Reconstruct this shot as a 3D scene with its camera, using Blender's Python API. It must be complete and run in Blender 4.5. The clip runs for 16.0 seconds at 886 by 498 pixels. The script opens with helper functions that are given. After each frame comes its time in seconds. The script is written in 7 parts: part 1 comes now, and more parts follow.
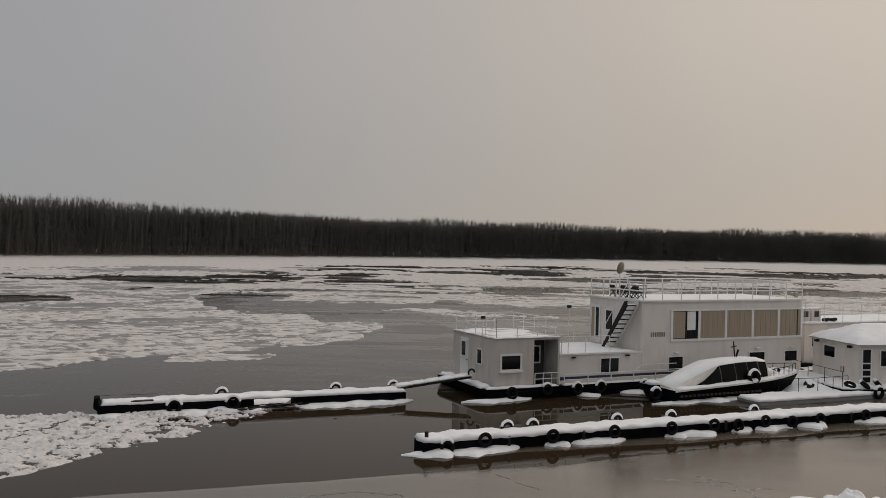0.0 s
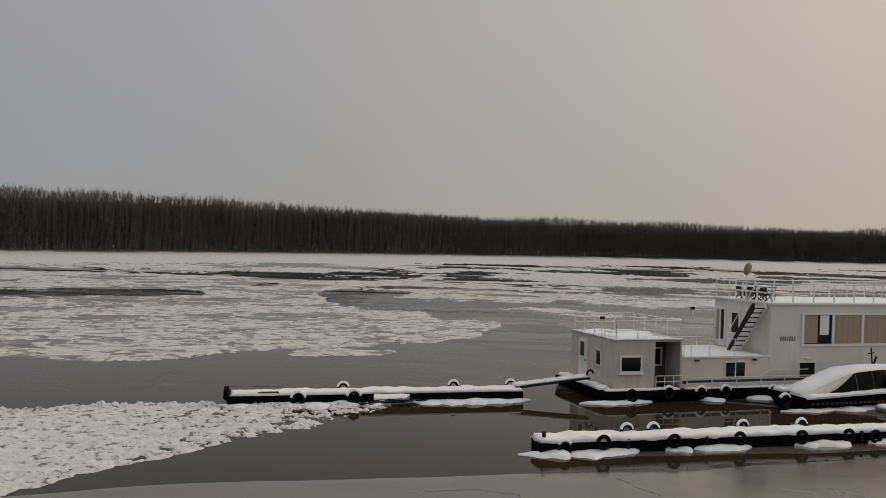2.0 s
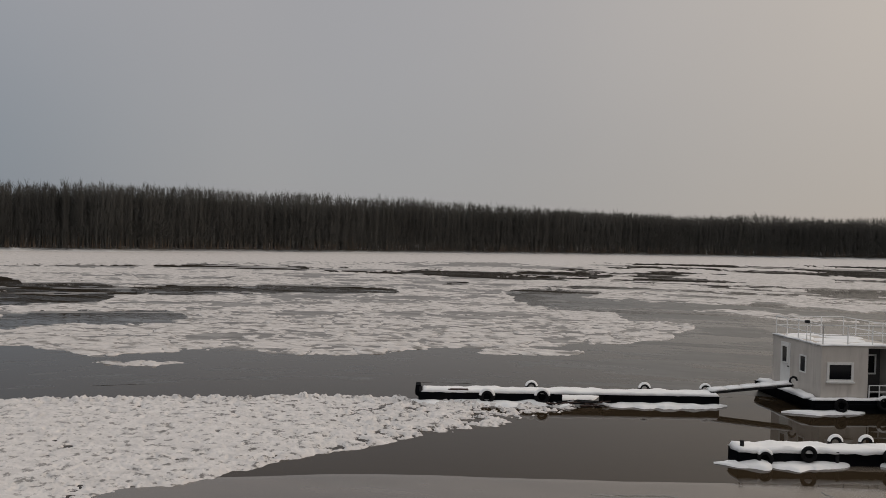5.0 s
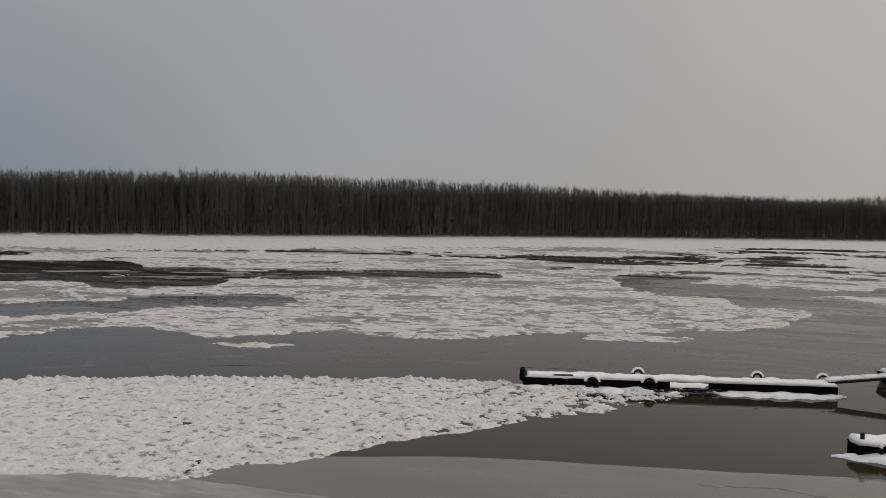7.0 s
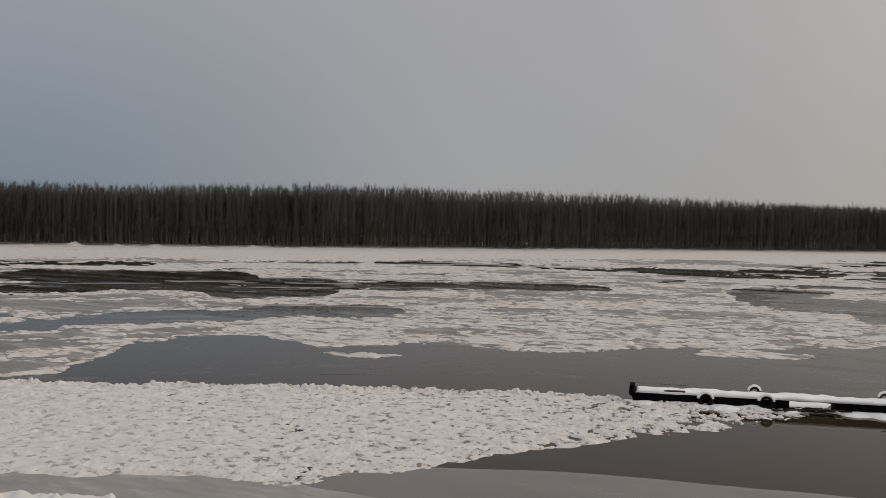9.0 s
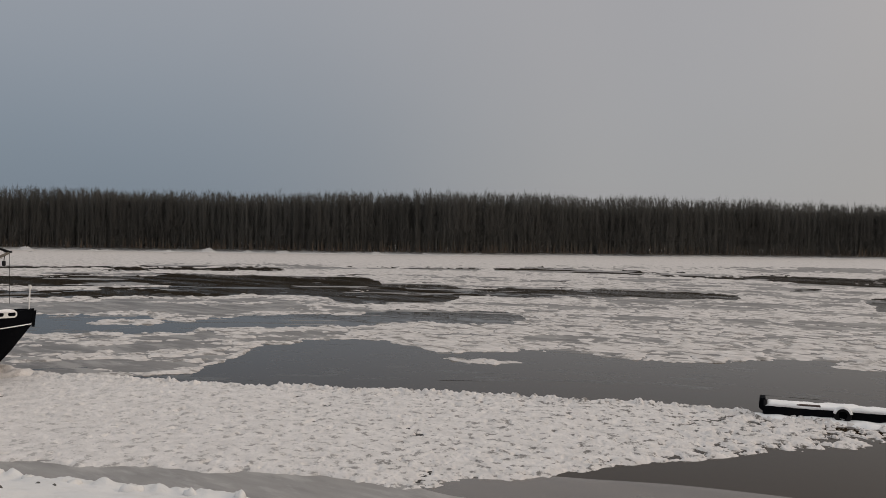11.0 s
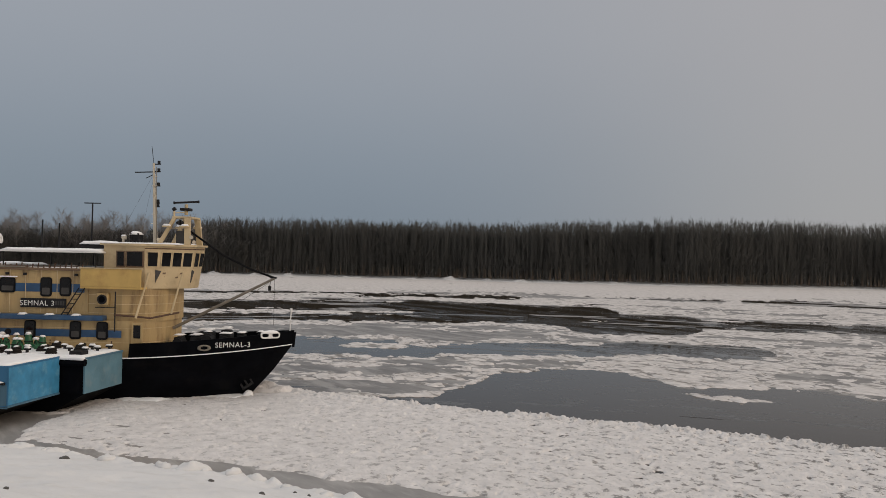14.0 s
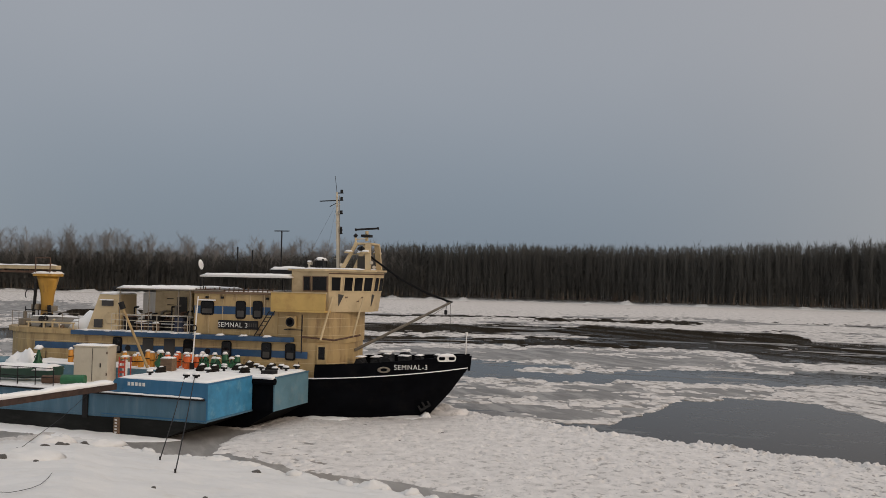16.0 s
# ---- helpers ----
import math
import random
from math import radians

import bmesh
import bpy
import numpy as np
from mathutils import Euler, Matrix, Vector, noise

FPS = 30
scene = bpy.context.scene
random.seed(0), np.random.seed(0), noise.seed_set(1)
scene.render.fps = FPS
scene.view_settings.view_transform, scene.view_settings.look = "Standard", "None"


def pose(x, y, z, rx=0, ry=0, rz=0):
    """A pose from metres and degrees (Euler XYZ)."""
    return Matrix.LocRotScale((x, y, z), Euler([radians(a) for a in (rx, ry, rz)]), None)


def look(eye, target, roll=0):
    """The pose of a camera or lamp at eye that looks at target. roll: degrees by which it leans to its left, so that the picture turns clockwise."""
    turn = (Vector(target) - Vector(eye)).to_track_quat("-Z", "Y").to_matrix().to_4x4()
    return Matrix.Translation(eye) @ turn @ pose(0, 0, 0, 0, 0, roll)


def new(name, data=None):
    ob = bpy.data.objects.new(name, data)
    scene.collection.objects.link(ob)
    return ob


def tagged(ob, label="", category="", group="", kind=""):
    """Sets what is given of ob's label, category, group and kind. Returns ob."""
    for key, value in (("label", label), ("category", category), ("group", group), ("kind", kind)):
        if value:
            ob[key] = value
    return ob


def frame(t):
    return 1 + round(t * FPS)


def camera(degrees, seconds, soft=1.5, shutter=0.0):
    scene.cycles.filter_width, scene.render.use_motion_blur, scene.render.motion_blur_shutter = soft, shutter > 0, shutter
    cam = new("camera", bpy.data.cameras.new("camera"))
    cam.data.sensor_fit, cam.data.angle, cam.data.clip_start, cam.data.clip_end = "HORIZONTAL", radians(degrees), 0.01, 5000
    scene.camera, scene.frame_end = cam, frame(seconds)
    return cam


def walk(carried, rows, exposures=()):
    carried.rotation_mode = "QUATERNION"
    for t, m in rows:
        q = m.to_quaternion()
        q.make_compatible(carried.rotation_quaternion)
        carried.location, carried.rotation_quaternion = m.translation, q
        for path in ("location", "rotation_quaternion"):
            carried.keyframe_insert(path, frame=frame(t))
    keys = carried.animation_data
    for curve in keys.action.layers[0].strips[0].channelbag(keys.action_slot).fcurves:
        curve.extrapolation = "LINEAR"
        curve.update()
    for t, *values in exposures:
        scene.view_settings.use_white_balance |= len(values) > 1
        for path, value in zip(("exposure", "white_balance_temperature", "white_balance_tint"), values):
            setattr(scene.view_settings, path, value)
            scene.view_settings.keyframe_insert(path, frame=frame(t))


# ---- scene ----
cam = camera(53.85, 16.0, 0.85)
EYE = 7.4
# seconds, then the camera's turn in degrees; it pans where it stands
ROWS = [
    (0.0, 89.75, -1.22, 0.01),
    (0.5, 90.00, -1.27, 1.94),
    (1.0, 89.87, -1.19, 3.66),
    (1.5, 89.51, -1.32, 5.11),
    (2.0, 89.48, -1.53, 7.77),
    (2.5, 89.42, -1.53, 10.04),
    (3.0, 89.19, -1.35, 12.33),
    (3.5, 89.34, -1.25, 14.60),
    (6.0, 88.49, -1.20, 23.82),
    (6.5, 88.17, -1.03, 25.73),
    (7.0, 88.01, -1.05, 26.90),
    (7.5, 88.19, -1.11, 29.19),
    (8.0, 88.20, -1.01, 30.42),
    (8.5, 88.52, -0.95, 32.24),
    (9.0, 88.68, -1.00, 33.94),
    (11.5, 89.14, -1.04, 43.56),
    (12.0, 89.42, -1.18, 45.28),
    (12.5, 89.85, -1.11, 48.09),
    (13.0, 89.91, -1.01, 51.71),
    (13.5, 90.24, -0.97, 54.81),
    (14.0, 90.61, -1.24, 57.32),
    (14.5, 90.74, -1.67, 59.77),
    (15.0, 91.44, -1.12, 63.00),
    (15.5, 91.83, -0.98, 65.91),
    (16.0, 91.97, -1.11, 68.74),
]
walk(cam, [(t, pose(0, 0, EYE, rx, ry, rz)) for t, rx, ry, rz in ROWS],
     [(0.0, -0.17), (3.5, -0.13), (7.0, -0.06), (12.0, -0.02), (14.0, 0.03), (16.0, 0.04)])

# ---- world and light ----
def at(az, r, z=0.0):
    """A place by its bearing (degrees to the left of +y) and its distance."""
    return Vector((-math.sin(radians(az)) * r, math.cos(radians(az)) * r, z))


world = bpy.data.worlds.new("overcast_sky")
scene.world = world
world.use_nodes = True
wn, wl = world.node_tree.nodes, world.node_tree.links
wn.clear()


def wnode(kind, **kw):
    n = wn.new(kind)
    for k, v in kw.items():
        n.inputs[int(k[1:])].default_value = v
    return n


def wmath(op, a, b=None, clamp=False):
    n = wn.new("ShaderNodeMath")
    n.operation, n.use_clamp = op, clamp
    for i, v in enumerate((a, b)):
        if v is None:
            continue
        if isinstance(v, (int, float)):
            n.inputs[i].default_value = v
        else:
            wl.new(v, n.inputs[i])
    return n.outputs[0]


def wmix(f, a, b):
    n = wn.new("ShaderNodeMix")
    n.data_type = "RGBA"
    for i, v in ((0, f), (6, a), (7, b)):
        if isinstance(v, tuple):
            n.inputs[i].default_value = (*v, 1)
        else:
            wl.new(v, n.inputs[i])
    return n.outputs[2]


def wramp(f, lo, hi):
    n = wn.new("ShaderNodeMapRange")
    n.interpolation_type = "SMOOTHSTEP"
    wl.new(f, n.inputs[0])
    n.inputs[1].default_value, n.inputs[2].default_value = lo, hi
    return n.outputs[0]


coord = wn.new("ShaderNodeTexCoord").outputs["Generated"]


def wdot(d):
    n = wn.new("ShaderNodeVectorMath")
    n.operation = "DOT_PRODUCT"
    wl.new(coord, n.inputs[0])
    n.inputs[1].default_value = d
    return n.outputs["Value"]


SUN_AZ, SUN_EL = -52, 14
up = wdot((0, 0, 1))
cold = wramp(wdot(at(76, 1.0)), 0.70, 1.0)
warm = wramp(wdot(at(SUN_AZ, 1.0)), 0.15, 1.1)
cool = wramp(wdot(at(140, 1.0)), 0.6, 1.0)
haze = wmix(warm, wmix(cold, (0.362, 0.362, 0.372), (0.187, 0.232, 0.288)), (0.545, 0.475, 0.412))
mid = wmix(warm, wmix(cold, (0.395, 0.39, 0.405), (0.325, 0.349, 0.390)), (0.72, 0.625, 0.52))
low = wmix(cool, wmix(wramp(up, 0.0, 0.30), haze, mid), (0.26, 0.30, 0.355))
clouds = wn.new("ShaderNodeTexNoise")
clouds.inputs["Scale"].default_value, clouds.inputs["Detail"].default_value = 2.2, 4.0
wl.new(coord, clouds.inputs["Vector"])
veil = wmix(wramp(up, 0.28, 0.9), low, (0.74, 0.725, 0.715))
shade = wn.new("ShaderNodeMix")
shade.data_type, shade.blend_type = "RGBA", "MULTIPLY"
shade.inputs[0].default_value = 1.0
wl.new(veil, shade.inputs[6])
wl.new(wmix(clouds.outputs["Fac"], (0.93, 0.93, 0.935), (1.07, 1.07, 1.065)), shade.inputs[7])
sky = wn.new("ShaderNodeTexSky")
sky.sky_type, sky.sun_disc = "NISHITA", False
sky.sun_elevation, sky.sun_rotation = radians(SUN_EL), radians(-SUN_AZ)
clear, cover = wn.new("ShaderNodeBackground"), wn.new("ShaderNodeBackground")
clear.inputs["Strength"].default_value = 0.06
wl.new(sky.outputs[0], clear.inputs["Color"])
wl.new(shade.outputs[2], cover.inputs["Color"])
both, wout = wn.new("ShaderNodeMixShader"), wn.new("ShaderNodeOutputWorld")
both.inputs[0].default_value = 0.93
wl.new(clear.outputs[0], both.inputs[1])
wl.new(cover.outputs[0], both.inputs[2])
wl.new(both.outputs[0], wout.inputs["Surface"])

sun = new("sun", bpy.data.lights.new("sun", "SUN"))
sun.data.energy, sun.data.angle, sun.data.color = 0.8, radians(25), (1.0, 0.80, 0.62)
sun.matrix_world = look(at(SUN_AZ, 50, 50 * math.tan(radians(24))), (0, 0, 0))

# ---- materials ----
def material(name, color, rough=0.6, metal=0.0, vary=0.12, scale=3.0, stain=None, stain_amount=0.4, stain_scale=0.8, bump=0.0, bump_scale=20.0, spec=0.5, stretch=(1, 1, 1), rand=0.0, stain_from=0.52, stain_width=0.2, turn=0.0, fade=None):
    """A painted, weathered surface: grain, blotches of a second colour with a shape of their own, and fine relief."""
    m = bpy.data.materials.new(name)
    m.use_nodes = True
    nt, ln = m.node_tree.nodes, m.node_tree.links
    b = nt["Principled BSDF"]
    b.inputs["Roughness"].default_value, b.inputs["Metallic"].default_value = rough, metal
    b.inputs["Specular IOR Level"].default_value = spec
    tc, mp = nt.new("ShaderNodeTexCoord"), nt.new("ShaderNodeMapping")
    mp.inputs["Scale"].default_value, mp.inputs["Rotation"].default_value = stretch, (0, 0, radians(turn))
    ln.new(tc.outputs["Object"], mp.inputs[0])
    vec = mp.outputs[0]

    def noise_at(s, detail=4.0, rough_=0.55):
        n = nt.new("ShaderNodeTexNoise")
        n.inputs["Scale"].default_value, n.inputs["Detail"].default_value, n.inputs["Roughness"].default_value = s, detail, rough_
        ln.new(vec, n.inputs["Vector"])
        return n.outputs["Fac"]

    def mix(f, a, bb):
        n = nt.new("ShaderNodeMix")
        n.data_type = "RGBA"
        for i, v in ((0, f), (6, a), (7, bb)):
            if isinstance(v, tuple):
                n.inputs[i].default_value = (*v[:3], 1)
            else:
                ln.new(v, n.inputs[i])
        return n.outputs[2]

    def ramp(f, lo, hi, top=1.0):
        n = nt.new("ShaderNodeMapRange")
        ln.new(f, n.inputs[0])
        for i, v in ((1, lo), (2, hi), (4, top)):
            n.inputs[i].default_value = v
        return n.outputs[0]

    dark, light = tuple(c * (1 - vary) for c in color), tuple(min(1, c * (1 + vary)) for c in color)
    col = mix(ramp(noise_at(scale), 0.3, 0.7), dark, light)
    if stain:
        amount = ramp(noise_at(stain_scale, 6.0, 0.65), stain_from, stain_from + stain_width, stain_amount)
        if fade:                             # fewer blotches towards one end
            dot, way, less = nt.new("ShaderNodeVectorMath"), nt.new("ShaderNodeMapRange"), nt.new("ShaderNodeMath")
            dot.operation, less.operation = "DOT_PRODUCT", "MULTIPLY"
            ln.new(tc.outputs["Object"], dot.inputs[0])
            dot.inputs[1].default_value = fade[0]
            ln.new(dot.outputs["Value"], way.inputs[0])
            for k, v in ((1, fade[1]), (2, fade[2]), (3, fade[3]), (4, 1.0)):
                way.inputs[k].default_value = v
            ln.new(amount, less.inputs[0])
            ln.new(way.outputs[0], less.inputs[1])
            amount = less.outputs[0]
        col = mix(amount, col, stain)
    if rand:
        info = nt.new("ShaderNodeObjectInfo")
        hsv = nt.new("ShaderNodeHueSaturation")
        mr = nt.new("ShaderNodeMapRange")
        ln.new(info.outputs["Random"], mr.inputs[0])
        mr.inputs[3].default_value, mr.inputs[4].default_value = 1 - rand, 1 + rand
        ln.new(mr.outputs[0], hsv.inputs["Value"])
        ln.new(col, hsv.inputs["Color"])
        col = hsv.outputs[0]
    ln.new(col, b.inputs["Base Color"])
    rr = nt.new("ShaderNodeMapRange")
    ln.new(noise_at(scale * 1.7), rr.inputs[0])
    rr.inputs[3].default_value, rr.inputs[4].default_value = max(0.02, rough - 0.12), min(1, rough + 0.12)
    ln.new(rr.outputs[0], b.inputs["Roughness"])
    if bump:
        bn = nt.new("ShaderNodeBump")
        bn.inputs["Strength"].default_value, bn.inputs["Distance"].default_value = 1.0, bump
        ln.new(noise_at(bump_scale, 5.0, 0.6), bn.inputs["Height"])
        ln.new(bn.outputs[0], b.inputs["Normal"])
    return m


def water_material():
    m = material("river_water", (0.037, 0.0262, 0.0155), 0.06, vary=0.1, scale=0.05, spec=0.12)
    nt, ln = m.node_tree.nodes, m.node_tree.links
    b = nt["Principled BSDF"]
    for l in list(b.inputs["Roughness"].links):
        ln.remove(l)
    b.inputs["Roughness"].default_value, b.inputs["IOR"].default_value = 0.02, 1.33
    tc, n, bn = nt.new("ShaderNodeTexCoord"), nt.new("ShaderNodeTexNoise"), nt.new("ShaderNodeBump")
    n.inputs["Scale"].default_value, n.inputs["Detail"].default_value = 1.6, 3.0
    ln.new(tc.outputs["Object"], n.inputs["Vector"])
    # calm between the moorings, wind ripples out on the current
    across, calm = nt.new("ShaderNodeVectorMath"), nt.new("ShaderNodeMapRange")
    across.operation = "DOT_PRODUCT"
    ln.new(tc.outputs["Object"], across.inputs[0])
    across.inputs[1].default_value = at(14, 1.0)
    ln.new(across.outputs["Value"], calm.inputs[0])
    for i, v in ((1, 50.0), (2, 95.0), (3, 0.0018), (4, 0.038)):
        calm.inputs[i].default_value = v
    along, gusts, span, both_ = nt.new("ShaderNodeMapping"), nt.new("ShaderNodeTexNoise"), nt.new("ShaderNodeMapRange"), nt.new("ShaderNodeMath")
    along.vector_type, along.inputs["Rotation"].default_value, along.inputs["Scale"].default_value = "POINT", (0, 0, radians(-36)), (0.03, 0.22, 1)
    ln.new(tc.outputs["Object"], along.inputs[0])
    ln.new(along.outputs[0], gusts.inputs["Vector"])
    gusts.inputs["Scale"].default_value, gusts.inputs["Detail"].default_value = 1.0, 5.0
    ln.new(gusts.outputs["Fac"], span.inputs[0])
    for i, v in ((1, 0.40), (2, 0.62), (3, 0.12), (4, 1.5)):
        span.inputs[i].default_value = v
    both_.operation = "MULTIPLY"
    ln.new(calm.outputs[0], both_.inputs[0])
    ln.new(span.outputs[0], both_.inputs[1])
    bn.inputs["Strength"].default_value = 1.0
    ln.new(both_.outputs[0], bn.inputs["Distance"])
    ln.new(n.outputs["Fac"], bn.inputs["Height"])
    ln.new(bn.outputs[0], b.inputs["Normal"])
    return m


WATER = water_material()
SNOW = material("snow", (0.90, 0.90, 0.905), 0.75, vary=0.04, scale=1.5, bump=0.03, bump_scale=3.0, spec=0.2)
BANK_SNOW = material("bank_snow", (0.72, 0.715, 0.715), 0.8, vary=0.04, scale=0.6, stain=(0.62, 0.6, 0.57), stain_amount=0.5, stain_scale=1.3, bump=0.05, bump_scale=2.0, spec=0.2)
BRASH = material("brash_ice", (0.705, 0.677, 0.664), 0.7, vary=0.12, scale=1.6, stain=(0.08, 0.075, 0.067), stain_amount=0.88, stain_from=0.545, stain_width=0.08, stain_scale=2.6, fade=((0.9, 0.45, 0), -30, 0, 0.25), bump=0.06, bump_scale=5.0, spec=0.3)
GREY_ICE = material("grey_slush_ice", (0.185, 0.174, 0.165), 0.45, vary=0.3, scale=0.5, stain=(0.33, 0.314, 0.30), stain_amount=0.9, stain_scale=0.6, stain_from=0.48, stain_width=0.1, stretch=(0.3, 1, 1), turn=-53.8, bump=0.03, bump_scale=2.0, spec=0.3)
SKIM_ICE = material("skim_ice", (0.058, 0.055, 0.05), 0.3, vary=0.3, scale=0.25, stain=(0.125, 0.122, 0.115), stain_amount=0.6, stain_scale=0.1, stretch=(0.25, 1, 1), turn=-53.8, spec=0.35)
DRIFT = material("drift_ice", (0.63, 0.598, 0.579), 0.7, vary=0.2, scale=1.6, stain=(0.19, 0.178, 0.165), stain_amount=0.85, stain_from=0.52, stain_width=0.08, stain_scale=1.0, stretch=(0.5, 1, 1), fade=((0.588, -0.809, 0), -230, -110, 0.2), turn=-53.8, bump=0.06, bump_scale=4.0, spec=0.3)
THIN_ICE = material("thin_ice", (0.122, 0.10, 0.079), 0.16, vary=0.16, scale=0.5, stain=(0.20, 0.178, 0.156), stain_amount=0.7, stain_scale=0.22, stretch=(0.35, 1, 1), spec=1.0)
SLUSH = material("wet_slush", (0.27, 0.255, 0.242), 0.45, vary=0.2, scale=1.4, stain=(0.43, 0.412, 0.397), stain_amount=0.7, stain_from=0.5, stain_width=0.14, stain_scale=1.1, stretch=(0.3, 1, 1), turn=-40)
TWIGS = material("bare_wood", (0.086, 0.0835, 0.0775), 0.9, vary=0.2, scale=0.06, spec=0.1)
# paler than the other wood: the haze over the mixed woods is in this colour
HAZY_CROWNS = material("hazy_crowns", (0.205, 0.19, 0.178), 0.9, vary=0.2, scale=0.06, spec=0.1)
SCRUB = material("dry_scrub", (0.105, 0.082, 0.062), 0.9, vary=0.4, scale=0.08, spec=0.1)

# ---- mesh helpers ----
def raw_mesh(name, verts, faces, mat, smooth=False):
    """One mesh object out of numpy arrays of vertices and of equal-sided faces."""
    me = bpy.data.meshes.new(name)
    k = faces.shape[1]
    me.vertices.add(len(verts))
    me.vertices.foreach_set("co", np.ascontiguousarray(verts, dtype=np.float32).ravel())
    me.loops.add(faces.size)
    me.loops.foreach_set("vertex_index", np.ascontiguousarray(faces, dtype=np.int32).ravel())
    me.polygons.add(len(faces))
    me.polygons.foreach_set("loop_start", np.arange(0, faces.size, k, dtype=np.int32))
    me.polygons.foreach_set("use_smooth", np.full(len(faces), smooth))
    me.update(calc_edges=True)
    me.validate()
    me.materials.append(mat)
    return new(name, me)


def hash2(ix, iy, seed):
    h = (ix.astype(np.int64) * 374761393 + iy.astype(np.int64) * 668265263 + seed * 974711) & 0x7FFFFFFF
    h = ((h ^ (h >> 13)) * 1274126177) & 0x7FFFFFFF
    return ((h ^ (h >> 16)) & 0xFFFF) / 65535.0


def vnoise(x, y, seed=0):
    ix, iy = np.floor(x), np.floor(y)
    fx, fy = x - ix, y - iy
    fx, fy = fx * fx * (3 - 2 * fx), fy * fy * (3 - 2 * fy)
    a, b = hash2(ix, iy, seed), hash2(ix + 1, iy, seed)
    c, d = hash2(ix, iy + 1, seed), hash2(ix + 1, iy + 1, seed)
    return (a * (1 - fx) + b * fx) * (1 - fy) + (c * (1 - fx) + d * fx) * fy


def fbm(x, y, octaves=4, seed=0, gain=0.5):
    s, a, t = 0, 1.0, 0
    for o in range(octaves):
        s = s + a * vnoise(x * 2 ** o, y * 2 ** o, seed + 17 * o)
        t += a
        a *= gain
    return s / t


def cells(x, y, seed=0):
    """Broken plates: for each place a number of its plate and how far it is from the next plate's edge."""
    ix, iy = np.floor(x), np.floor(y)
    d1, d2, num = np.full(x.shape, 9.0), np.full(x.shape, 9.0), np.zeros(x.shape)
    for i in (-1, 0, 1):
        for j in (-1, 0, 1):
            cx, cy = ix + i, iy + j
            d = np.hypot(cx + hash2(cx, cy, seed) - x, cy + hash2(cx, cy, seed + 5) - y)
            near = d < d1
            d2 = np.where(near, d1, np.minimum(d2, d))
            num = np.where(near, hash2(cx, cy, seed + 9), num)
            d1 = np.where(near, d, d1)
    return num, d2 - d1


def outline_distance(x, y, pts):
    """Signed distance to a closed outline, positive inside."""
    pts = np.array(pts, float)
    best, inside = np.full(x.shape, 1e9), np.zeros(x.shape, bool)
    for (x0, y0), (x1, y1) in zip(pts, np.roll(pts, -1, 0)):
        dx, dy = x1 - x0, y1 - y0
        u = np.clip(((x - x0) * dx + (y - y0) * dy) / (dx * dx + dy * dy), 0, 1)
        best = np.minimum(best, np.hypot(x - x0 - u * dx, y - y0 - u * dy))
        if dy:
            inside ^= ((y0 > y) != (y1 > y)) & (x < dx * (y - y0) / dy + x0)
    return np.where(inside, best, -best)


def polar_sheet(name, az, rr, height, mat, floor_z=-0.06, smooth=True, centre=(0, 0)):
    """A sheet over bearings az and distances rr, with a height for each node; what lies well under water is left out."""
    n, m = len(az), len(rr)
    A, Rr = np.meshgrid(np.radians(az), rr, indexing="ij")
    x, y = centre[0] - np.sin(A) * Rr, centre[1] + np.cos(A) * Rr
    z = height(x, y, np.degrees(A), Rr)
    verts = np.stack([x, y, z], -1).reshape(-1, 3)
    i = np.arange(n * m).reshape(n, m)
    f = np.stack([i[:-1, :-1], i[:-1, 1:], i[1:, 1:], i[1:, :-1]], -1).reshape(-1, 4)
    keep = (z.reshape(-1)[f] > floor_z).any(1)
    f = f[keep]
    used = np.zeros(n * m, bool)
    used[f.ravel()] = True
    idx = np.cumsum(used) - 1
    return raw_mesh(name, verts[used], idx[f], mat, smooth)


# ---- river, ice and banks ----
bm = bmesh.new()
bmesh.ops.create_grid(bm, x_segments=8, y_segments=8, size=4500)
me = bpy.data.meshes.new("water")
bm.to_mesh(me)
bm.free()
me.materials.append(WATER)
tagged(new("water", me), "wide still grey-brown river between the ice fields", "river", kind="structure")

# fast ice packed against the near bank: its outline on the river
FAST = [(-47.5, 17.6), (-41.7, 20.4), (-34.3, 25.1), (-28.4, 29.1), (-22.0, 32.9), (-16.5, 36.3), (-13.6, 36.3), (-7.4, 38.4), (-7.9, 36.6), (-9.8, 32.6), (-12.9, 27.0), (-14.5, 24.2),
        (-16.4, 19.6), (-17.2, 17.8), (-20.5, 16.8), (-24.1, 14.1), (-30.3, 9.9), (-32.8, 7.5), (-34.9, 5.9), (-36.8, 4.9), (-38.3, 4.5), (-39.4, 5.1), (-41.0, 6.1), (-44.0, 7.6), (-46.0, 9.5), (-47.0, 13.0)]


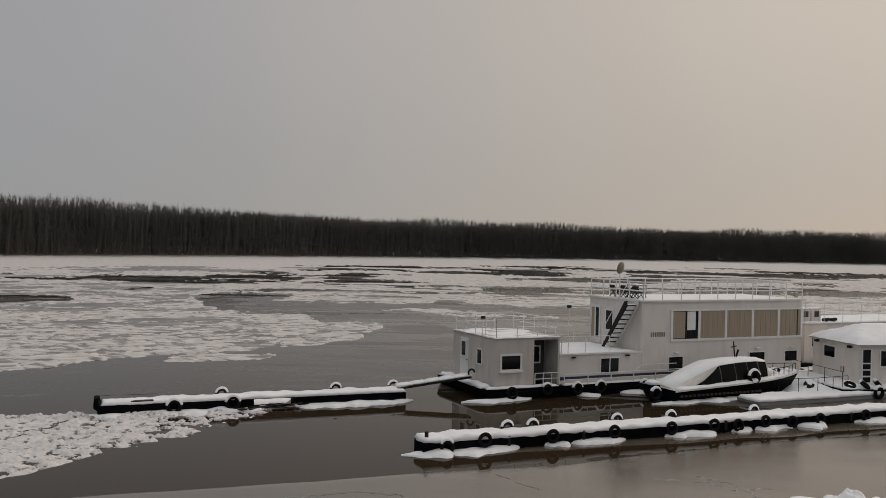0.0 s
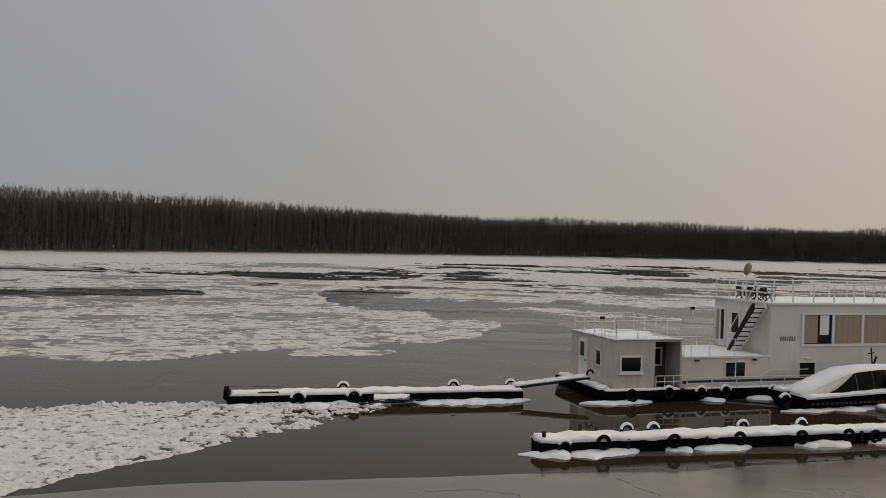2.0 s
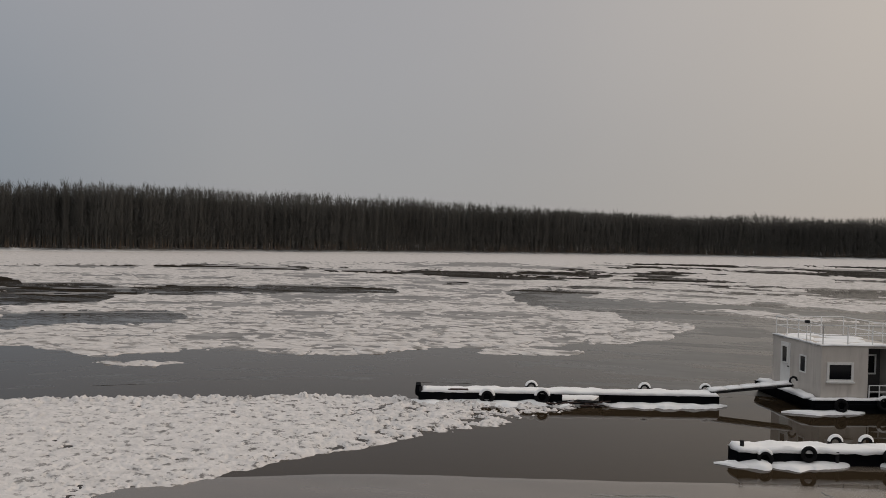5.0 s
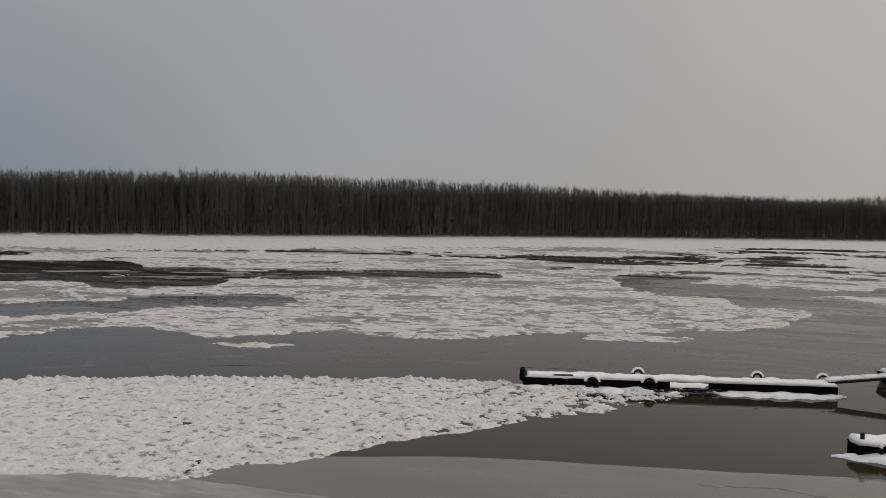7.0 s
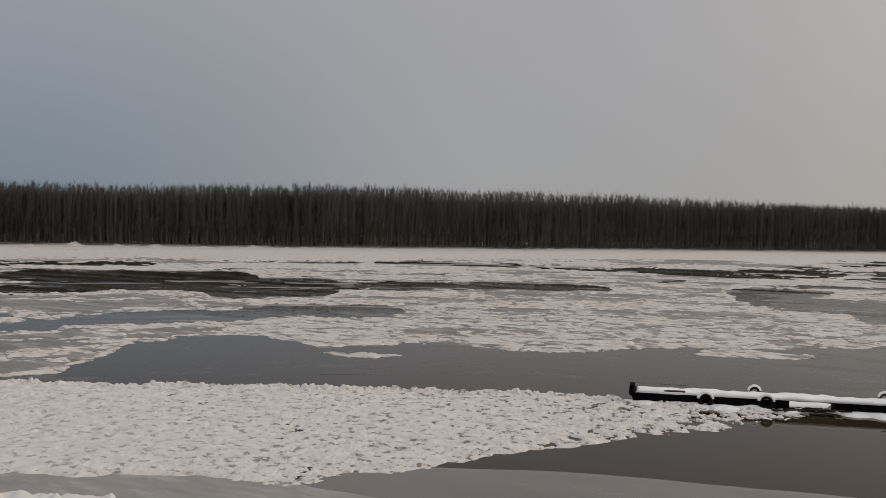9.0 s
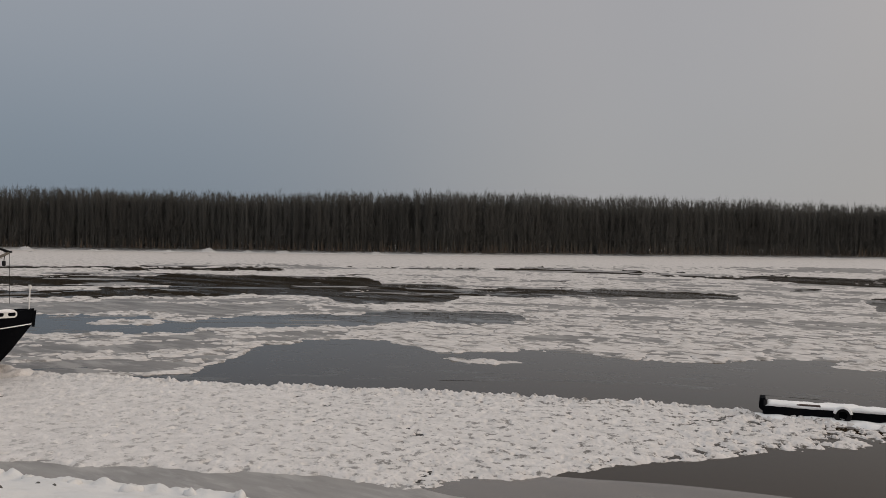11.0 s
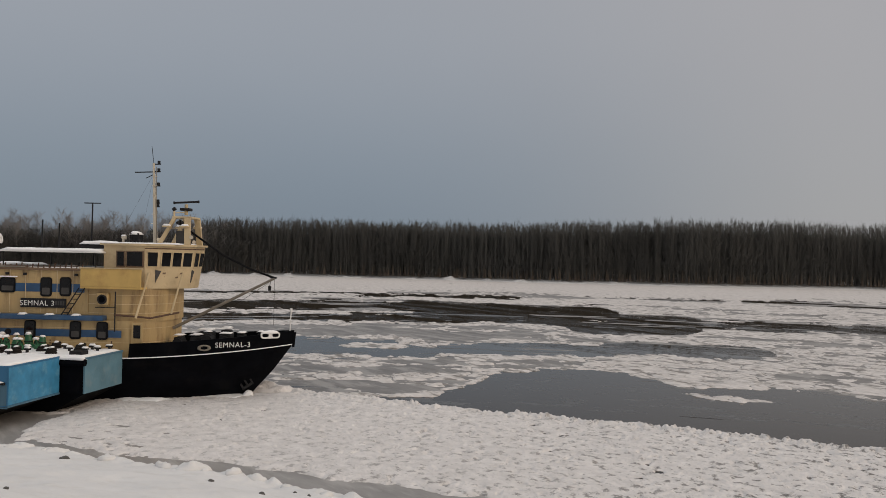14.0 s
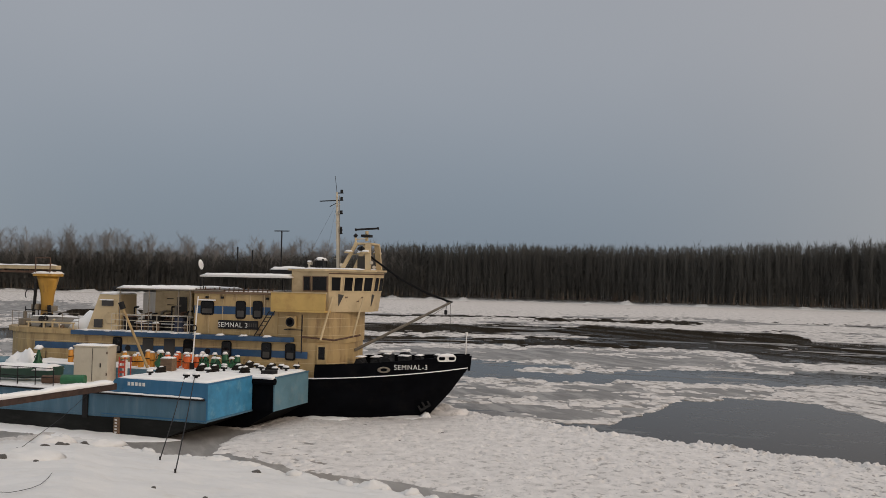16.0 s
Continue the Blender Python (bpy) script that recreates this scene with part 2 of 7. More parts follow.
def fast_height(x, y, a, r):
    d = outline_distance(x + 1.3 * (fbm(x * 0.7, y * 0.7, 4, 3) - 0.5), y + 1.3 * (fbm(x * 0.7, y * 0.7, 4, 9) - 0.5), FAST)
    back = np.clip((r - 31 - 0.5 * np.maximum(0, 25 - a)) / 2.5, 0, 1)           # the side towards the current is pushed up
    back = back * np.clip((77 - a) / 6, 0, 1)
    n1, e1 = cells(x * 2.1 + 0.4 * fbm(x, y, 2, 6), y * 2.1, 11)
    n2, e2 = cells(x * 4.6, y * 4.6, 23)
    rub = fbm(x * 6.0, y * 6.0, 3, 21, 0.6) - 0.5
    calm = np.clip((a - 44) / 14, 0, 1) * np.clip((31 + 0.6 * np.maximum(0, a - 62) - r) / 6 + 0.5, 0, 1)      # smoother, snowed-over ice towards the bank
    rim = np.exp(-(d / 1.2) ** 2) * back
    blocks = (0.06 + 0.08 * rim) * np.maximum(0, n1 - 0.5) * np.clip(e1 * 5, 0, 1) + (0.028 + 0.09 * rim) * n2 * np.clip(e2 * 4, 0, 1) - 0.02
    wet = np.clip((29 - a) / 11, 0, 1.25) + 0.35 * np.exp(-(d / 0.9) ** 2) * (1 - back)         # loose, half-flooded ice at the tip and along the calm side
    pits = -0.55 * np.maximum(0, fbm(x * 2.3 + y * 1.2, y * 2.3 - x * 1.2, 3, 5) - 0.66) - 0.95 * wet * np.maximum(0, fbm(x * 2.2, y * 2.2, 4, 43, 0.6) - 0.46)
    n3, e3 = cells(x * 3.1 + 7, y * 3.1, 29)
    ridge = np.exp(-((d - 0.5) / 0.5) ** 2) * (back * (np.maximum(0, n1 - 0.6) * 0.20 * np.clip(e1 * 4, 0, 1) + np.maximum(0, n3 - 0.45) * 0.15 * np.clip(e3 * 5, 0, 1)))
    dune = 0.10 * (fbm(x * 0.45, y * 0.45, 2, 8) - 0.5)
    return np.clip(d * 0.35, -0.2, 0.09 - 0.05 * np.clip((19 - a) / 5, 0, 1)) + dune * np.clip((a - 14) / 5, 0, 1) + ((1 - 0.75 * calm) * (blocks + 0.035 * rub) + pits) * np.clip(d * 2 + 0.3, 0, 1) + ridge * (d > -0.2) * (1 - 0.5 * calm)


fast_ice = polar_sheet("brash_ice", np.arange(9, 84, 0.08), np.exp(np.arange(math.log(17), math.log(52), 0.0027)), fast_height, BRASH)
tagged(fast_ice, "rough white brash ice frozen to the near bank", "ice", kind="stuff")

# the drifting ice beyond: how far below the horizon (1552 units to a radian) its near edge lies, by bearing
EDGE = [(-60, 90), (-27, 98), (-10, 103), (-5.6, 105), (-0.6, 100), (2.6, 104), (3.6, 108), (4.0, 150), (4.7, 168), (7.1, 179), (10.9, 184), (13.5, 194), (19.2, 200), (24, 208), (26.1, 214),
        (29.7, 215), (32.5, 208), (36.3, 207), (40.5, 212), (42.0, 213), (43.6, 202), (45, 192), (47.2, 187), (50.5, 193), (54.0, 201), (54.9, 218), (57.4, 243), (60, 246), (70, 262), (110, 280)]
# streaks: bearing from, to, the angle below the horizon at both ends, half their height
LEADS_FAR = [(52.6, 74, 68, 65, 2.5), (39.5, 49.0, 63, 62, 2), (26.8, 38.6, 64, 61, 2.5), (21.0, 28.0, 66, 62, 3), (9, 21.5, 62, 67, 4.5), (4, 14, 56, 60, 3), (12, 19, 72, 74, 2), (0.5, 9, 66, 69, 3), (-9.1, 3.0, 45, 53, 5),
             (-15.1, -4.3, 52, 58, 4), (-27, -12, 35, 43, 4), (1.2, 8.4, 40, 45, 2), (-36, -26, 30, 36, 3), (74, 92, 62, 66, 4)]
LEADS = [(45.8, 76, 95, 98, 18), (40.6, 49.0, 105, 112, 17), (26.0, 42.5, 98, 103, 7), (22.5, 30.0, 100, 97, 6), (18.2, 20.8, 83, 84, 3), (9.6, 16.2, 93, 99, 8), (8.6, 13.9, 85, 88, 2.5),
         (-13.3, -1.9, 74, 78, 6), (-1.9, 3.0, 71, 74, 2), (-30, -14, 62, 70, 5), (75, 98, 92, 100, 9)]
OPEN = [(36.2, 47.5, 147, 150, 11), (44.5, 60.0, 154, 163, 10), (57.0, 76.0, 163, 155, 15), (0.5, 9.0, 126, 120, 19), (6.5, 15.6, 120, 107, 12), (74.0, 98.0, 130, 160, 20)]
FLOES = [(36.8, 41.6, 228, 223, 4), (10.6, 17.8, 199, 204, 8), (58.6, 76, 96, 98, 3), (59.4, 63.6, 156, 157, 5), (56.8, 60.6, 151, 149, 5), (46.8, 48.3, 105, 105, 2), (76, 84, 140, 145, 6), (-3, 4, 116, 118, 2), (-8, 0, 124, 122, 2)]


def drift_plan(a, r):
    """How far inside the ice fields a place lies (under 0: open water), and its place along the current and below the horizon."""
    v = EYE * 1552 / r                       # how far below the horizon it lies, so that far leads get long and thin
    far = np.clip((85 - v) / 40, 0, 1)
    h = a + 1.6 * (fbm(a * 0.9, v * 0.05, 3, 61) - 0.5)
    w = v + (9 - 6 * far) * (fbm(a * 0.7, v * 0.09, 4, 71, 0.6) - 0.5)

    def inside(rows):
        best = np.full(a.shape, -60.0)
        for a0, a1, v0, v1, half in rows:
            u = (h - a0) / (a1 - a0)
            ends = np.minimum(h - a0, a1 - h)
            best = np.maximum(best, np.where(ends > 0, half * np.sqrt(np.clip(ends / 1.6, 0, 1)) - np.abs(w - v0 - (v1 - v0) * u), -60.0))
        return best

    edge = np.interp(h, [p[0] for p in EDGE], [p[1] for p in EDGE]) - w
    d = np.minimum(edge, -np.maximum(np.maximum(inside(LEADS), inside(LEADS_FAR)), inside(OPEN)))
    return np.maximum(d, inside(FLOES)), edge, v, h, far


def drift_field(a, r):
    """Over 0 where white ice lies: wide fields of rubble, drawn out in streaks along the current, with thin slush between the streaks."""
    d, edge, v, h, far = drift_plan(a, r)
    streak = fbm(a * 0.17, v * (0.20 + 0.22 * far), 4, 31, 0.6) - 0.5
    x, y = -np.sin(np.radians(a)) * r, np.cos(np.radians(a)) * r
    fine = fbm(x * 0.30 - y * 0.1, y * 0.30 + x * 0.1, 4, 37, 0.65) - 0.5
    thread = (fbm(a * 0.22, v * 0.55, 3, 43, 0.6) - 0.54) * np.clip((v - 34) / 12, 0, 1) * np.clip((125 - v) / 30, 0, 1)       # thin dark threads between the fields
    thin = np.clip((20 - h) / 14, 0, 1) * np.clip((v - 24) / 14, 0, 1) * np.clip((112 - v) / 10, 0, 1)       # loose streaks where the current spreads
    calm = far + (1 - far) * np.clip(0.5 + d / 8, 0.12, 1)                     # few stray pieces out in the leads
    rim = np.exp(-((d - 4) / 5) ** 2)                                         # rubble pushed up along the edges
    grey = np.clip((h - 44) / 8, 0, 1) * np.clip((v - 108) / 8, 0, 1) * np.clip((d - 1) / 5, 0, 1)       # half-melted fields up-river
    field = np.clip(d * (0.15 + 0.02 * far), -1.0, 0.7) - (1.15 - 0.5 * np.clip((v - 162) / 10, 0, 1)) * grey - 2.0 * np.clip(-d / 6 - 1, 0, 1) * (edge < 0) + 0.5 * rim * (1 - far) * (d > 0) + (3.0 + 1.8 * far + 2.6 * thin) * streak * calm - 0.16 - 0.05 * thin + (3.2 - 1.6 * far) * fine * calm + (2.4 + 2.0 * thin) * thread
    return np.maximum(field, np.clip((r - 0.66 * shore_distance(a)) / 22 + 1.2 * streak, -3, 2))


def drift_height(x, y, a, r):
    field = drift_field(a, r)
    n1, e1 = cells(x * 0.42 + y * 0.14, y * 0.42 - x * 0.14, 51)
    n2, e2 = cells(x * 1.2, y * 1.2, 57)
    rim = np.exp(-((field - 0.12) / 0.28) ** 2)
    near = np.clip((140 - r) / 60, 0.1, 1)
    lumps = np.maximum(0, fbm(x * 0.16 + y * 0.05, y * 0.16, 3, 77, 0.6) - 0.5)
    crumbs = (0.04 + 0.12 * rim + 0.3 * lumps * near) * (n2 - 0.4) * np.clip(e2 * 4, 0, 1)
    cracks = -0.13 * np.clip(1 - e1 * 9, 0, 1) * (n1 > 0.55) * near
    rough = 0.08 * (fbm(x * 1.6, y * 1.6, 3, 15, 0.6) - 0.5)
    return 0.06 * np.tanh(field * 1.6) + (crumbs + cracks + rough + 0.06 * (n1 - 0.5)) * np.clip(field * 2 + 0.8, 0, 1)


def slush_ice_height(x, y, a, r):
    """Thin slush that fills the fields between their white streaks and trails off at their edges; its streaks in the
    leads imitate pale ripples.
    """
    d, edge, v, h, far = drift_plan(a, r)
    thin = np.clip((20 - h) / 14, 0, 1) * np.clip((112 - v) / 10, 0, 1)
    trail = fbm(a * 0.16, v * 0.42, 4, 131, 0.6) - 0.5
    return np.clip((np.clip(d * 0.13, -0.30, 0.7) - 1.5 * np.clip(-edge / 6, 0, 1) - 0.10 - 0.75 * thin + (2.4 + 2.4 * thin) * trail) * 0.06, -0.05, 0.018)


def skim_height(x, y, a, r):
    """Smooth skins of new ice out on the open water, long and narrow along the current."""
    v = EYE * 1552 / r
    bare = np.clip((16 - a) / 8, 0, 1)
    n = fbm(a * 0.10 + 0.02 * v, v * 0.13, 4, 231, 0.55) - 0.5
    bits = fbm(a * 0.5 - 0.01 * v, v * 0.4, 4, 241, 0.6) - 0.655                   # small loose scraps of the same skin
    return np.clip(np.maximum(n - 0.24 + 0.26 * bare, bits) * 0.10, -0.05, 0.009)


SHORE = [(-75, 1010), (-45, 815), (-27, 650), (0, 472), (14, 385), (27, 327), (41, 288), (50, 284), (68, 301), (93, 350), (125, 412)]


def shore_distance(a):
    return np.interp(a, [p[0] for p in SHORE], [p[1] for p in SHORE])


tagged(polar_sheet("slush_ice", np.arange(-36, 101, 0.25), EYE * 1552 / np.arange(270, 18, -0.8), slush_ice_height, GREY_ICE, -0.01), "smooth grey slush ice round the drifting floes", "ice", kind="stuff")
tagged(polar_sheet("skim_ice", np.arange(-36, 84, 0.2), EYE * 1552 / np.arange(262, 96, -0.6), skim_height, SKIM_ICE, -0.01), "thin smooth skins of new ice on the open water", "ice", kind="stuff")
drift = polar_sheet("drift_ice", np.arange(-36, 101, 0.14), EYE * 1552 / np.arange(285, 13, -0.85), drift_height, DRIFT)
tagged(drift, "broken white ice fields with dark leads drifting on the river", "ice", kind="stuff")
# far bank: a low snowy shore that rises behind the shelf ice, one sheet to the horizon
def far_bank_height(x, y, a, r):
    s = r - shore_distance(a)
    drifts = 5.5 * np.maximum(0, fbm(x * 0.30, y * 0.30, 2, 83) - 0.56) * np.exp(-((s - 2.5) / 1.6) ** 2) * np.clip((a - 36) / 12, 0, 1)       # snow blown against the scrub
    return np.clip(s * 0.12, -0.3, 1.6) + 0.5 * (fbm(x * 0.05, y * 0.05, 3, 81) - 0.5) * (s > 2) + 0.8 * drifts


far_r = np.concatenate([np.arange(270, 330, 1.5), np.arange(330, 480, 3.0), np.arange(480, 1400, 16.0), np.array([1600, 2200, 3500, 4400])])
tagged(polar_sheet("ground_far_bank", np.concatenate([np.arange(-75, 36, 0.8), np.arange(36, 104, 0.25), np.arange(104, 128, 0.8)]), far_r, far_bank_height, BANK_SNOW, -0.1), "low snow-covered far river bank under bare woods", "river bank", kind="structure")


def forest(name, count, seed, lo, hi, mat, label, tall=22.0, spread=26.0, twigs=22, rough=0.10, front=4.0, thick=0.16, wide=0.35, low=0.25, fine=0.05, sprays=0, rise=0.0):
    """Bare trees in rows behind the far shore: tapered trunks and rising limbs, one mesh."""
    rs = np.random.RandomState(seed)
    az = rs.uniform(lo, hi, count)
    # as many trees to a metre of shore everywhere
    d = shore_distance(az)
    keep = rs.rand(count) < np.clip(d / 1100 + 0.15, 0, 1)
    az, d = az[keep], d[keep]
    n = len(az)
    d = d + front + spread * rs.rand(n) ** 1.4
    base = np.stack([-np.sin(np.radians(az)) * d, np.cos(np.radians(az)) * d, np.full(n, 1.0)], 1)
    bend = fbm(base[:, 0] * 0.03, base[:, 1] * 0.03, 3, seed)
    ht = tall * (0.86 + 0.22 * bend + rough * rs.randn(n)) * (1 - 0.09 * np.clip((az - 33) / 20, 0, 1)) * (1 + rise * np.clip((az - 74) / 22, 0, 1))
    lean = rs.randn(n, 2) * 0.025
    top = base + np.stack([lean[:, 0] * ht, lean[:, 1] * ht, ht], 1)
    P0, P1, W = [base], [top], [thick * (0.7 + 0.6 * rs.rand(n))]
    for k in range(twigs):
        f = low + (0.985 - low) * rs.rand(n) ** 0.7
        p = base + (top - base) * f[:, None]
        ang, ln = rs.rand(n) * 6.283, ht * (0.10 + 0.16 * rs.rand(n)) * (1.12 - 0.58 * f)
        out = wide + 0.3 * rs.rand(n)
        q = p + np.stack([np.cos(ang) * ln * out, np.sin(ang) * ln * out, ln * 0.9], 1)
        P0.append(p), P1.append(q), W.append(fine + fine * rs.rand(n))
        for j in range(sprays):              # fine side twigs that round off the crown
            g, bend2 = 0.35 + 0.6 * rs.rand(n), rs.randn(n, 3) * 0.45
            p2 = p + (q - p) * g[:, None]
            way = (q - p) / np.linalg.norm(q - p, axis=1)[:, None] + bend2
            P0.append(p2), P1.append(p2 + way * (0.5 + 0.9 * rs.rand(n))[:, None]), W.append(fine * (0.45 + 0.3 * rs.rand(n)))
    P0, P1, W = np.concatenate(P0), np.concatenate(P1), np.concatenate(W)
    m = len(P0)
    ring = [P0 + np.stack([np.cos(g) * W, np.sin(g) * W, np.zeros(m)], 1) for g in (0.3, 2.4, 4.5)]
    verts = np.stack([*ring, P1], 1).reshape(-1, 3)
    b = np.arange(m)[:, None] * 4
    faces = np.concatenate([b + np.array([[0, 1, 3]]), b + np.array([[1, 2, 3]]), b + np.array([[2, 0, 3]])])
    return tagged(raw_mesh(name, verts, faces, mat, True), label, "woods", kind="stuff")


forest("deep_woods", 29000, 4, -34, 73.4, TWIGS, "dark depth of the far woods", 17.4, 36.0, 16, 0.04, 7.0, 0.07, 0.9, 0.06, 0.095)
forest("far_woods", 16500, 5, -34, 72.8, TWIGS, "dense dark wall of bare poplars along the far bank", 19.7, 24.0, 30, 0.034, 4.0, 0.045, 0.2, 0.2, 0.034)
forest("deep_thicket", 5600, 9, 71.5, 102, TWIGS, "dark depth of the mixed woods", 15.4, 32.0, 16, 0.06, 8.0, 0.12, 0.8, 0.06, 0.10)
forest("mixed_woods", 840, 6, 70.8, 102, HAZY_CROWNS, "uneven bare mixed trees along the far bank", 18.0, 26.0, 48, 0.12, 4.0, 0.11, 0.66, 0.4, 0.04, 8, 0.13)
forest("thicket_edge", 8200, 10, 70, 102, TWIGS, "dense dark brush at the foot of the mixed woods", 11.5, 14.0, 14, 0.16, 3.0, 0.1, 1.0, 0.04, 0.10)
forest("undergrowth", 24000, 7, -34, 102, TWIGS, "tangled bare undergrowth among the far trees", 8.0, 20.0, 8, 0.22, 2.5, 0.08, 1.0, 0.04, 0.075)
forest("shore_scrub", 5000, 8, -34, 102, SCRUB, "low dry reddish scrub at the foot of the woods", 2.6, 4.0, 5, 0.4, 1.0, 0.10)

# near bank: a snowy slope from the water's edge up to the embankment where the camera stands, and the land behind
BANK = [(-180, 4200), (-90, 4200), (-76, 70), (-62, 18.0), (-45, 15.0), (-30, 24.0), (0, 21.0), (40, 21.5), (48, 22.9), (53, 23.8), (60, 25.4), (66, 27.5), (70, 29.1), (77, 31.9), (83.5, 35.2), (88.8, 38.3), (91, 40.2), (95.2, 40.9), (100, 46.0), (112, 60.0), (124, 110.0), (140, 4200), (180, 4200)]


def bank_height(x, y, a, r):
    e = np.interp(a, [p[0] for p in BANK], [p[1] for p in BANK]) + 1.5 * (fbm(x * 0.6, y * 0.6, 4, 91, 0.6) - 0.5)
    s = e - r
    step = 0.28 * np.clip(s * 2.5 + 0.1, -0.5, 1)
    slope = np.minimum(step + np.maximum(0, s) * 0.145, 5.7)
    # the top of the embankment
    slope = np.where(s > 0.5, np.maximum(slope, 5.7 - 0.7 * np.maximum(0, r - 4.0)), slope)
    lumps = 0.5 * np.maximum(-0.1, fbm(x * 1.7, y * 1.7, 3, 97, 0.6) - 0.5) * np.clip(s * 2, 0, 1) * np.clip((2.6 - s) / 2, 0.15, 1)
    return slope + lumps + 0.2 * (fbm(x * 0.4, y * 0.4, 2, 95) - 0.5) * np.clip(s, 0, 1)


bank_az = np.concatenate([np.arange(-180, 28, 2.0), np.arange(28, 104, 0.16), np.arange(104, 180.5, 2.0)])
bank_r = np.concatenate([np.arange(0, 12, 0.6), np.arange(12, 50, 0.16), np.arange(50, 130, 5.0), np.array([180, 300, 600, 1400, 4400])])
tagged(polar_sheet("ground_near_bank", bank_az, bank_r, bank_height, BANK_SNOW, -0.1, True, (-0.07, -0.11)), "snow-covered river bank sloping down to the ice", "river bank", kind="structure")

# thin clear ice along the bank, and the wet slush between it and the snow
def thin_height(x, y, a, r):
    e = np.interp(a, [-60, -27, -17, -8.5, -5, 0, 8, 14, 36, 42, 46], [60, 40, 34, 30, 29.2, 28.3, 27.2, 26.8, 26.8, 26.0, 24.0]) + 0.35 * (fbm(x * 0.25, y * 0.25, 3, 101) - 0.5)
    # skins that cling to both sides of the mooring pontoon towards the hut
    u, w = (x + 0.22) * 0.926 + (y - 30.67) * 0.378, (y - 30.67) * 0.926 - (x + 0.22) * 0.378
    wave = 0.7 * (fbm(u * 0.4, w * 0.3, 3, 107) - 0.5)
    front = np.minimum(w + np.interp(u, [1, 7, 12, 20, 27], [0.2, 0.7, 1.2, 1.3, 1.6]) + wave, 1.0 - w)
    back = np.minimum(w - 0.4, np.interp(u, [8, 13, 17, 27], [0.2, 0.9, 3.4, 4.5]) + wave - w)
    skin = np.where(u > 2, np.maximum(front, back), -1)
    return np.clip(np.maximum(e - r, skin) * 0.05, -0.05, 0.012)


tagged(polar_sheet("thin_ice", np.arange(-60, 46, 0.4), np.arange(10, 62, 0.3), thin_height, THIN_ICE, -0.01), "thin smooth grey ice skin along the bank", "ice", kind="structure")


def slush_height(x, y, a, r):
    e = np.interp(a, [30, 48, 60, 70, 77, 86, 93, 105], [22.0, 26.5, 30.5, 36.5, 42.0, 46.0, 49.0, 52.0]) + 1.0 * (fbm(x * 0.5, y * 0.5, 3, 111) - 0.5)
    return np.clip((e - r) * 0.05, -0.05, 0.02)


tagged(polar_sheet("slush_strip", np.arange(30, 105, 0.3), np.arange(16, 54, 0.2), slush_height, SLUSH, -0.01), "wet grey slush along the edge of the bank", "slush", kind="structure")
# ---- building helpers ----
def thing(name, m, label, category, group=""):
    """An empty at the base of a thing, under which its parts hang."""
    ob = new(name)
    ob.empty_display_size = 0.3
    ob.matrix_world = m
    return tagged(ob, label, category, group)


def part(name, bm, mat, parent=None, label="", smooth=False):
    """Links a bmesh as one mesh object under a thing or under a part."""
    me = bpy.data.meshes.new(name)
    bmesh.ops.recalc_face_normals(bm, faces=bm.faces)
    if smooth:
        for f in bm.faces:
            f.smooth = True
    bm.to_mesh(me)
    bm.free()
    me.materials.append(mat)
    ob = new(name, me)
    if parent is not None:
        if parent.parent and parent.parent.parent:   # no fourth level
            parent = parent.parent
        ob.parent = parent
    return tagged(ob, label)


def boxes(*rows, bevel=0.0):
    """A bmesh of boxes x0, x1, y0, y1, z0, z1."""
    bm = bmesh.new()
    for x0, x1, y0, y1, z0, z1 in rows:
        c = [bm.verts.new((x, y, z)) for z in (z0, z1) for y in (y0, y1) for x in (x0, x1)]
        for a, b, d, e in ((0, 2, 3, 1), (4, 5, 7, 6), (0, 1, 5, 4), (2, 6, 7, 3), (0, 4, 6, 2), (1, 3, 7, 5)):
            bm.faces.new((c[a], c[b], c[d], c[e]))
    if bevel:
        bmesh.ops.bevel(bm, geom=bm.edges[:], offset=bevel, segments=2, profile=0.6, affect="EDGES")
    return bm


def add_tube(bm, p, q, r, r2=None, n=8):
    p, q = Vector(p), Vector(q)
    r2 = r if r2 is None else r2
    z = (q - p).normalized()
    x = z.orthogonal().normalized()
    y = z.cross(x)
    rings = []
    for c, rad in ((p, r), (q, r2)):
        rings.append([bm.verts.new(c + (x * math.cos(2 * math.pi * i / n) + y * math.sin(2 * math.pi * i / n)) * rad) for i in range(n)])
    for i in range(n):
        bm.faces.new((rings[0][i], rings[0][(i + 1) % n], rings[1][(i + 1) % n], rings[1][i]))
    bm.faces.new(rings[0][::-1]), bm.faces.new(rings[1])
    return bm


def tubes(*rows, n=8):
    """A bmesh of round bars: from, to, radius."""
    bm = bmesh.new()
    for row in rows:
        add_tube(bm, row[0], row[1], row[2], row[3] if len(row) > 3 else None, n)
    return bm


def prism(pts, y0, y1, bevel=0.0):
    """An outline in x and z drawn out along y."""
    bm = bmesh.new()
    a = [bm.verts.new((x, y0, z)) for x, z in pts]
    b = [bm.verts.new((x, y1, z)) for x, z in pts]
    bm.faces.new(a), bm.faces.new(b[::-1])
    for i in range(len(pts)):
        j = (i + 1) % len(pts)
        bm.faces.new((a[i], b[i], b[j], a[j]))
    if bevel:
        bmesh.ops.bevel(bm, geom=bm.edges[:], offset=bevel, segments=2, affect="EDGES")
    return bm


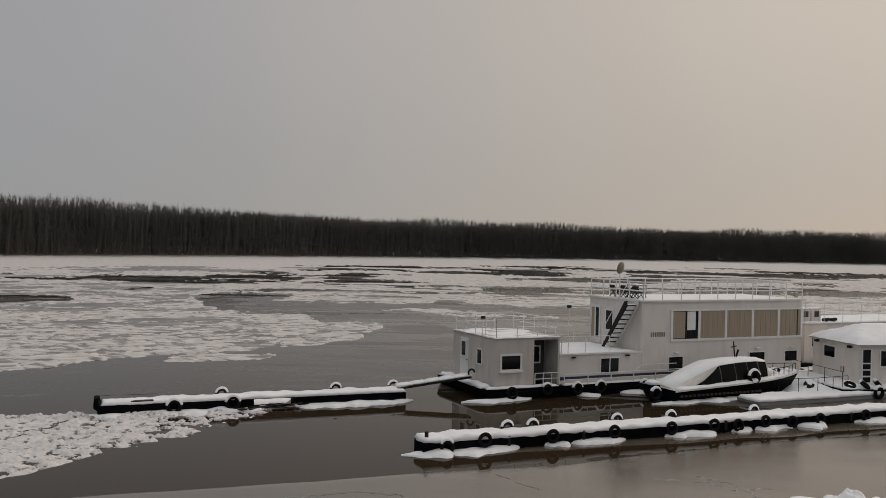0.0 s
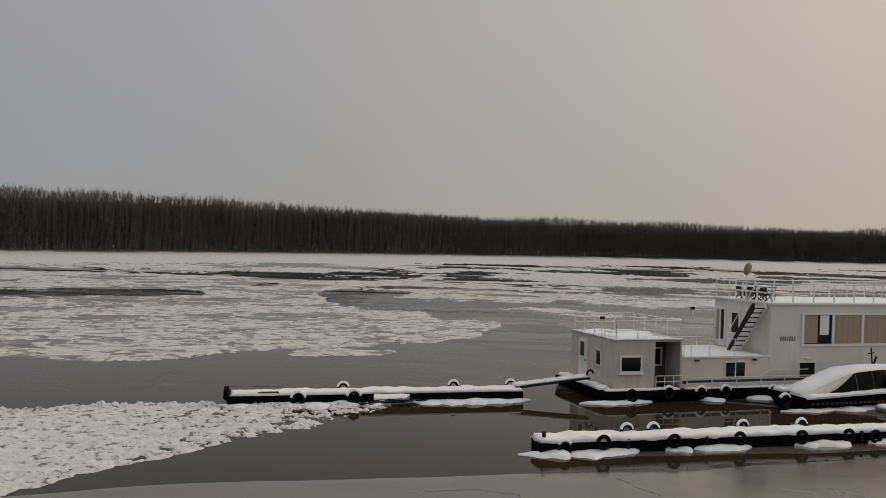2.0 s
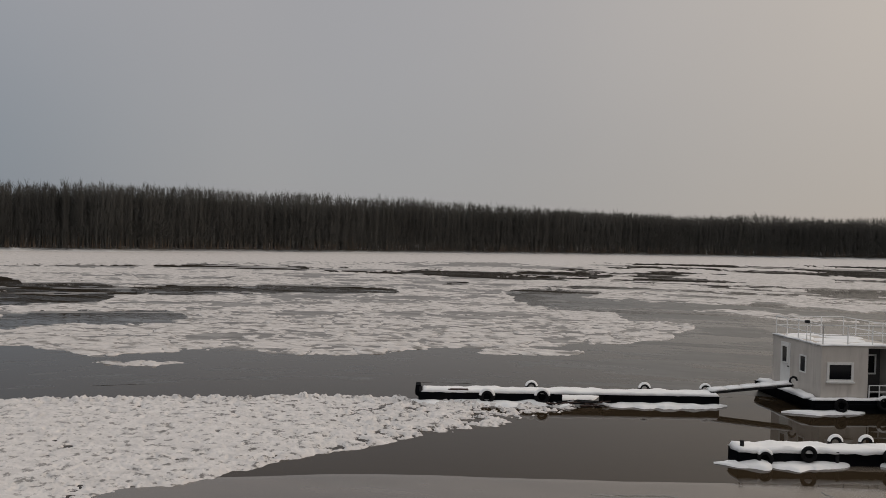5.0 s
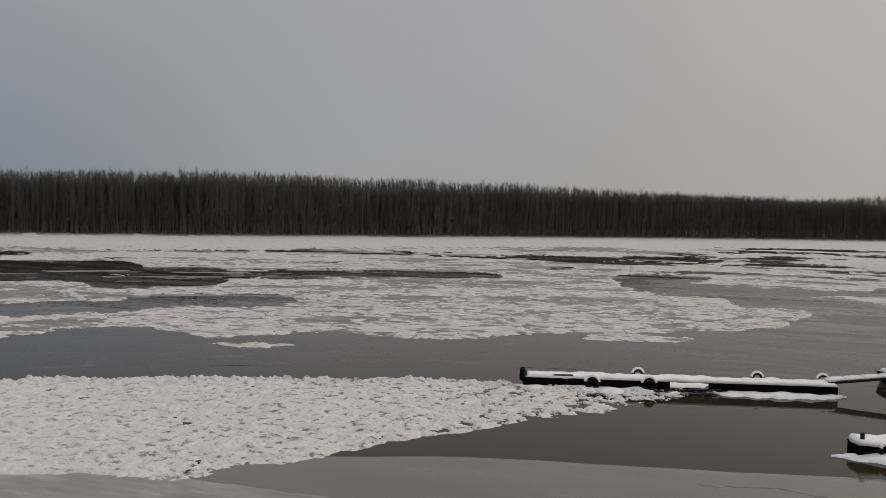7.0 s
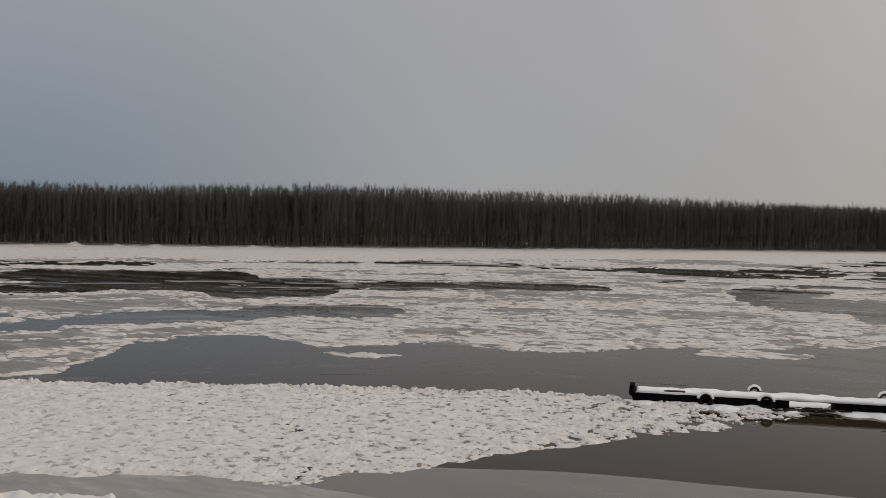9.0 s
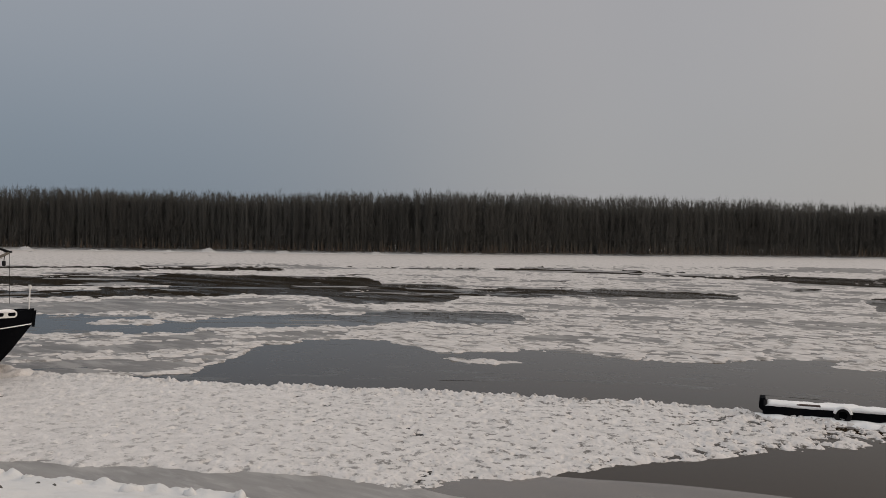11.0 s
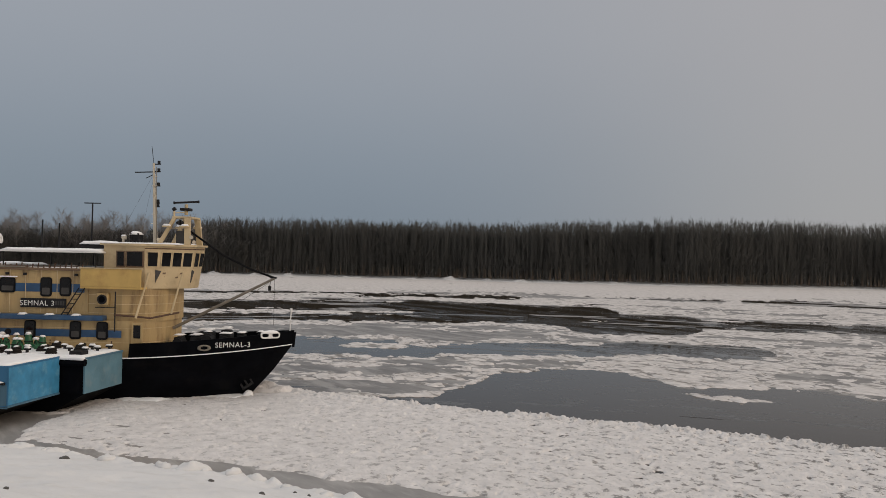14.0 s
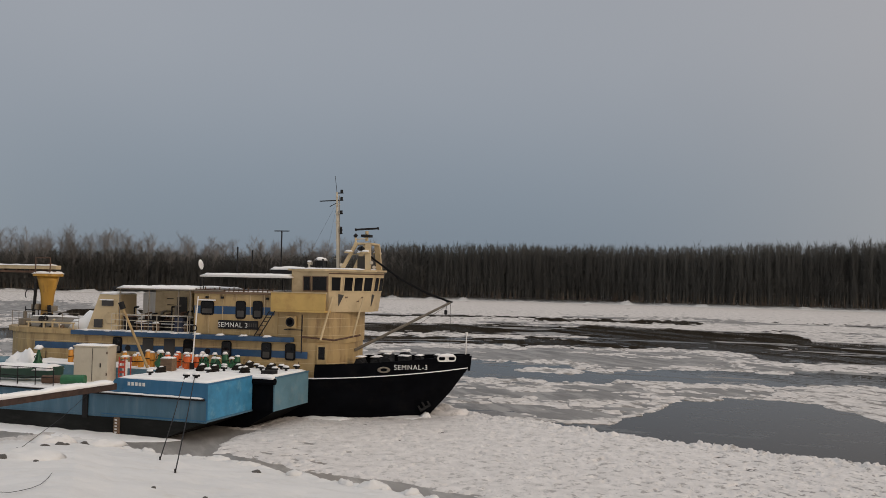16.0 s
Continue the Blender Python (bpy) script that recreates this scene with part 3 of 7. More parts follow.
def plan_prism(pts, z0, z1, scale_top=None):
    """An outline in x and y drawn up from z0 to z1."""
    bm = bmesh.new()
    top = scale_top or pts
    a = [bm.verts.new((x, y, z0)) for x, y in pts]
    b = [bm.verts.new((x, y, z1)) for x, y in top]
    bm.faces.new(a[::-1]), bm.faces.new(b)
    for i in range(len(pts)):
        j = (i + 1) % len(pts)
        bm.faces.new((a[i], a[j], b[j], b[i]))
    return bm


def torus(R, r, m=None, n=20, k=8, arc=1.0):
    bm = bmesh.new()
    rings = []
    cnt = n if arc == 1.0 else n + 1
    for i in range(cnt):
        a = 2 * math.pi * arc * i / n
        rings.append([bm.verts.new((math.cos(a) * (R + r * math.cos(2 * math.pi * j / k)), math.sin(a) * (R + r * math.cos(2 * math.pi * j / k)), r * math.sin(2 * math.pi * j / k))) for j in range(k)])
    for i in range(n):
        s, t = rings[i], rings[(i + 1) % cnt]
        for j in range(k):
            bm.faces.new((s[j], t[j], t[(j + 1) % k], s[(j + 1) % k]))
    if arc != 1.0:
        bm.faces.new(rings[0][::-1]), bm.faces.new(rings[-1])
    if m is not None:
        bmesh.ops.transform(bm, matrix=m, verts=bm.verts[:])
    return bm


def placed(bm, m):
    bmesh.ops.transform(bm, matrix=m, verts=bm.verts[:])
    return bm


def snow_cap(x0, x1, y0, y1, z, h, seed=0, step=0.16, skirt=0.03, rough=0.5):
    """A soft uneven blanket of snow on a flat top, rounded off at its rim and hanging a little over it."""
    nx, ny = max(4, int((x1 - x0) / step) + 1), max(4, int((y1 - y0) / step) + 1)
    bm = bmesh.new()
    g = []
    for i in range(nx + 1):
        row = []
        for j in range(ny + 1):
            u, v = i / nx, j / ny
            x, y = x0 + u * (x1 - x0), y0 + v * (y1 - y0)
            rim = min(1.0, min(u * (x1 - x0), (1 - u) * (x1 - x0), v * (y1 - y0), (1 - v) * (y1 - y0)) / max(0.05, 1.1 * h))
            k = noise.noise((x * 1.7 + seed * 9.1, y * 1.7, 0.3)) * rough + noise.noise((x * 5 + seed, y * 5, 4)) * rough * 0.35
            e = noise.noise((x * 2.2, y * 2.2, seed + 7.7)) * skirt
            if rim == 0:
                zz = z - 0.01 - abs(e) * 0.6
            else:
                zz = z + h * (math.sqrt(max(0, 1 - (1 - rim) ** 2))) * (1 + k)
            row.append(bm.verts.new((x + (e if i in (0, nx) else 0), y + (e if j in (0, ny) else 0), zz)))
        g.append(row)
    for i in range(nx):
        for j in range(ny):
            bm.faces.new((g[i][j], g[i + 1][j], g[i + 1][j + 1], g[i][j + 1]))
    rim = [g[i][0] for i in range(nx + 1)] + [g[nx][j] for j in range(1, ny + 1)] + [g[i][ny] for i in range(nx - 1, -1, -1)] + [g[0][j] for j in range(ny - 1, 0, -1)]
    bm.faces.new(rim[::-1])
    return bm


def dome(w, d, h, seed, rings=6, n=22):
    """A soft heap of snow with a wandering outline, sunk a little into what it lies on."""
    bm = bmesh.new()
    sides = []
    for k in range(rings + 1):
        f = k / rings
        row = []
        for i in range(n):
            a = 2 * math.pi * i / n
            c = Vector((math.cos(a), math.sin(a), 0))
            r = f * (1 + 0.35 * noise.noise(c * 0.9 + Vector((seed, 0, 3))) + 0.12 * noise.noise(c * 2.6 + Vector((0, seed, 1))))
            z = h * (1 - f * f) ** 0.75 * (0.85 + 0.6 * noise.noise(c * f * 2.0 + Vector((0.5, 5, seed))) + 0.25 * noise.noise(c * f * 4.5 + Vector((seed, 2, 0)))) - 0.1 * h - (0.08 if k == rings else 0)
            row.append((w * r * c.x, d * r * c.y, z))
        sides.append(row)
    top = bm.verts.new((0, 0, sides[0][0][2]))
    g = [[bm.verts.new(p) for p in row] for row in sides[1:]]
    for i in range(n):
        j = (i + 1) % n
        bm.faces.new((top, g[0][i], g[0][j]))
        for k in range(rings - 1):
            bm.faces.new((g[k][i], g[k + 1][i], g[k + 1][j], g[k][j]))
    bm.faces.new([g[-1][i] for i in range(n - 1, -1, -1)])
    return bm


def railing(parent, pts, height, mat, posts=1.2, rails=(1.0, 0.55), r=0.022, name="rail", per_post=True):
    """Posts and round rails along a line of points; each post and each rail is a part."""
    for p, q in zip(pts, pts[1:]):
        p, q = Vector(p), Vector(q)
        k = max(1, round((q - p).length / posts))
        for i in range(k + 1 if q == Vector(pts[-1]) else k):
            b = p.lerp(q, i / k)
            part("post", tubes((b, b + Vector((0, 0, height)), r), n=6), mat, parent)
        for f in rails:
            part("rail", tubes((p + Vector((0, 0, height * f)), q + Vector((0, 0, height * f)), r * 0.9), n=6), mat, parent)


def window(parent, x0, x1, z0, z1, y, frame_mat, glass_mat, side=-1, w=0.07, name="window", depth=0.05, bars=0, label=""):
    """A framed window on a wall that faces -y (side -1) or +y; its pane sits back in the frame."""
    parent = parent.parent or parent
    a, b = (y + side * depth, y + 0.004 * side) if side < 0 else (y + 0.004, y + depth)
    fr = part(name, boxes((x0 - w, x1 + w, a, b, z1, z1 + w), (x0 - w, x1 + w, a, b, z0 - w, z0), (x0 - w, x0, a, b, z0, z1), (x1, x1 + w, a, b, z0, z1),
                          *[(x0 + (x1 - x0) * (i + 1) / (bars + 1) - 0.025, x0 + (x1 - x0) * (i + 1) / (bars + 1) + 0.025, a, b, z0, z1) for i in range(bars)]), frame_mat, parent, label)
    part("pane", boxes((x0, x1, y + side * 0.018, y + side * 0.006, z0, z1)), glass_mat, fr)
    return fr


def bars_text(parent, x0, x1, z0, z1, y, n, mat, side=-1):
    """Short plain bars where small lettering cannot be read."""
    w = (x1 - x0) / n
    for i in range(n):
        part("mark", boxes((x0 + w * (i + 0.12), x0 + w * (i + 0.8), y + side * 0.012, y + side * 0.004, z0, z1)), mat, parent)


def letters(text, size, mat, m, parent, name="lettering", depth=0.01, bold=0.0):
    cu = bpy.data.curves.new(name, "FONT")
    cu.body, cu.size, cu.extrude, cu.offset = text, size, depth, bold
    cu.align_x, cu.space_character = "CENTER", 1.12
    tmp = bpy.data.objects.new(name, cu)
    scene.collection.objects.link(tmp)
    me = bpy.data.meshes.new_from_object(tmp.evaluated_get(bpy.context.evaluated_depsgraph_get()))
    bpy.data.objects.remove(tmp)
    me.transform(m)
    whole = bmesh.new()
    whole.from_mesh(me)
    bpy.data.meshes.remove(me)
    left = set(whole.verts)
    while left:                              # one glyph after another
        group, todo = set(), [left.pop()]
        while todo:
            v = todo.pop()
            group.add(v)
            for e in v.link_edges:
                o = e.other_vert(v)
                if o in left:
                    left.discard(o)
                    todo.append(o)
        bm = bmesh.new()
        twin = {v: bm.verts.new(v.co) for v in group}
        for f in {f for v in group for f in v.link_faces}:
            bm.faces.new([twin[v] for v in f.verts])
        part("letter", bm, mat, parent)
    whole.free()


MASTP = material("pale_mast_paint", (0.56, 0.50, 0.40), 0.55, vary=0.1, scale=2, stain=(0.3, 0.22, 0.14), stain_amount=0.5, stain_scale=1.5)
GUNMETAL = material("greyed_boom_paint", (0.20, 0.175, 0.14), 0.6, vary=0.2, scale=2, stain=(0.1, 0.08, 0.06), stain_amount=0.5)
BLACK = material("black_hull_paint", (0.004, 0.0045, 0.006), 0.65, vary=0.3, scale=1.2, stain=(0.016, 0.014, 0.013), stain_amount=0.3, stain_scale=1.5, bump=0.004, bump_scale=6, spec=0.02)
RUBBER = material("tyre_rubber", (0.008, 0.008, 0.009), 0.8, vary=0.3, scale=6, spec=0.12)
WHITE = material("white_painted_steel", (0.69, 0.645, 0.60), 0.55, vary=0.05, scale=0.8, stain=(0.42, 0.38, 0.33), stain_amount=0.35, stain_scale=0.9, stretch=(1.5, 1.5, 0.4), bump=0.004, bump_scale=3)
OLD_WHITE = material("greyed_white_paint", (0.55, 0.508, 0.466), 0.6, vary=0.08, scale=1.1, stain=(0.30, 0.27, 0.24), stain_amount=0.45, stain_scale=1.3, stretch=(2.0, 2.0, 0.4), bump=0.006, bump_scale=4)
TRIM = material("white_trim", (0.74, 0.73, 0.71), 0.5, vary=0.05, scale=3)
RAILW = material("white_rail_paint", (0.74, 0.735, 0.725), 0.5, vary=0.08, scale=4)
DARKGLASS = material("dark_window_glass", (0.006, 0.0065, 0.008), 0.08, vary=0.3, scale=1.2, spec=0.22)
CURTAIN = material("tan_curtains", (0.34, 0.275, 0.205), 0.8, vary=0.12, scale=2.0, stretch=(6, 1, 0.3))
STEEL = material("dark_steel", (0.016, 0.016, 0.0175), 0.65, vary=0.3, scale=4, spec=0.2)
NAVY = material("navy_stripe", (0.02, 0.028, 0.06), 0.5, vary=0.2, scale=2)
# dark grey of vents and cabinets; also paints the shade inside openings
DARKIN = material("dark_grey_and_shade", (0.055, 0.052, 0.05), 0.8, vary=0.2, scale=1)
OCHRE = material("ochre_ship_paint", (0.43, 0.305, 0.143), 0.55, vary=0.15, scale=0.9, stain=(0.17, 0.095, 0.045), stain_amount=0.8, stain_scale=1.2, stretch=(2.2, 2.2, 0.45), bump=0.005, bump_scale=3)
CRANE = material("rusty_crane_paint", (0.43, 0.235, 0.035), 0.55, vary=0.2, scale=1.4, stain=(0.16, 0.075, 0.025), stain_amount=0.8, stain_scale=1.6, stretch=(2, 2, 0.5), bump=0.006, bump_scale=4)
YELLOW = material("yellow_paint", (0.54, 0.36, 0.115), 0.5, vary=0.12, scale=1.2, stain=(0.3, 0.15, 0.05), stain_amount=0.4, stain_scale=1.4)
CREAM = material("cream_paint", (0.56, 0.44, 0.265), 0.55, vary=0.10, scale=1.0, stain=(0.24, 0.15, 0.08), stain_amount=0.5, stain_scale=1.2)
BLUE = material("blue_deck_paint", (0.02, 0.068, 0.155), 0.45, vary=0.18, scale=1.5, stain=(0.12, 0.17, 0.22), stain_amount=0.4, stain_scale=1.2)
BARGE_BLUE = material("faded_blue_paint", (0.027, 0.135, 0.265), 0.55, vary=0.16, scale=0.9, stain=(0.12, 0.22, 0.31), stain_amount=0.5, stain_scale=1.0, stretch=(1.2, 1.2, 0.5), bump=0.008, bump_scale=2)
TARGREY = material("tarred_bottom", (0.015, 0.016, 0.0155), 0.75, vary=0.35, scale=0.8, stain=(0.042, 0.043, 0.041), stain_amount=0.6, stain_scale=0.9, stretch=(0.5, 1, 1.6), spec=0.12)
BARGE_PALE = material("pale_blue_paint", (0.066, 0.15, 0.22), 0.55, vary=0.16, scale=0.9, stain=(0.14, 0.205, 0.255), stain_amount=0.7, stain_scale=0.9, stretch=(2.2, 2.2, 0.35), bump=0.008, bump_scale=2)
BRIGHT_BLUE = material("bright_blue_paint", (0.042, 0.215, 0.385), 0.55, vary=0.2, scale=2.2, stain=(0.20, 0.40, 0.50), stain_amount=0.6, stain_scale=1.8, bump=0.008, bump_scale=3)
ORANGE = material("orange_buoy_paint", (0.72, 0.13, 0.02), 0.45, vary=0.15, scale=4, rand=0.12)
AMBER = material("amber_buoy_paint", (0.70, 0.30, 0.04), 0.45, vary=0.15, scale=4, rand=0.12)
GREEN = material("green_buoy_paint", (0.013, 0.105, 0.042), 0.45, vary=0.2, scale=4, rand=0.2)
PLATE = material("greyed_blue_paint", (0.105, 0.21, 0.27), 0.55, vary=0.14, scale=1.2, stain=(0.24, 0.29, 0.30), stain_amount=0.5, stain_scale=1.3, bump=0.008, bump_scale=2)
TARRED = material("tarred_beam", (0.045, 0.026, 0.021), 0.8, vary=0.3, scale=3, stain=(0.09, 0.05, 0.035), stain_amount=0.5, stain_scale=1.5)
RUST = material("rusty_steel", (0.10, 0.055, 0.035), 0.8, vary=0.3, scale=3, stain=(0.07, 0.05, 0.04), stain_amount=0.6, stain_scale=2)
WOOD = material("weathered_wood", (0.17, 0.11, 0.07), 0.8, vary=0.25, scale=3, stretch=(0.5, 4, 4))
LOCKER = material("beige_locker_paint", (0.52, 0.465, 0.37), 0.6, vary=0.08, scale=1.4, stain=(0.30, 0.25, 0.18), stain_amount=0.4, stain_scale=1.3)
ROPE = material("dark_rope", (0.024, 0.021, 0.019), 0.9, vary=0.35, scale=12, spec=0.1)
LETTER = material("white_lettering", (0.75, 0.75, 0.73), 0.5, vary=0.06, scale=4)
STONE = material("dark_stone", (0.10, 0.095, 0.09), 0.9, vary=0.3, scale=3, bump=0.02, bump_scale=6)
RED = material("red_paint", (0.45, 0.05, 0.03), 0.5, vary=0.2, scale=3)

# ---- tyre fenders ----
def tyre(m, snow, R=0.27, label="black car tyre fender hung on the pontoon side"):
    """One tyre; snow: 'ring' lies round its upper half."""
    t = thing("tyre_fender", m, label, "tyre", "tyre fenders")
    part("tread", torus(R * 0.76, R * 0.27, n=20, k=8), RUBBER, t, smooth=True)
    if snow:
        a = 0.36 if snow == "cap" else 0.46
        part("snow_cap", torus(R * 0.85, R * 0.26, pose(0, 0.03, 0, 0, 0, 90 - 180 * a), n=14, k=7, arc=a), SNOW, t, "soft snow on the tyre", smooth=True)
    return t


def up(x, y, z, tilt=0, spin=0):
    """A tyre standing on edge, facing the water."""
    return pose(x, y, z, 90 + tilt, 0, spin)


# ---- floating pontoons ----
def float_box(parent, x0, x1, y0, y1, z0, z1, name="float"):
    c = 0.22
    bm = prism([(x0 + c, z0), (x1 - c, z0), (x1, z0 + c), (x1, z1), (x0, z1), (x0, z0 + c)], y0, y1, 0.03)
    return part(name, bm, BLACK, parent)


NEAR = pose(-0.22, 30.67, 0, 0, 0, 22.2)
near = thing("mooring_pontoon", NEAR, "long black steel mooring pontoon under a ridge of snow", "pontoon")
for x0, x1 in ((-0.35, 6.1), (6.2, 12.8), (12.9, 19.6), (19.7, 27.5)):
    float_box(near, x0, x1, 0.05, 0.95, -0.25, 0.47)
part("snow_cover", snow_cap(-0.36, 27.5, -0.04, 1.04, 0.47, 0.13, 3, 0.12, 0.12, 0.6), SNOW, near, "thick rounded snow ridge", smooth=True)
part("bollard", tubes(((-0.12, 0.3, 0.5), (-0.12, 0.3, 0.78), 0.07), n=10), STEEL, near)
for x, y in ((3.0, 0.0), (6.15, 0.0), (12.85, 0.0), (19.65, 0.0)):
    part("bracket", boxes((x - 0.05, x + 0.05, -0.04, 0.06, 0.1, 0.5), bevel=0.01), STEEL, near)
for i, (x, z, s) in enumerate(((0.53, 0.26, "cap"), (2.01, 0.42, None), (4.79, 0.38, None), (7.49, 0.38, None), (10.14, 0.36, None), (12.21, 0.36, None), (13.45, 0.28, None), (14.86, 0.36, None),
                               (16.29, 0.26, None), (17.86, 0.28, None), (20.47, 0.3, None), (22.4, 0.3, None), (24.6, 0.3, None))):
    tyre(NEAR @ up(x, -0.06, z, -6 + (i % 3) * 4, (i % 4) * 3 - 4), s)
for x in (3.43, 4.51, 8.3, 10.9, 15.2):
    tyre(NEAR @ up(x, 1.03, 0.56), "ring", 0.26, "snow-capped car tyre fender standing on the pontoon")

FAR = pose(-14.06, 35.81, 0, 0, 0, 22.3)
far = thing("mooring_pontoon", FAR, "black steel pontoon boom with snow, frozen among ice", "pontoon")
for x0, x1, z1 in ((0.0, 6.4, 0.5), (8.25, 13.5, 0.5)):
    float_box(far, x0, x1, 0.05, 1.05, -0.25, z1)
part("link_beam", boxes((6.3, 8.3, 0.35, 0.5, 0.4, 0.46), (6.3, 8.3, 0.78, 0.9, 0.4, 0.46), bevel=0.01), STEEL, far)
part("walkway", boxes((6.38, 8.27, 0.3, 1.0, 0.462, 0.5), bevel=0.01), STEEL, far, "steel walkway plate between the floats")
part("snow_cover", snow_cap(0.1, 13.55, 0.02, 1.08, 0.5, 0.11, 2, 0.14, 0.06, 0.6), SNOW, far, "smooth snow blanket", smooth=True)
part("stem_post", prism([(-0.16, 0.36), (0.06, 0.2), (0.1, 0.78), (-0.12, 0.78)], 0.1, 0.9, 0.02), BLACK, far, "raised black stem plate")
part("post", tubes(((0.08, 0.15, 0.3), (0.08, 0.15, 0.72), 0.08), n=8), STEEL, far)
part("plank", boxes((1.3, 2.2, 0.1, 0.3, 0.56, 0.62), bevel=0.01), TARRED, far)
for x, z, s in ((3.02, 0.33, "ring"), (5.47, 0.36, "ring")):
    tyre(FAR @ up(x, -0.07, z), s, 0.33)
for x in (5.15, 10.37, 13.2):
    tyre(FAR @ up(x, 1.1, 0.58), "ring", 0.27, "snow-capped car tyre fender standing on the pontoon")
rsd = np.random.RandomState(77)
drw = thing("driftwood", FAR, "tangle of dark driftwood and ice caught between the pontoon floats", "driftwood")
for i in range(16):
    x, y, z = 5.9 + 2.5 * rsd.rand(), -0.55 + 0.7 * rsd.rand(), 0.06 + 0.12 * rsd.rand()
    a, l = rsd.uniform(-0.5, 0.5), 0.3 + 0.5 * rsd.rand()
    part("stick", tubes(((x - l * math.cos(a), y - l * math.sin(a), z), (x + l * math.cos(a), y + l * math.sin(a), z + rsd.uniform(-0.05, 0.14)), 0.035 + 0.03 * rsd.rand(), 0.02), n=6), RUBBER if i % 2 else TARRED, drw)
for i in range(9):
    x, y, w = 5.8 + 2.5 * rsd.rand(), -0.6 + 0.6 * rsd.rand(), 0.14 + 0.2 * rsd.rand()
    part("ice_piece", placed(boxes((-w, w, -w * 0.6, w * 0.6, 0.0, 0.05 + 0.05 * rsd.rand()), bevel=0.02), pose(x, y, 0.05, rsd.uniform(-14, 14), rsd.uniform(-14, 14), rsd.uniform(0, 180))), SNOW, drw)
gang = thing("gangway", FAR, "narrow snow-covered gangway from pontoon to houseboat", "gangway")
part("deck", prism([(13.2, 0.52), (17.0, 0.93), (17.0, 1.01), (13.2, 0.62)], 0.35, 1.0, 0.01), STEEL, gang)
for i in range(5):
    x = 13.2 + 0.76 * i
    z = 0.63 + 0.105 * 0.76 * i
    part("snow_cover", prism([(x, z), (x + 0.77, z + 0.081), (x + 0.76, z + 0.17), (x + 0.38, z + 0.14), (x + 0.01, z + 0.09)], 0.33, 1.02, 0.03), SNOW, gang, "snow on the walkway", smooth=True)
part("hook", torus(0.16, 0.05, pose(17.0, 0.4, 1.2, 90), n=14, k=6, arc=0.7), STEEL, gang)


# ice shelves that cling to the pontoons
def ice_shelf(m, x0, x1, y0, y1, seed, h=0.07, ragged=1.0, blunt=3):
    """A thin ragged ledge of snowy ice: its outer edge wanders, its ends taper off."""
    bm = bmesh.new()
    nx, ny = max(8, int((x1 - x0) / 0.11)), 7
    g = []
    for i in range(nx + 1):
        u = i / nx
        x = x0 + u * (x1 - x0)
        reach = (1 - abs(2 * u - 1) ** blunt) * (0.62 + ragged * (0.75 * noise.noise((x * 0.9 + seed * 3.7, seed, 0)) + 0.25 * noise.noise((x * 3.1, seed, 2))))
        reach = max(0.04, reach)
        row = []
        for j in range(ny + 1):
            v = j / ny
            y = y1 - (y1 - y0) * reach * v
            z = 0.02 + h * (1 - v ** 4) * (0.75 + 0.5 * noise.noise((x * 1.3, y * 1.3, seed))) * (0.3 + 0.7 * (1 - abs(2 * u - 1) ** 4))
            row.append(bm.verts.new((x, y, z if j < ny else -0.04)))
        g.append(row)
    for i in range(nx):
        for j in range(ny):
            bm.faces.new((g[i][j], g[i + 1][j], g[i + 1][j + 1], g[i][j + 1]))
    ob = part("ice_shelf", bm, SNOW, smooth=True)
    ob.matrix_world = m
    return tagged(ob, "snowy ice shelf frozen to the waterline", "ice shelf", "ice shelves")


for i, (x0, x1, y0) in enumerate(((-0.8, 0.9, -0.45), (0.7, 3.6, -0.4), (4.4, 5.6, -0.42), (5.5, 8.2, -0.45), (9.6, 12.6, -0.42), (13.1, 14.3, -0.35), (14.2, 16.6, -0.42), (16.5, 18.9, -0.38), (19.7, 23.0, -0.42))):
    ice_shelf(NEAR, x0, x1, y0 - 0.3, 0.2, i, 0.2)
ice_shelf(FAR, 6.1, 8.5, 0.1, 2.2, 71, 0.07)
for i, (x0, x1, y0) in enumerate(((-0.7, 6.9, -1.0), (8.0, 13.9, -1.05))):
    ice_shelf(FAR, x0, x1, y0, 0.2, 20 + i, 0.2)
ice_shelf(NEAR, -1.1, 3.2, -1.0, 0.25, 33, 0.13)
# ---- houseboat ----
GREYP = material("grey_pontoon_paint", (0.30, 0.29, 0.27), 0.6, vary=0.1, scale=1.0, stain=(0.18, 0.16, 0.14), stain_amount=0.4)
HB = Matrix.Translation((0, 0, EYE)) @ Matrix.Scale(1.038, 4) @ Matrix.Translation((0, 0, -EYE)) @ pose(2.53, 40.6, 0, 0, 0, 25)
HBW = pose(2.63, 42.14, 0, 0, 0, 25)
hb = thing("houseboat", HB, "white two-storey houseboat on a black steel hull, dusted with snow", "houseboat")
hull = part("hull", prism([(-0.7, 0.8), (-0.62, 0.5), (-0.15, -0.3), (19.9, -0.3), (20.3, 0.2), (20.3, 0.8), (-0.5, 0.8)], -0.45, 4.9, 0.03), BLACK, hb, "black steel hull")
part("rubbing_strake", boxes((-0.5, 20.2, -0.53, -0.44, 0.52, 0.66), bevel=0.02), BLACK, hull)
part("snow_cover", snow_cap(-0.6, 3.4, -0.43, -0.005, 0.8, 0.07, 3, 0.2), SNOW, hull, "snow along the side deck", smooth=True)
part("snow_cover", snow_cap(-0.75, -0.05, 0.0, 4.8, 0.83, 0.12, 4, 0.25), SNOW, hull, "snow heaped on the bow deck", smooth=True)
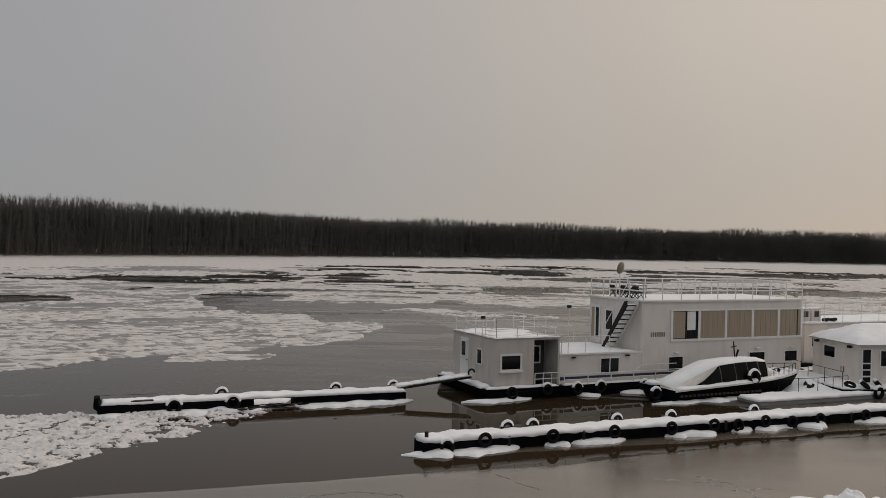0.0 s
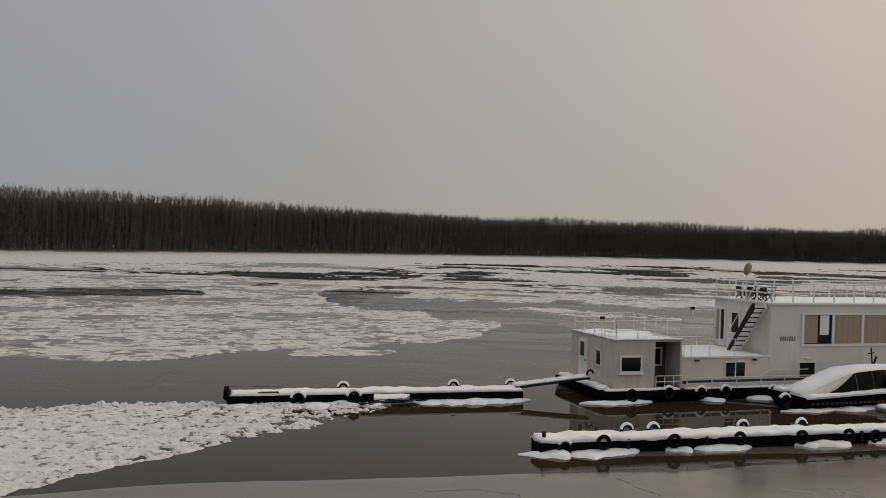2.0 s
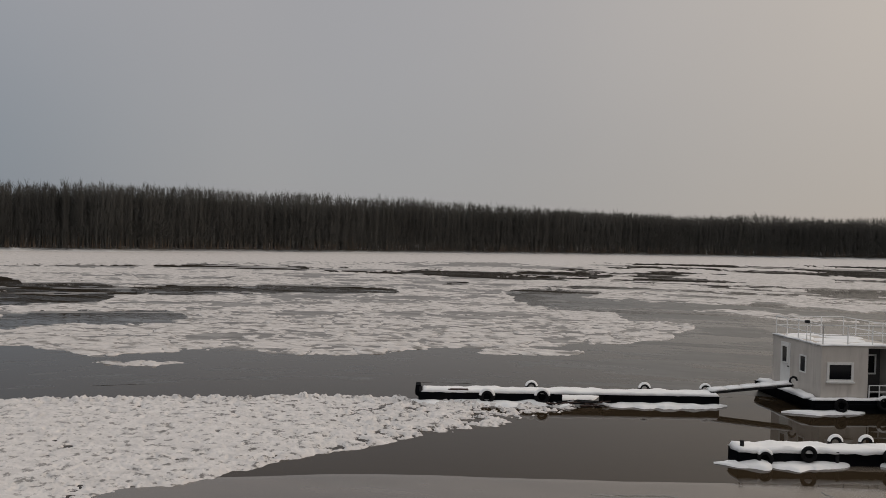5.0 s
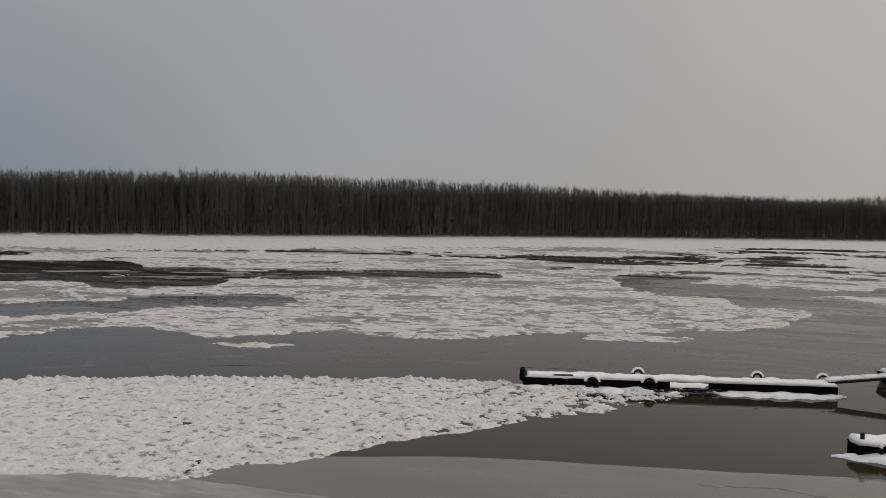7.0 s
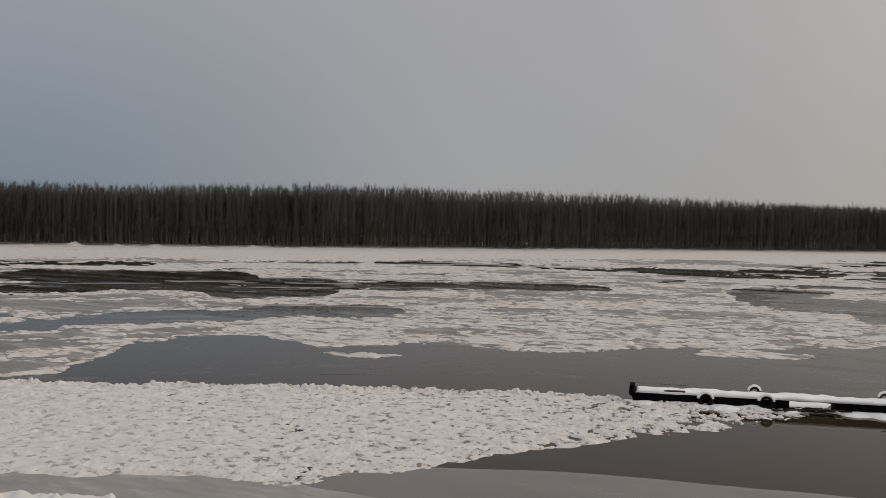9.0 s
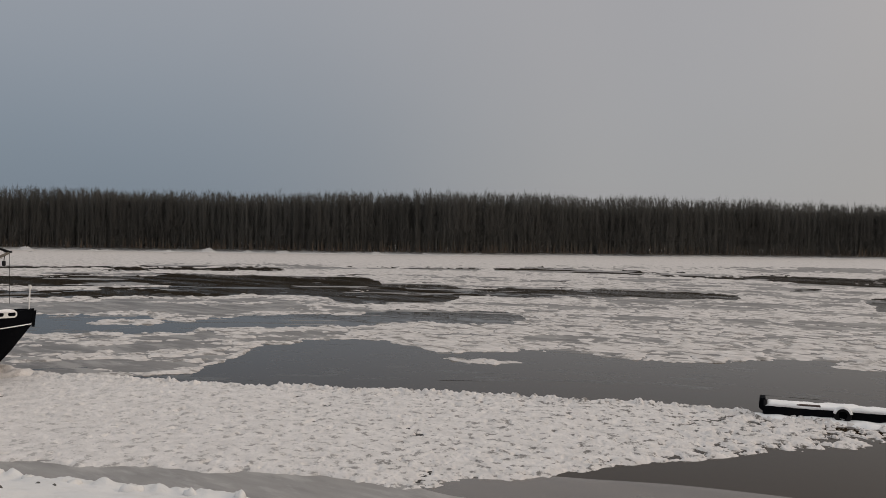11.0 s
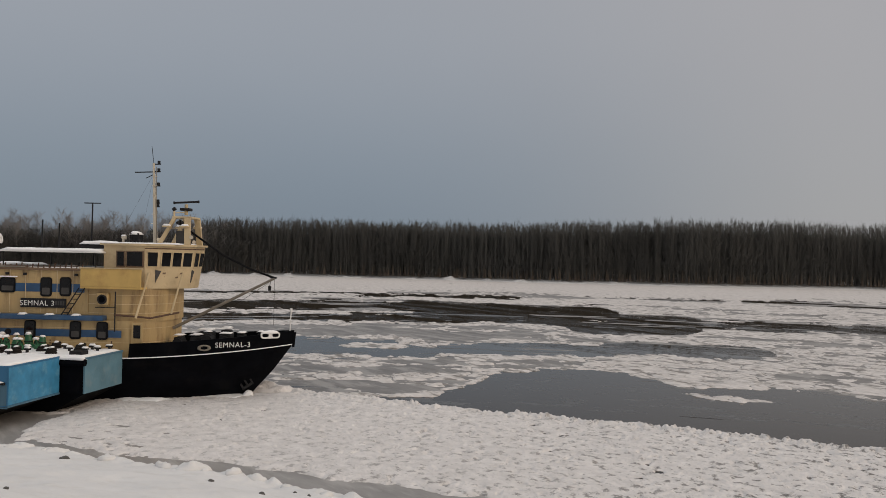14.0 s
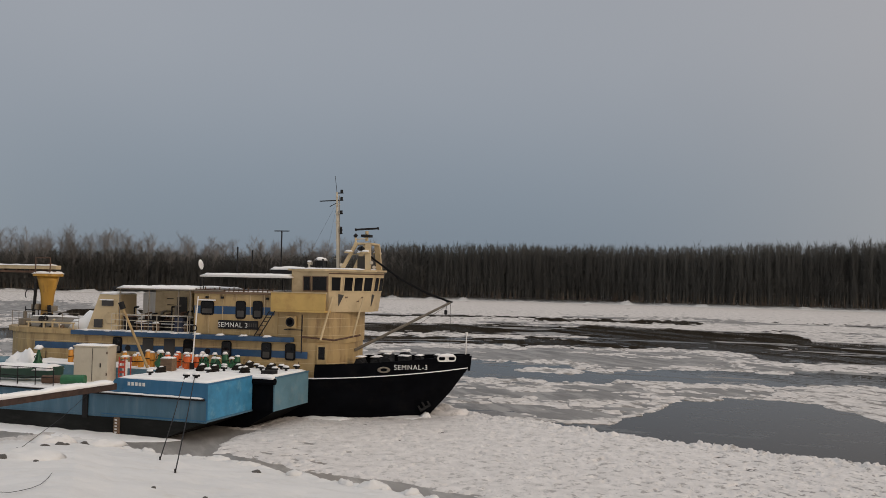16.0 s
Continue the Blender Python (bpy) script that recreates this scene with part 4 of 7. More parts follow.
part("snow_cover", snow_cap(3.5, 20.0, -0.43, -0.02, 0.8, 0.06, 5, 0.3), SNOW, hull, "snow along the side deck", smooth=True)

T = 0.1  # wall thickness
cab = part("cabin_wall", boxes((0, 2.11, 0, T, 0.8, 3.05), bevel=0.012), OLD_WHITE, hb, "white sheet-metal cabin wall")
for row in ((3.44, 3.54, 0, 1.3, 0.8, 3.05), (0, T, T + 0.002, 4.4, 0.8, 3.05), (0, 3.54, 4.402, 4.5, 0.8, 3.05), (2.05, 2.11, T + 0.002, 1.3, 0.8, 3.05), (2.05, 3.54, 1.302, 1.4, 0.8, 3.05), (2.112, 3.438, 0, T, 2.98, 3.05)):
    part("cabin_wall", boxes(row, bevel=0.012), OLD_WHITE, hb)
# dark sheets on walls and ceiling stand in for the porch's shade
part("porch_lining", boxes((2.115, 3.435, 1.285, 1.298, 0.8, 2.97), (2.112, 2.125, 0.11, 1.285, 0.8, 2.97), (2.12, 3.43, 0.1, 1.29, 2.95, 2.975)), DARKIN, cab, "dark sheets for the shade inside the porch")
window(cab, 2.75, 3.15, 1.75, 2.5, 1.285, TRIM, DARKGLASS)
window(cab, 0.35, 1.34, 1.64, 2.27, 0.0, TRIM, DARKGLASS, w=0.1)
part("window_sill", boxes((0.22, 1.47, -0.13, -0.004, 1.48, 1.55), bevel=0.01), TRIM, cab)
for y0, y1, z0, z1, o in ((1.3, 1.75, 1.75, 2.42, 0.0), (2.95, 3.4, 1.95, 2.65, 0.03)):
    fr = part("window", boxes((-0.05 - o, -0.004 - o, y0 - 0.06, y1 + 0.06, z1, z1 + 0.06), (-0.05 - o, -0.004 - o, y0 - 0.06, y1 + 0.06, z0 - 0.06, z0), (-0.05 - o, -0.004 - o, y0 - 0.06, y0, z0, z1), (-0.05 - o, -0.004 - o, y1, y1 + 0.06, z0, z1)), TRIM, cab)
    part("pane", boxes((-0.02 - o, -0.006 - o, y0, y1, z0, z1)), DARKGLASS, fr)
dr = part("door", boxes((-0.03, -0.004, 2.72, 3.62, 0.85, 2.85), bevel=0.008), TRIM, cab, "white side door")
part("door_handle", boxes((-0.07, -0.03, 2.8, 2.9, 1.75, 1.79)), STEEL, dr)
for z in (1.3, 1.65, 2.0, 2.35, 2.7):
    part("seam", boxes((-0.01, -0.003, 0.1, 2.6, z, z + 0.015)), OLD_WHITE, cab)
roof = part("cabin_roof", boxes((-0.04, 3.58, -0.04, 4.54, 3.05, 3.1), bevel=0.015), OLD_WHITE, hb)
for i, (x, y, w, d) in enumerate(((0.75, 0.55, 0.8, 0.5), (2.4, 0.5, 1.0, 0.45), (1.7, 1.7, 1.5, 0.8), (0.6, 3.0, 0.6, 1.2), (2.6, 3.2, 1.0, 1.1), (1.5, 4.1, 1.3, 0.4))):
    part("snow_patch", placed(dome(w, d, 0.07, 400 + i, 5, 20), pose(x, y, 3.11)), SNOW, roof, "thin wind-blown snow on the cabin roof", smooth=True)
part("snow_edge", snow_cap(-0.07, 3.6, -0.08, 0.1, 3.1, 0.05, 8, 0.1, 0.05, 1.0), SNOW, roof, smooth=True)
part("snow_edge", snow_cap(-0.08, 0.1, 0.1, 4.55, 3.1, 0.05, 9, 0.1, 0.05, 1.0), SNOW, roof, smooth=True)
railing(hb, [(0.1, 0.1, 3.1), (3.45, 0.1, 3.1), (3.45, 4.4, 3.1), (0.1, 4.4, 3.1), (0.1, 0.1, 3.1)], 0.85, RAILW, 1.15, (1.0, 0.5), 0.024)
part("lattice", tubes(((1.0, 4.4, 3.5), (2.4, 4.4, 3.5), 0.012), ((1.0, 4.4, 3.75), (2.4, 4.4, 3.75), 0.012), n=5), RAILW, hb)
# door rail before the porch
railing(hb, [(2.12, -0.1, 0.8), (3.5, -0.1, 0.8)], 0.6, RAILW, 0.45, (1.0, 0.55), 0.022)

low = part("lower_house", boxes((3.545, 8.4, 0, 4.5, 0.8, 2.24), bevel=0.015), WHITE, hb, "white lower deckhouse")
window(low, 5.93, 7.0, 1.28, 1.96, 0.0, TRIM, DARKGLASS, w=0.035, bars=1)
part("deck_edge", boxes((3.545, 8.4, -0.06, 0.06, 2.18, 2.27), bevel=0.01), TRIM, low)
part("snow_cover", snow_cap(3.7, 8.3, 0.05, 4.45, 2.24, 0.03, 11, 0.25), SNOW, low, "snow on the middle deck", smooth=True)
for x in (7.5, 4.3):
    part("wall_lamp", boxes((x - 0.1, x + 0.1, -0.16, -0.02, 2.05, 2.12), bevel=0.015), STEEL, low)
railing(hb, [(3.7, 0.1, 2.27), (6.5, 0.1, 2.27)], 0.8, RAILW, 1.4, (1.0,), 0.022)
railing(hb, [(3.7, 4.3, 2.27), (8.3, 4.3, 2.27)], 0.9, RAILW, 1.15, (1.0, 0.5), 0.022)

main = part("main_house", boxes((8.41, 19.45, 0, 4.6, 0.8, 4.72), bevel=0.02), WHITE, hb, "white main house with a window band")
part("roof_slab", boxes((8.33, 19.55, -0.1, 4.7, 4.72, 4.82), bevel=0.02), WHITE, main)
part("snow_cover", snow_cap(8.4, 19.5, -0.06, 4.65, 4.82, 0.03, 14, 0.3), SNOW, main, "snow on the flat roof", smooth=True)
band = part("window_band", boxes((10.2, 19.45, -0.075, -0.004, 4.25, 4.33), (10.2, 19.45, -0.075, -0.004, 2.68, 2.8), *[(x - 0.07, x + 0.07, -0.075, -0.004, 2.8, 4.25) for x in (10.27, 12.08, 13.89, 15.77, 17.66, 19.38)], bevel=0.01), TRIM, main, "white frames of the large windows")
for i, (a, b) in enumerate(((10.34, 12.01), (12.15, 13.82), (13.96, 15.7), (15.84, 17.59), (17.73, 19.31))):
    pane = part("pane", boxes((a, b, -0.03, -0.012, 2.8, 4.25)), DARKGLASS if i == 0 else CURTAIN, band, "tan curtain behind the glass" if i else "dark glass with an open curtain")
    if i == 0:
        part("curtain", boxes((a + 0.02, a + 0.82, -0.04, -0.031, 2.84, 4.22)), CURTAIN, band)
        # pale plate paints the light seen through the window's upper part
        part("blind", boxes((a + 0.95, a + 1.5, -0.04, -0.031, 3.25, 4.22)), TRIM, band, "pale plate for the bright view through the window")
    else:
        for k in range(5):
            x = a + (b - a) * (0.1 + 0.2 * k)
            part("curtain_fold", tubes(((x, -0.034, 2.82), (x + 0.02, -0.034, 4.23), 0.012), n=5), CURTAIN, band)
for x0, x1 in ((19.05, 19.1), (11.2, 11.26)):
    part("frame_edge", boxes((x0, x1, -0.05, -0.031, 2.8, 4.25)), STEEL, band)
for a, b, z0, z1 in ((10.14, 11.05, 1.19, 1.88), (15.6, 16.7, 1.4, 1.95), (18.2, 19.1, 1.4, 1.95)):
    window(main, a, b, z0, z1, 0.0, TRIM, DARKGLASS, w=0.05)
    part("wall_lamp", boxes(((a + b) / 2 - 0.14, (a + b) / 2 + 0.14, -0.2, -0.01, z1 + 0.2, z1 + 0.27), bevel=0.02), TRIM, main)
bars_text(main, 8.95, 9.9, 2.95, 3.18, 0.0, 7, GUNMETAL)
part("stripe", boxes((3.55, 13.5, -0.012, -0.003, 0.98, 1.14)), NAVY, main, "navy stripe along the wall")
# the end wall over the middle deck: door, window and stair
fr = part("end_door", boxes((8.36, 8.406, 3.55, 4.45, 2.3, 4.35), bevel=0.008), TRIM, main, "white glazed door")
part("pane", boxes((8.34, 8.358, 3.68, 3.92, 2.6, 4.2)), DARKGLASS, fr)
part("pane", boxes((8.34, 8.358, 4.08, 4.32, 2.6, 4.2)), CURTAIN, fr)
fr = part("window", boxes((8.36, 8.406, 2.35, 3.1, 3.0, 4.2)), TRIM, main)
part("pane", boxes((8.345, 8.358, 2.45, 3.0, 3.1, 4.1)), DARKGLASS, fr)
st = part("stair", prism([(2.25, 2.25), (2.05, 2.25), (0.15, 4.5), (0.15, 4.78), (0.33, 4.78)], 7.55, 7.6), STEEL, hb, "dark open stair to the roof")
bmx = prism([(2.25, 2.25), (2.05, 2.25), (0.15, 4.5), (0.15, 4.78), (0.33, 4.78)], 8.25, 8.3)
part("stringer", bmx, TRIM, st)
for o in (st, st.children[0]):
    o.data.transform(Matrix(((0, 1, 0, 0), (1, 0, 0, 0), (0, 0, 1, 0), (0, 0, 0, 1))))
    o.data.flip_normals()
for i in range(9):
    y, z = 2.02 - 0.205 * i, 2.5 + 0.252 * i
    part("step", boxes((7.6, 8.25, y - 0.12, y + 0.12, z, z + 0.05), bevel=0.006), STEEL, st)
    part("step_snow", boxes((7.62, 8.23, y - 0.1, y + 0.1, z + 0.052, z + 0.085), bevel=0.01), SNOW, st)
part("handrail", tubes(((7.56, 2.15, 3.2), (7.56, 0.2, 5.6), 0.022), ((7.56, 2.15, 2.4), (7.56, 2.15, 3.2), 0.022), n=6), RAILW, st)
# roof rails, mast and dish
railing(hb, [(8.45, 0.0, 4.84), (19.45, 0.0, 4.84), (19.45, 4.55, 4.84), (8.45, 4.55, 4.84), (8.45, 0.0, 4.84)], 0.9, RAILW, 1.2, (1.0, 0.5), 0.034)


def garden_chair(m):
    """A folding metal garden chair: seat, back, two side frames."""
    c = thing("garden_chair", m, "dark folding garden chair on the houseboat roof", "chair", "garden chairs on the roof")
    part("seat", boxes((-0.2, 0.2, -0.2, 0.2, 0.3, 0.34), bevel=0.01), STEEL, c)
    part("backrest", boxes((-0.2, 0.2, 0.17, 0.2, 0.42, 0.62), bevel=0.01), STEEL, c)
    for x in (-0.19, 0.19):
        part("leg", tubes(((x, -0.2, 0), (x, 0.2, 0.62), 0.022), n=6), STEEL, c)
        part("leg", tubes(((x, 0.2, 0), (x, -0.18, 0.32), 0.022), n=6), STEEL, c)
    return c


for i in range(5):
    garden_chair(HB @ pose(8.85, 0.95 + 0.5 * i, 4.85, 0, 0, 90 + 180 * (i % 2)))
tb = thing("garden_table", HB @ pose(9.5, 1.9, 4.85), "dark metal garden table on the houseboat roof", "table")
part("tabletop", boxes((-0.3, 0.3, -0.5, 0.5, 0.62, 0.66), bevel=0.01), STEEL, tb)
part("snow_cover", snow_cap(-0.3, 0.3, -0.5, 0.5, 0.66, 0.05, 9, 0.14), SNOW, tb, smooth=True)
for x, y in ((-0.25, -0.45), (0.25, -0.45), (-0.25, 0.45), (0.25, 0.45)):
    part("leg", tubes(((x, y, 0), (x, y, 0.62), 0.022), n=6), STEEL, tb)
dish = part("satellite_dish", tubes(((8.6, 2.2, 4.82), (8.6, 2.2, 6.35), 0.035), n=8), RAILW, hb, "grey satellite dish on a pole")
bm = bmesh.new()
for i in range(5):
    a = i / 4
    for j in range(16):
        bm.verts.new((0.33 * a * math.cos(j * math.pi / 8), -0.1 * (1 - a * a), 0.33 * a * math.sin(j * math.pi / 8)))
bm.verts.ensure_lookup_table()
for i in range(4):
    for j in range(16):
        q = [bm.verts[i * 16 + j], bm.verts[i * 16 + (j + 1) % 16], bm.verts[i * 16 + 16 + (j + 1) % 16], bm.verts[i * 16 + 16 + j]]
        bm.faces.new(q)
bmesh.ops.remove_doubles(bm, verts=bm.verts[:], dist=0.0005)
bmesh.ops.solidify(bm, geom=bm.faces[:], thickness=0.015)
bmesh.ops.transform(bm, matrix=pose(8.6, 2.15, 6.4, 12, 0, 20), verts=bm.verts[:])
part("reflector", bm, GUNMETAL, dish, smooth=True)
# floodlights on posts, deck rail
for x, y, z0, z1 in ((-0.05, 1.2, 3.1, 3.95), (4.15, 0.2, 2.26, 4.5)):
    pl = part("lamp_post", tubes(((x, y, z0), (x, y, z1), 0.02), n=6), RAILW, hb)
    part("floodlight", boxes((x - 0.1, x + 0.1, y - 0.08, y + 0.05, z1 - 0.02, z1 + 0.11), bevel=0.025), STEEL, pl, "small dark floodlight")
railing(hb, [(3.6, -0.36, 0.8), (14.5, -0.36, 0.8)], 0.52, RAILW, 1.35, (1.0, 0.5), 0.025)
part("handrail", tubes(((7.6, -0.36, 1.3), (8.2, -0.36, 1.62), 0.02), ((8.2, -0.36, 1.62), (10.4, -0.36, 1.62), 0.02), n=6), RAILW, hb)
for x, z, s in ((0.6, 0.62, None), (2.49, 0.7, "cap"), (4.2, 0.66, "ring"), (5.54, 0.68, "ring"), (8.19, 0.62, "cap"), (11.3, 0.7, "ring")):
    tyre(HB @ up(x, -0.62, z, -4), s, 0.3, "car tyre fender hung on the houseboat hull")
for i, (x0, x1, y0) in enumerate(((-2.0, 1.9, -1.15), (4.4, 5.9, -1.3), (7.0, 9.0, -1.15), (9.4, 11.5, -1.0))):
    ice_shelf(HBW, x0, x1, y0, -0.4, 40 + i, 0.16)

# ---- speedboat ----
def loft(sections, close_ends=True):
    bm = bmesh.new()
    rings = [[bm.verts.new(p) for p in s] for s in sections]
    k = len(rings[0])
    for a, b in zip(rings, rings[1:]):
        for j in range(k - 1):
            bm.faces.new((a[j], a[j + 1], b[j + 1], b[j]))
    if close_ends:
        for r in (rings[0], rings[-1]):
            try:
                bm.faces.new(r)
            except ValueError:
                pass
    return bm


SB = pose(11.3, 41.82, 0, 0, 0, 26) @ pose(0, 1.2, 0)
sb = thing("speedboat", SB, "small dark cabin speedboat moored under a coat of snow", "boat")


def sb_half(x):
    return 1.18 * max(0.0, 1 - max(0, (x - 4.6) / 4.95) ** 2.3)


def sb_sheer(x):
    return 0.64 + 0.035 * x + 0.0008 * x * x


secs = []
for i in range(15):
    x = 9.5 * i / 14
    h, s = max(0.02, sb_half(x)), sb_sheer(x)
    b = h * (0.86 - 0.03 * i)
    xb = x - 0.9 * (i / 14) ** 3
    secs.append([(x, -h, s), (x - 0.1 * i / 14, -h * 0.97, s - 0.18), (xb, -b, 0.06), (xb - 0.1, 0, -0.25), (xb, b, 0.06), (x - 0.1 * i / 14, h * 0.97, s - 0.18), (x, h, s)])
hullp = part("hull", loft(secs), BLACK, sb, "dark hull", smooth=False)
part("deck", loft([[(x, -h * 0.98, s), (x, 0, s + 0.06), (x, h * 0.98, s)] for x, h, s in [(9.4 * i / 14, max(0.02, sb_half(9.4 * i / 14)), sb_sheer(9.4 * i / 14) - 0.02) for i in range(15)]], False), TRIM, sb)
part("snow_cover", loft([[(x, -h, s), (x, -h * 0.85, s + 0.08), (x, 0, s + 0.14), (x, h * 0.85, s + 0.08), (x, h, s)] for x, h, s in [(6.3 + 2.9 * i / 8, max(0.05, sb_half(6.3 + 2.9 * i / 8) * 0.93), sb_sheer(6.3 + 2.9 * i / 8)) for i in range(9)]]), SNOW, sb, "snow on the foredeck", smooth=True)
for sgn in (-1, 1):
    part("snow_cover", loft([[(x, sgn * (h + 0.03), s), (x, sgn * (h - 0.02), s + 0.07 + 0.03 * math.sin(5 * x)), (x, sgn * 0.9, s + 0.12), (x, sgn * 0.88, s)] for x, h, s in [(0.2 + 6.4 * i / 20, sb_half(0.2 + 6.4 * i / 20), sb_sheer(0.2 + 6.4 * i / 20)) for i in range(21)]]), SNOW, sb, "snow on the side deck", smooth=True)
part("strake", loft([[(9.45 * i / 14, -max(0.02, sb_half(9.45 * i / 14)) - 0.03, sb_sheer(9.45 * i / 14) - z) for z in (0.08, 0.02)] + [(9.45 * i / 14, -max(0.02, sb_half(9.45 * i / 14)) + 0.02, sb_sheer(9.45 * i / 14))] for i in range(15)], False), TRIM, sb, "pale rubbing strake")
# cabin: cross sections from the aft tarpaulin to the windscreen
CAB = [(0.1, 0.72, 0.95), (0.9, 0.98, 1.0), (1.8, 1.30, 1.0), (2.5, 1.56, 0.98), (3.1, 1.74, 0.96), (4.4, 1.84, 0.93), (5.6, 1.86, 0.9), (6.35, 1.80, 0.86), (6.75, 1.20, 0.8)]
cs = []
for x, zt, w in CAB:
    s = sb_sheer(x)
    t = max(s + 0.04, zt)
    cs.append([(x, -w, s), (x, -w * 0.92, s + (t - s) * 0.5), (x, -w * 0.74, s + (t - s) * 0.93), (x, 0, t + 0.05), (x, w * 0.74, s + (t - s) * 0.93), (x, w * 0.92, s + (t - s) * 0.5), (x, w, s)])
cabin = part("cabin", loft(cs), WHITE, sb, "white cabin top", smooth=False)
part("snow_cover", loft([[(x, -w * 0.78, t - 0.07 if x > 2.5 else t - 0.28), (x, -w * 0.70, t + 0.02), (x, 0, t + 0.09), (x, w * 0.70, t + 0.02), (x, w * 0.80, t - 0.1)] for x, t, w in ((a, max(sb_sheer(a) + 0.1, b), c) for a, b, c in CAB[:8])]), SNOW, cabin, "snow over the cabin and tarpaulin", smooth=True)


def cab_side(x, f):
    for (x0, z0, w0), (x1, z1, w1) in zip(CAB, CAB[1:]):
        if x0 <= x <= x1:
            u = (x - x0) / (x1 - x0)
            t, w, s = z0 + u * (z1 - z0), w0 + u * (w1 - w0), sb_sheer(x)
            t = max(t, s + 0.04)
            y = w + (w * 0.92 - w) * f / 0.5 if f < 0.5 else w * 0.92 + (w * 0.74 - w * 0.92) * (f - 0.5) / 0.43
            return (x, -y - 0.012, s + (t - s) * f)


def glazing(x0, x1, out):
    """A dark pane that follows the cabin side."""
    bm = bmesh.new()
    n = 8
    strips = []
    for i in range(n + 1):
        x = x0 + (x1 - x0) * i / n
        top = max(0.16, min(0.92, 0.14 + (x - 1.3) * 0.44))
        strips.append([bm.verts.new(Vector(cab_side(x, 0.08 + (top - 0.08) * k / 5)) + Vector((0, -out, 0))) for k in range(6)])
    for p, q in zip(strips, strips[1:]):
        for k in range(5):
            bm.faces.new((p[k], q[k], q[k + 1], p[k + 1]))
    bmesh.ops.solidify(bm, geom=bm.faces[:], thickness=0.012)
    return bm


for x0, x1 in ((1.35, 3.1), (3.18, 4.1), (4.17, 4.95), (5.02, 5.7), (5.78, 6.33)):
    part("window", glazing(x0, x1, 0.035), DARKGLASS, cabin, "dark side window")
part("window_surround", glazing(1.32, 6.36, 0.018), GUNMETAL, cabin)
ring = part("lifebuoy", torus(0.31, 0.1, pose(5.2, -1.08, 1.04, 84), n=22, k=8), RUBBER, sb, "dark ring fender on the cabin side", smooth=True)
part("snow_cap", torus(0.36, 0.09, pose(5.2, -1.09, 1.05, 84, 0, 0) @ pose(0, 0, 0, 0, 0, 15), n=14, k=6, arc=0.42), SNOW, ring, smooth=True)
part("mast", tubes(((5.0, 0.1, 1.95), (4.9, 0.1, 2.75), 0.035), ((4.75, 0.1, 2.45), (5.1, 0.1, 2.5), 0.03), ((5.1, 0.1, 1.95), (5.25, 0.1, 2.3), 0.05), n=7), STEEL, sb, "short dark mast")
eng = part("outboard_engine", boxes((-0.75, -0.2, -0.35, 0.3, 0.35, 0.85), (-0.55, -0.3, -0.12, 0.12, -0.2, 0.4), bevel=0.08), BLACK, sb, "black outboard engine")
part("snow_cap", snow_cap(-0.75, -0.18, -0.36, 0.32, 0.84, 0.14, 5, 0.1), SNOW, eng, smooth=True)
railing(sb, [(6.9, -0.75, 0.93), (8.2, -0.55, 0.99), (9.3, 0, 1.04), (8.2, 0.55, 0.99), (6.9, 0.75, 0.93)], 0.42, STEEL, 0.5, (1.0,), 0.018)
for x, y in ((7.3, -0.3), (7.8, -0.15), (8.4, 0.0), (7.7, 0.3)):
    part("fender", tubes(((x, y, 0.98), (x + 0.1, y, 1.24), 0.09), n=8), RUBBER, sb)
for x, y, w, h in ((6.9, -0.25, 0.5, 0.22), (7.6, 0.1, 0.6, 0.26), (8.3, -0.1, 0.4, 0.18), (7.1, 0.35, 0.5, 0.3)):
    part("snow_lump", snow_cap(x, x + w, y - 0.3, y + 0.3, sb_sheer(x) + 0.1, h, int(x * 10), 0.1), SNOW, sb, "snow heaped on the foredeck", smooth=True)
# dark bars added for the faint name marks on the hull
for i in range(20):
    x = 0.3 + 0.27 * i
    part("hull_fender", boxes((x, x + 0.16, -sb_half(x) - 0.05, -sb_half(x) + 0.05, 0.3, 0.4), bevel=0.02), TARRED, hullp)
ice_shelf(pose(11.3, 41.82, 0, 0, 0, 26), -1.2, 8.0, -0.6, 0.3, 50, 0.14)
tyre(pose(11.3, 41.82, 0, 0, 0, 26) @ up(-0.95, 0.3, 0.5), "cap", 0.33, "dark tyre fender by the speedboat's stern")

# ---- finger pier and hut ----
FP = pose(14.24, 41.28, 0, 0, 0, 23)
fp = thing("finger_pier", FP, "low floating pier under smooth snow", "pontoon")
part("float", prism([(1.1, 0.1), (1.4, -0.2), (13.6, -0.2), (13.6, 0.22), (1.1, 0.22)], 0.0, 1.5, 0.03), GREYP, fp)
part("snow_cover", snow_cap(1.08, 13.6, -0.05, 1.55, 0.22, 0.13, 33, 0.16), SNOW, fp, smooth=True)
railing(fp, [(3.6, 1.3, 0.28), (5.9, 1.0, 0.28), (8.2, 1.2, 0.28)], 0.75, STEEL, 1.3, (1.0,), 0.018)
for x, z in ((8.9, 0.32), (10.4, 0.35)):
    tyre(FP @ up(x, -0.12, z), "cap", 0.34, "car tyre fender on the floating pier")

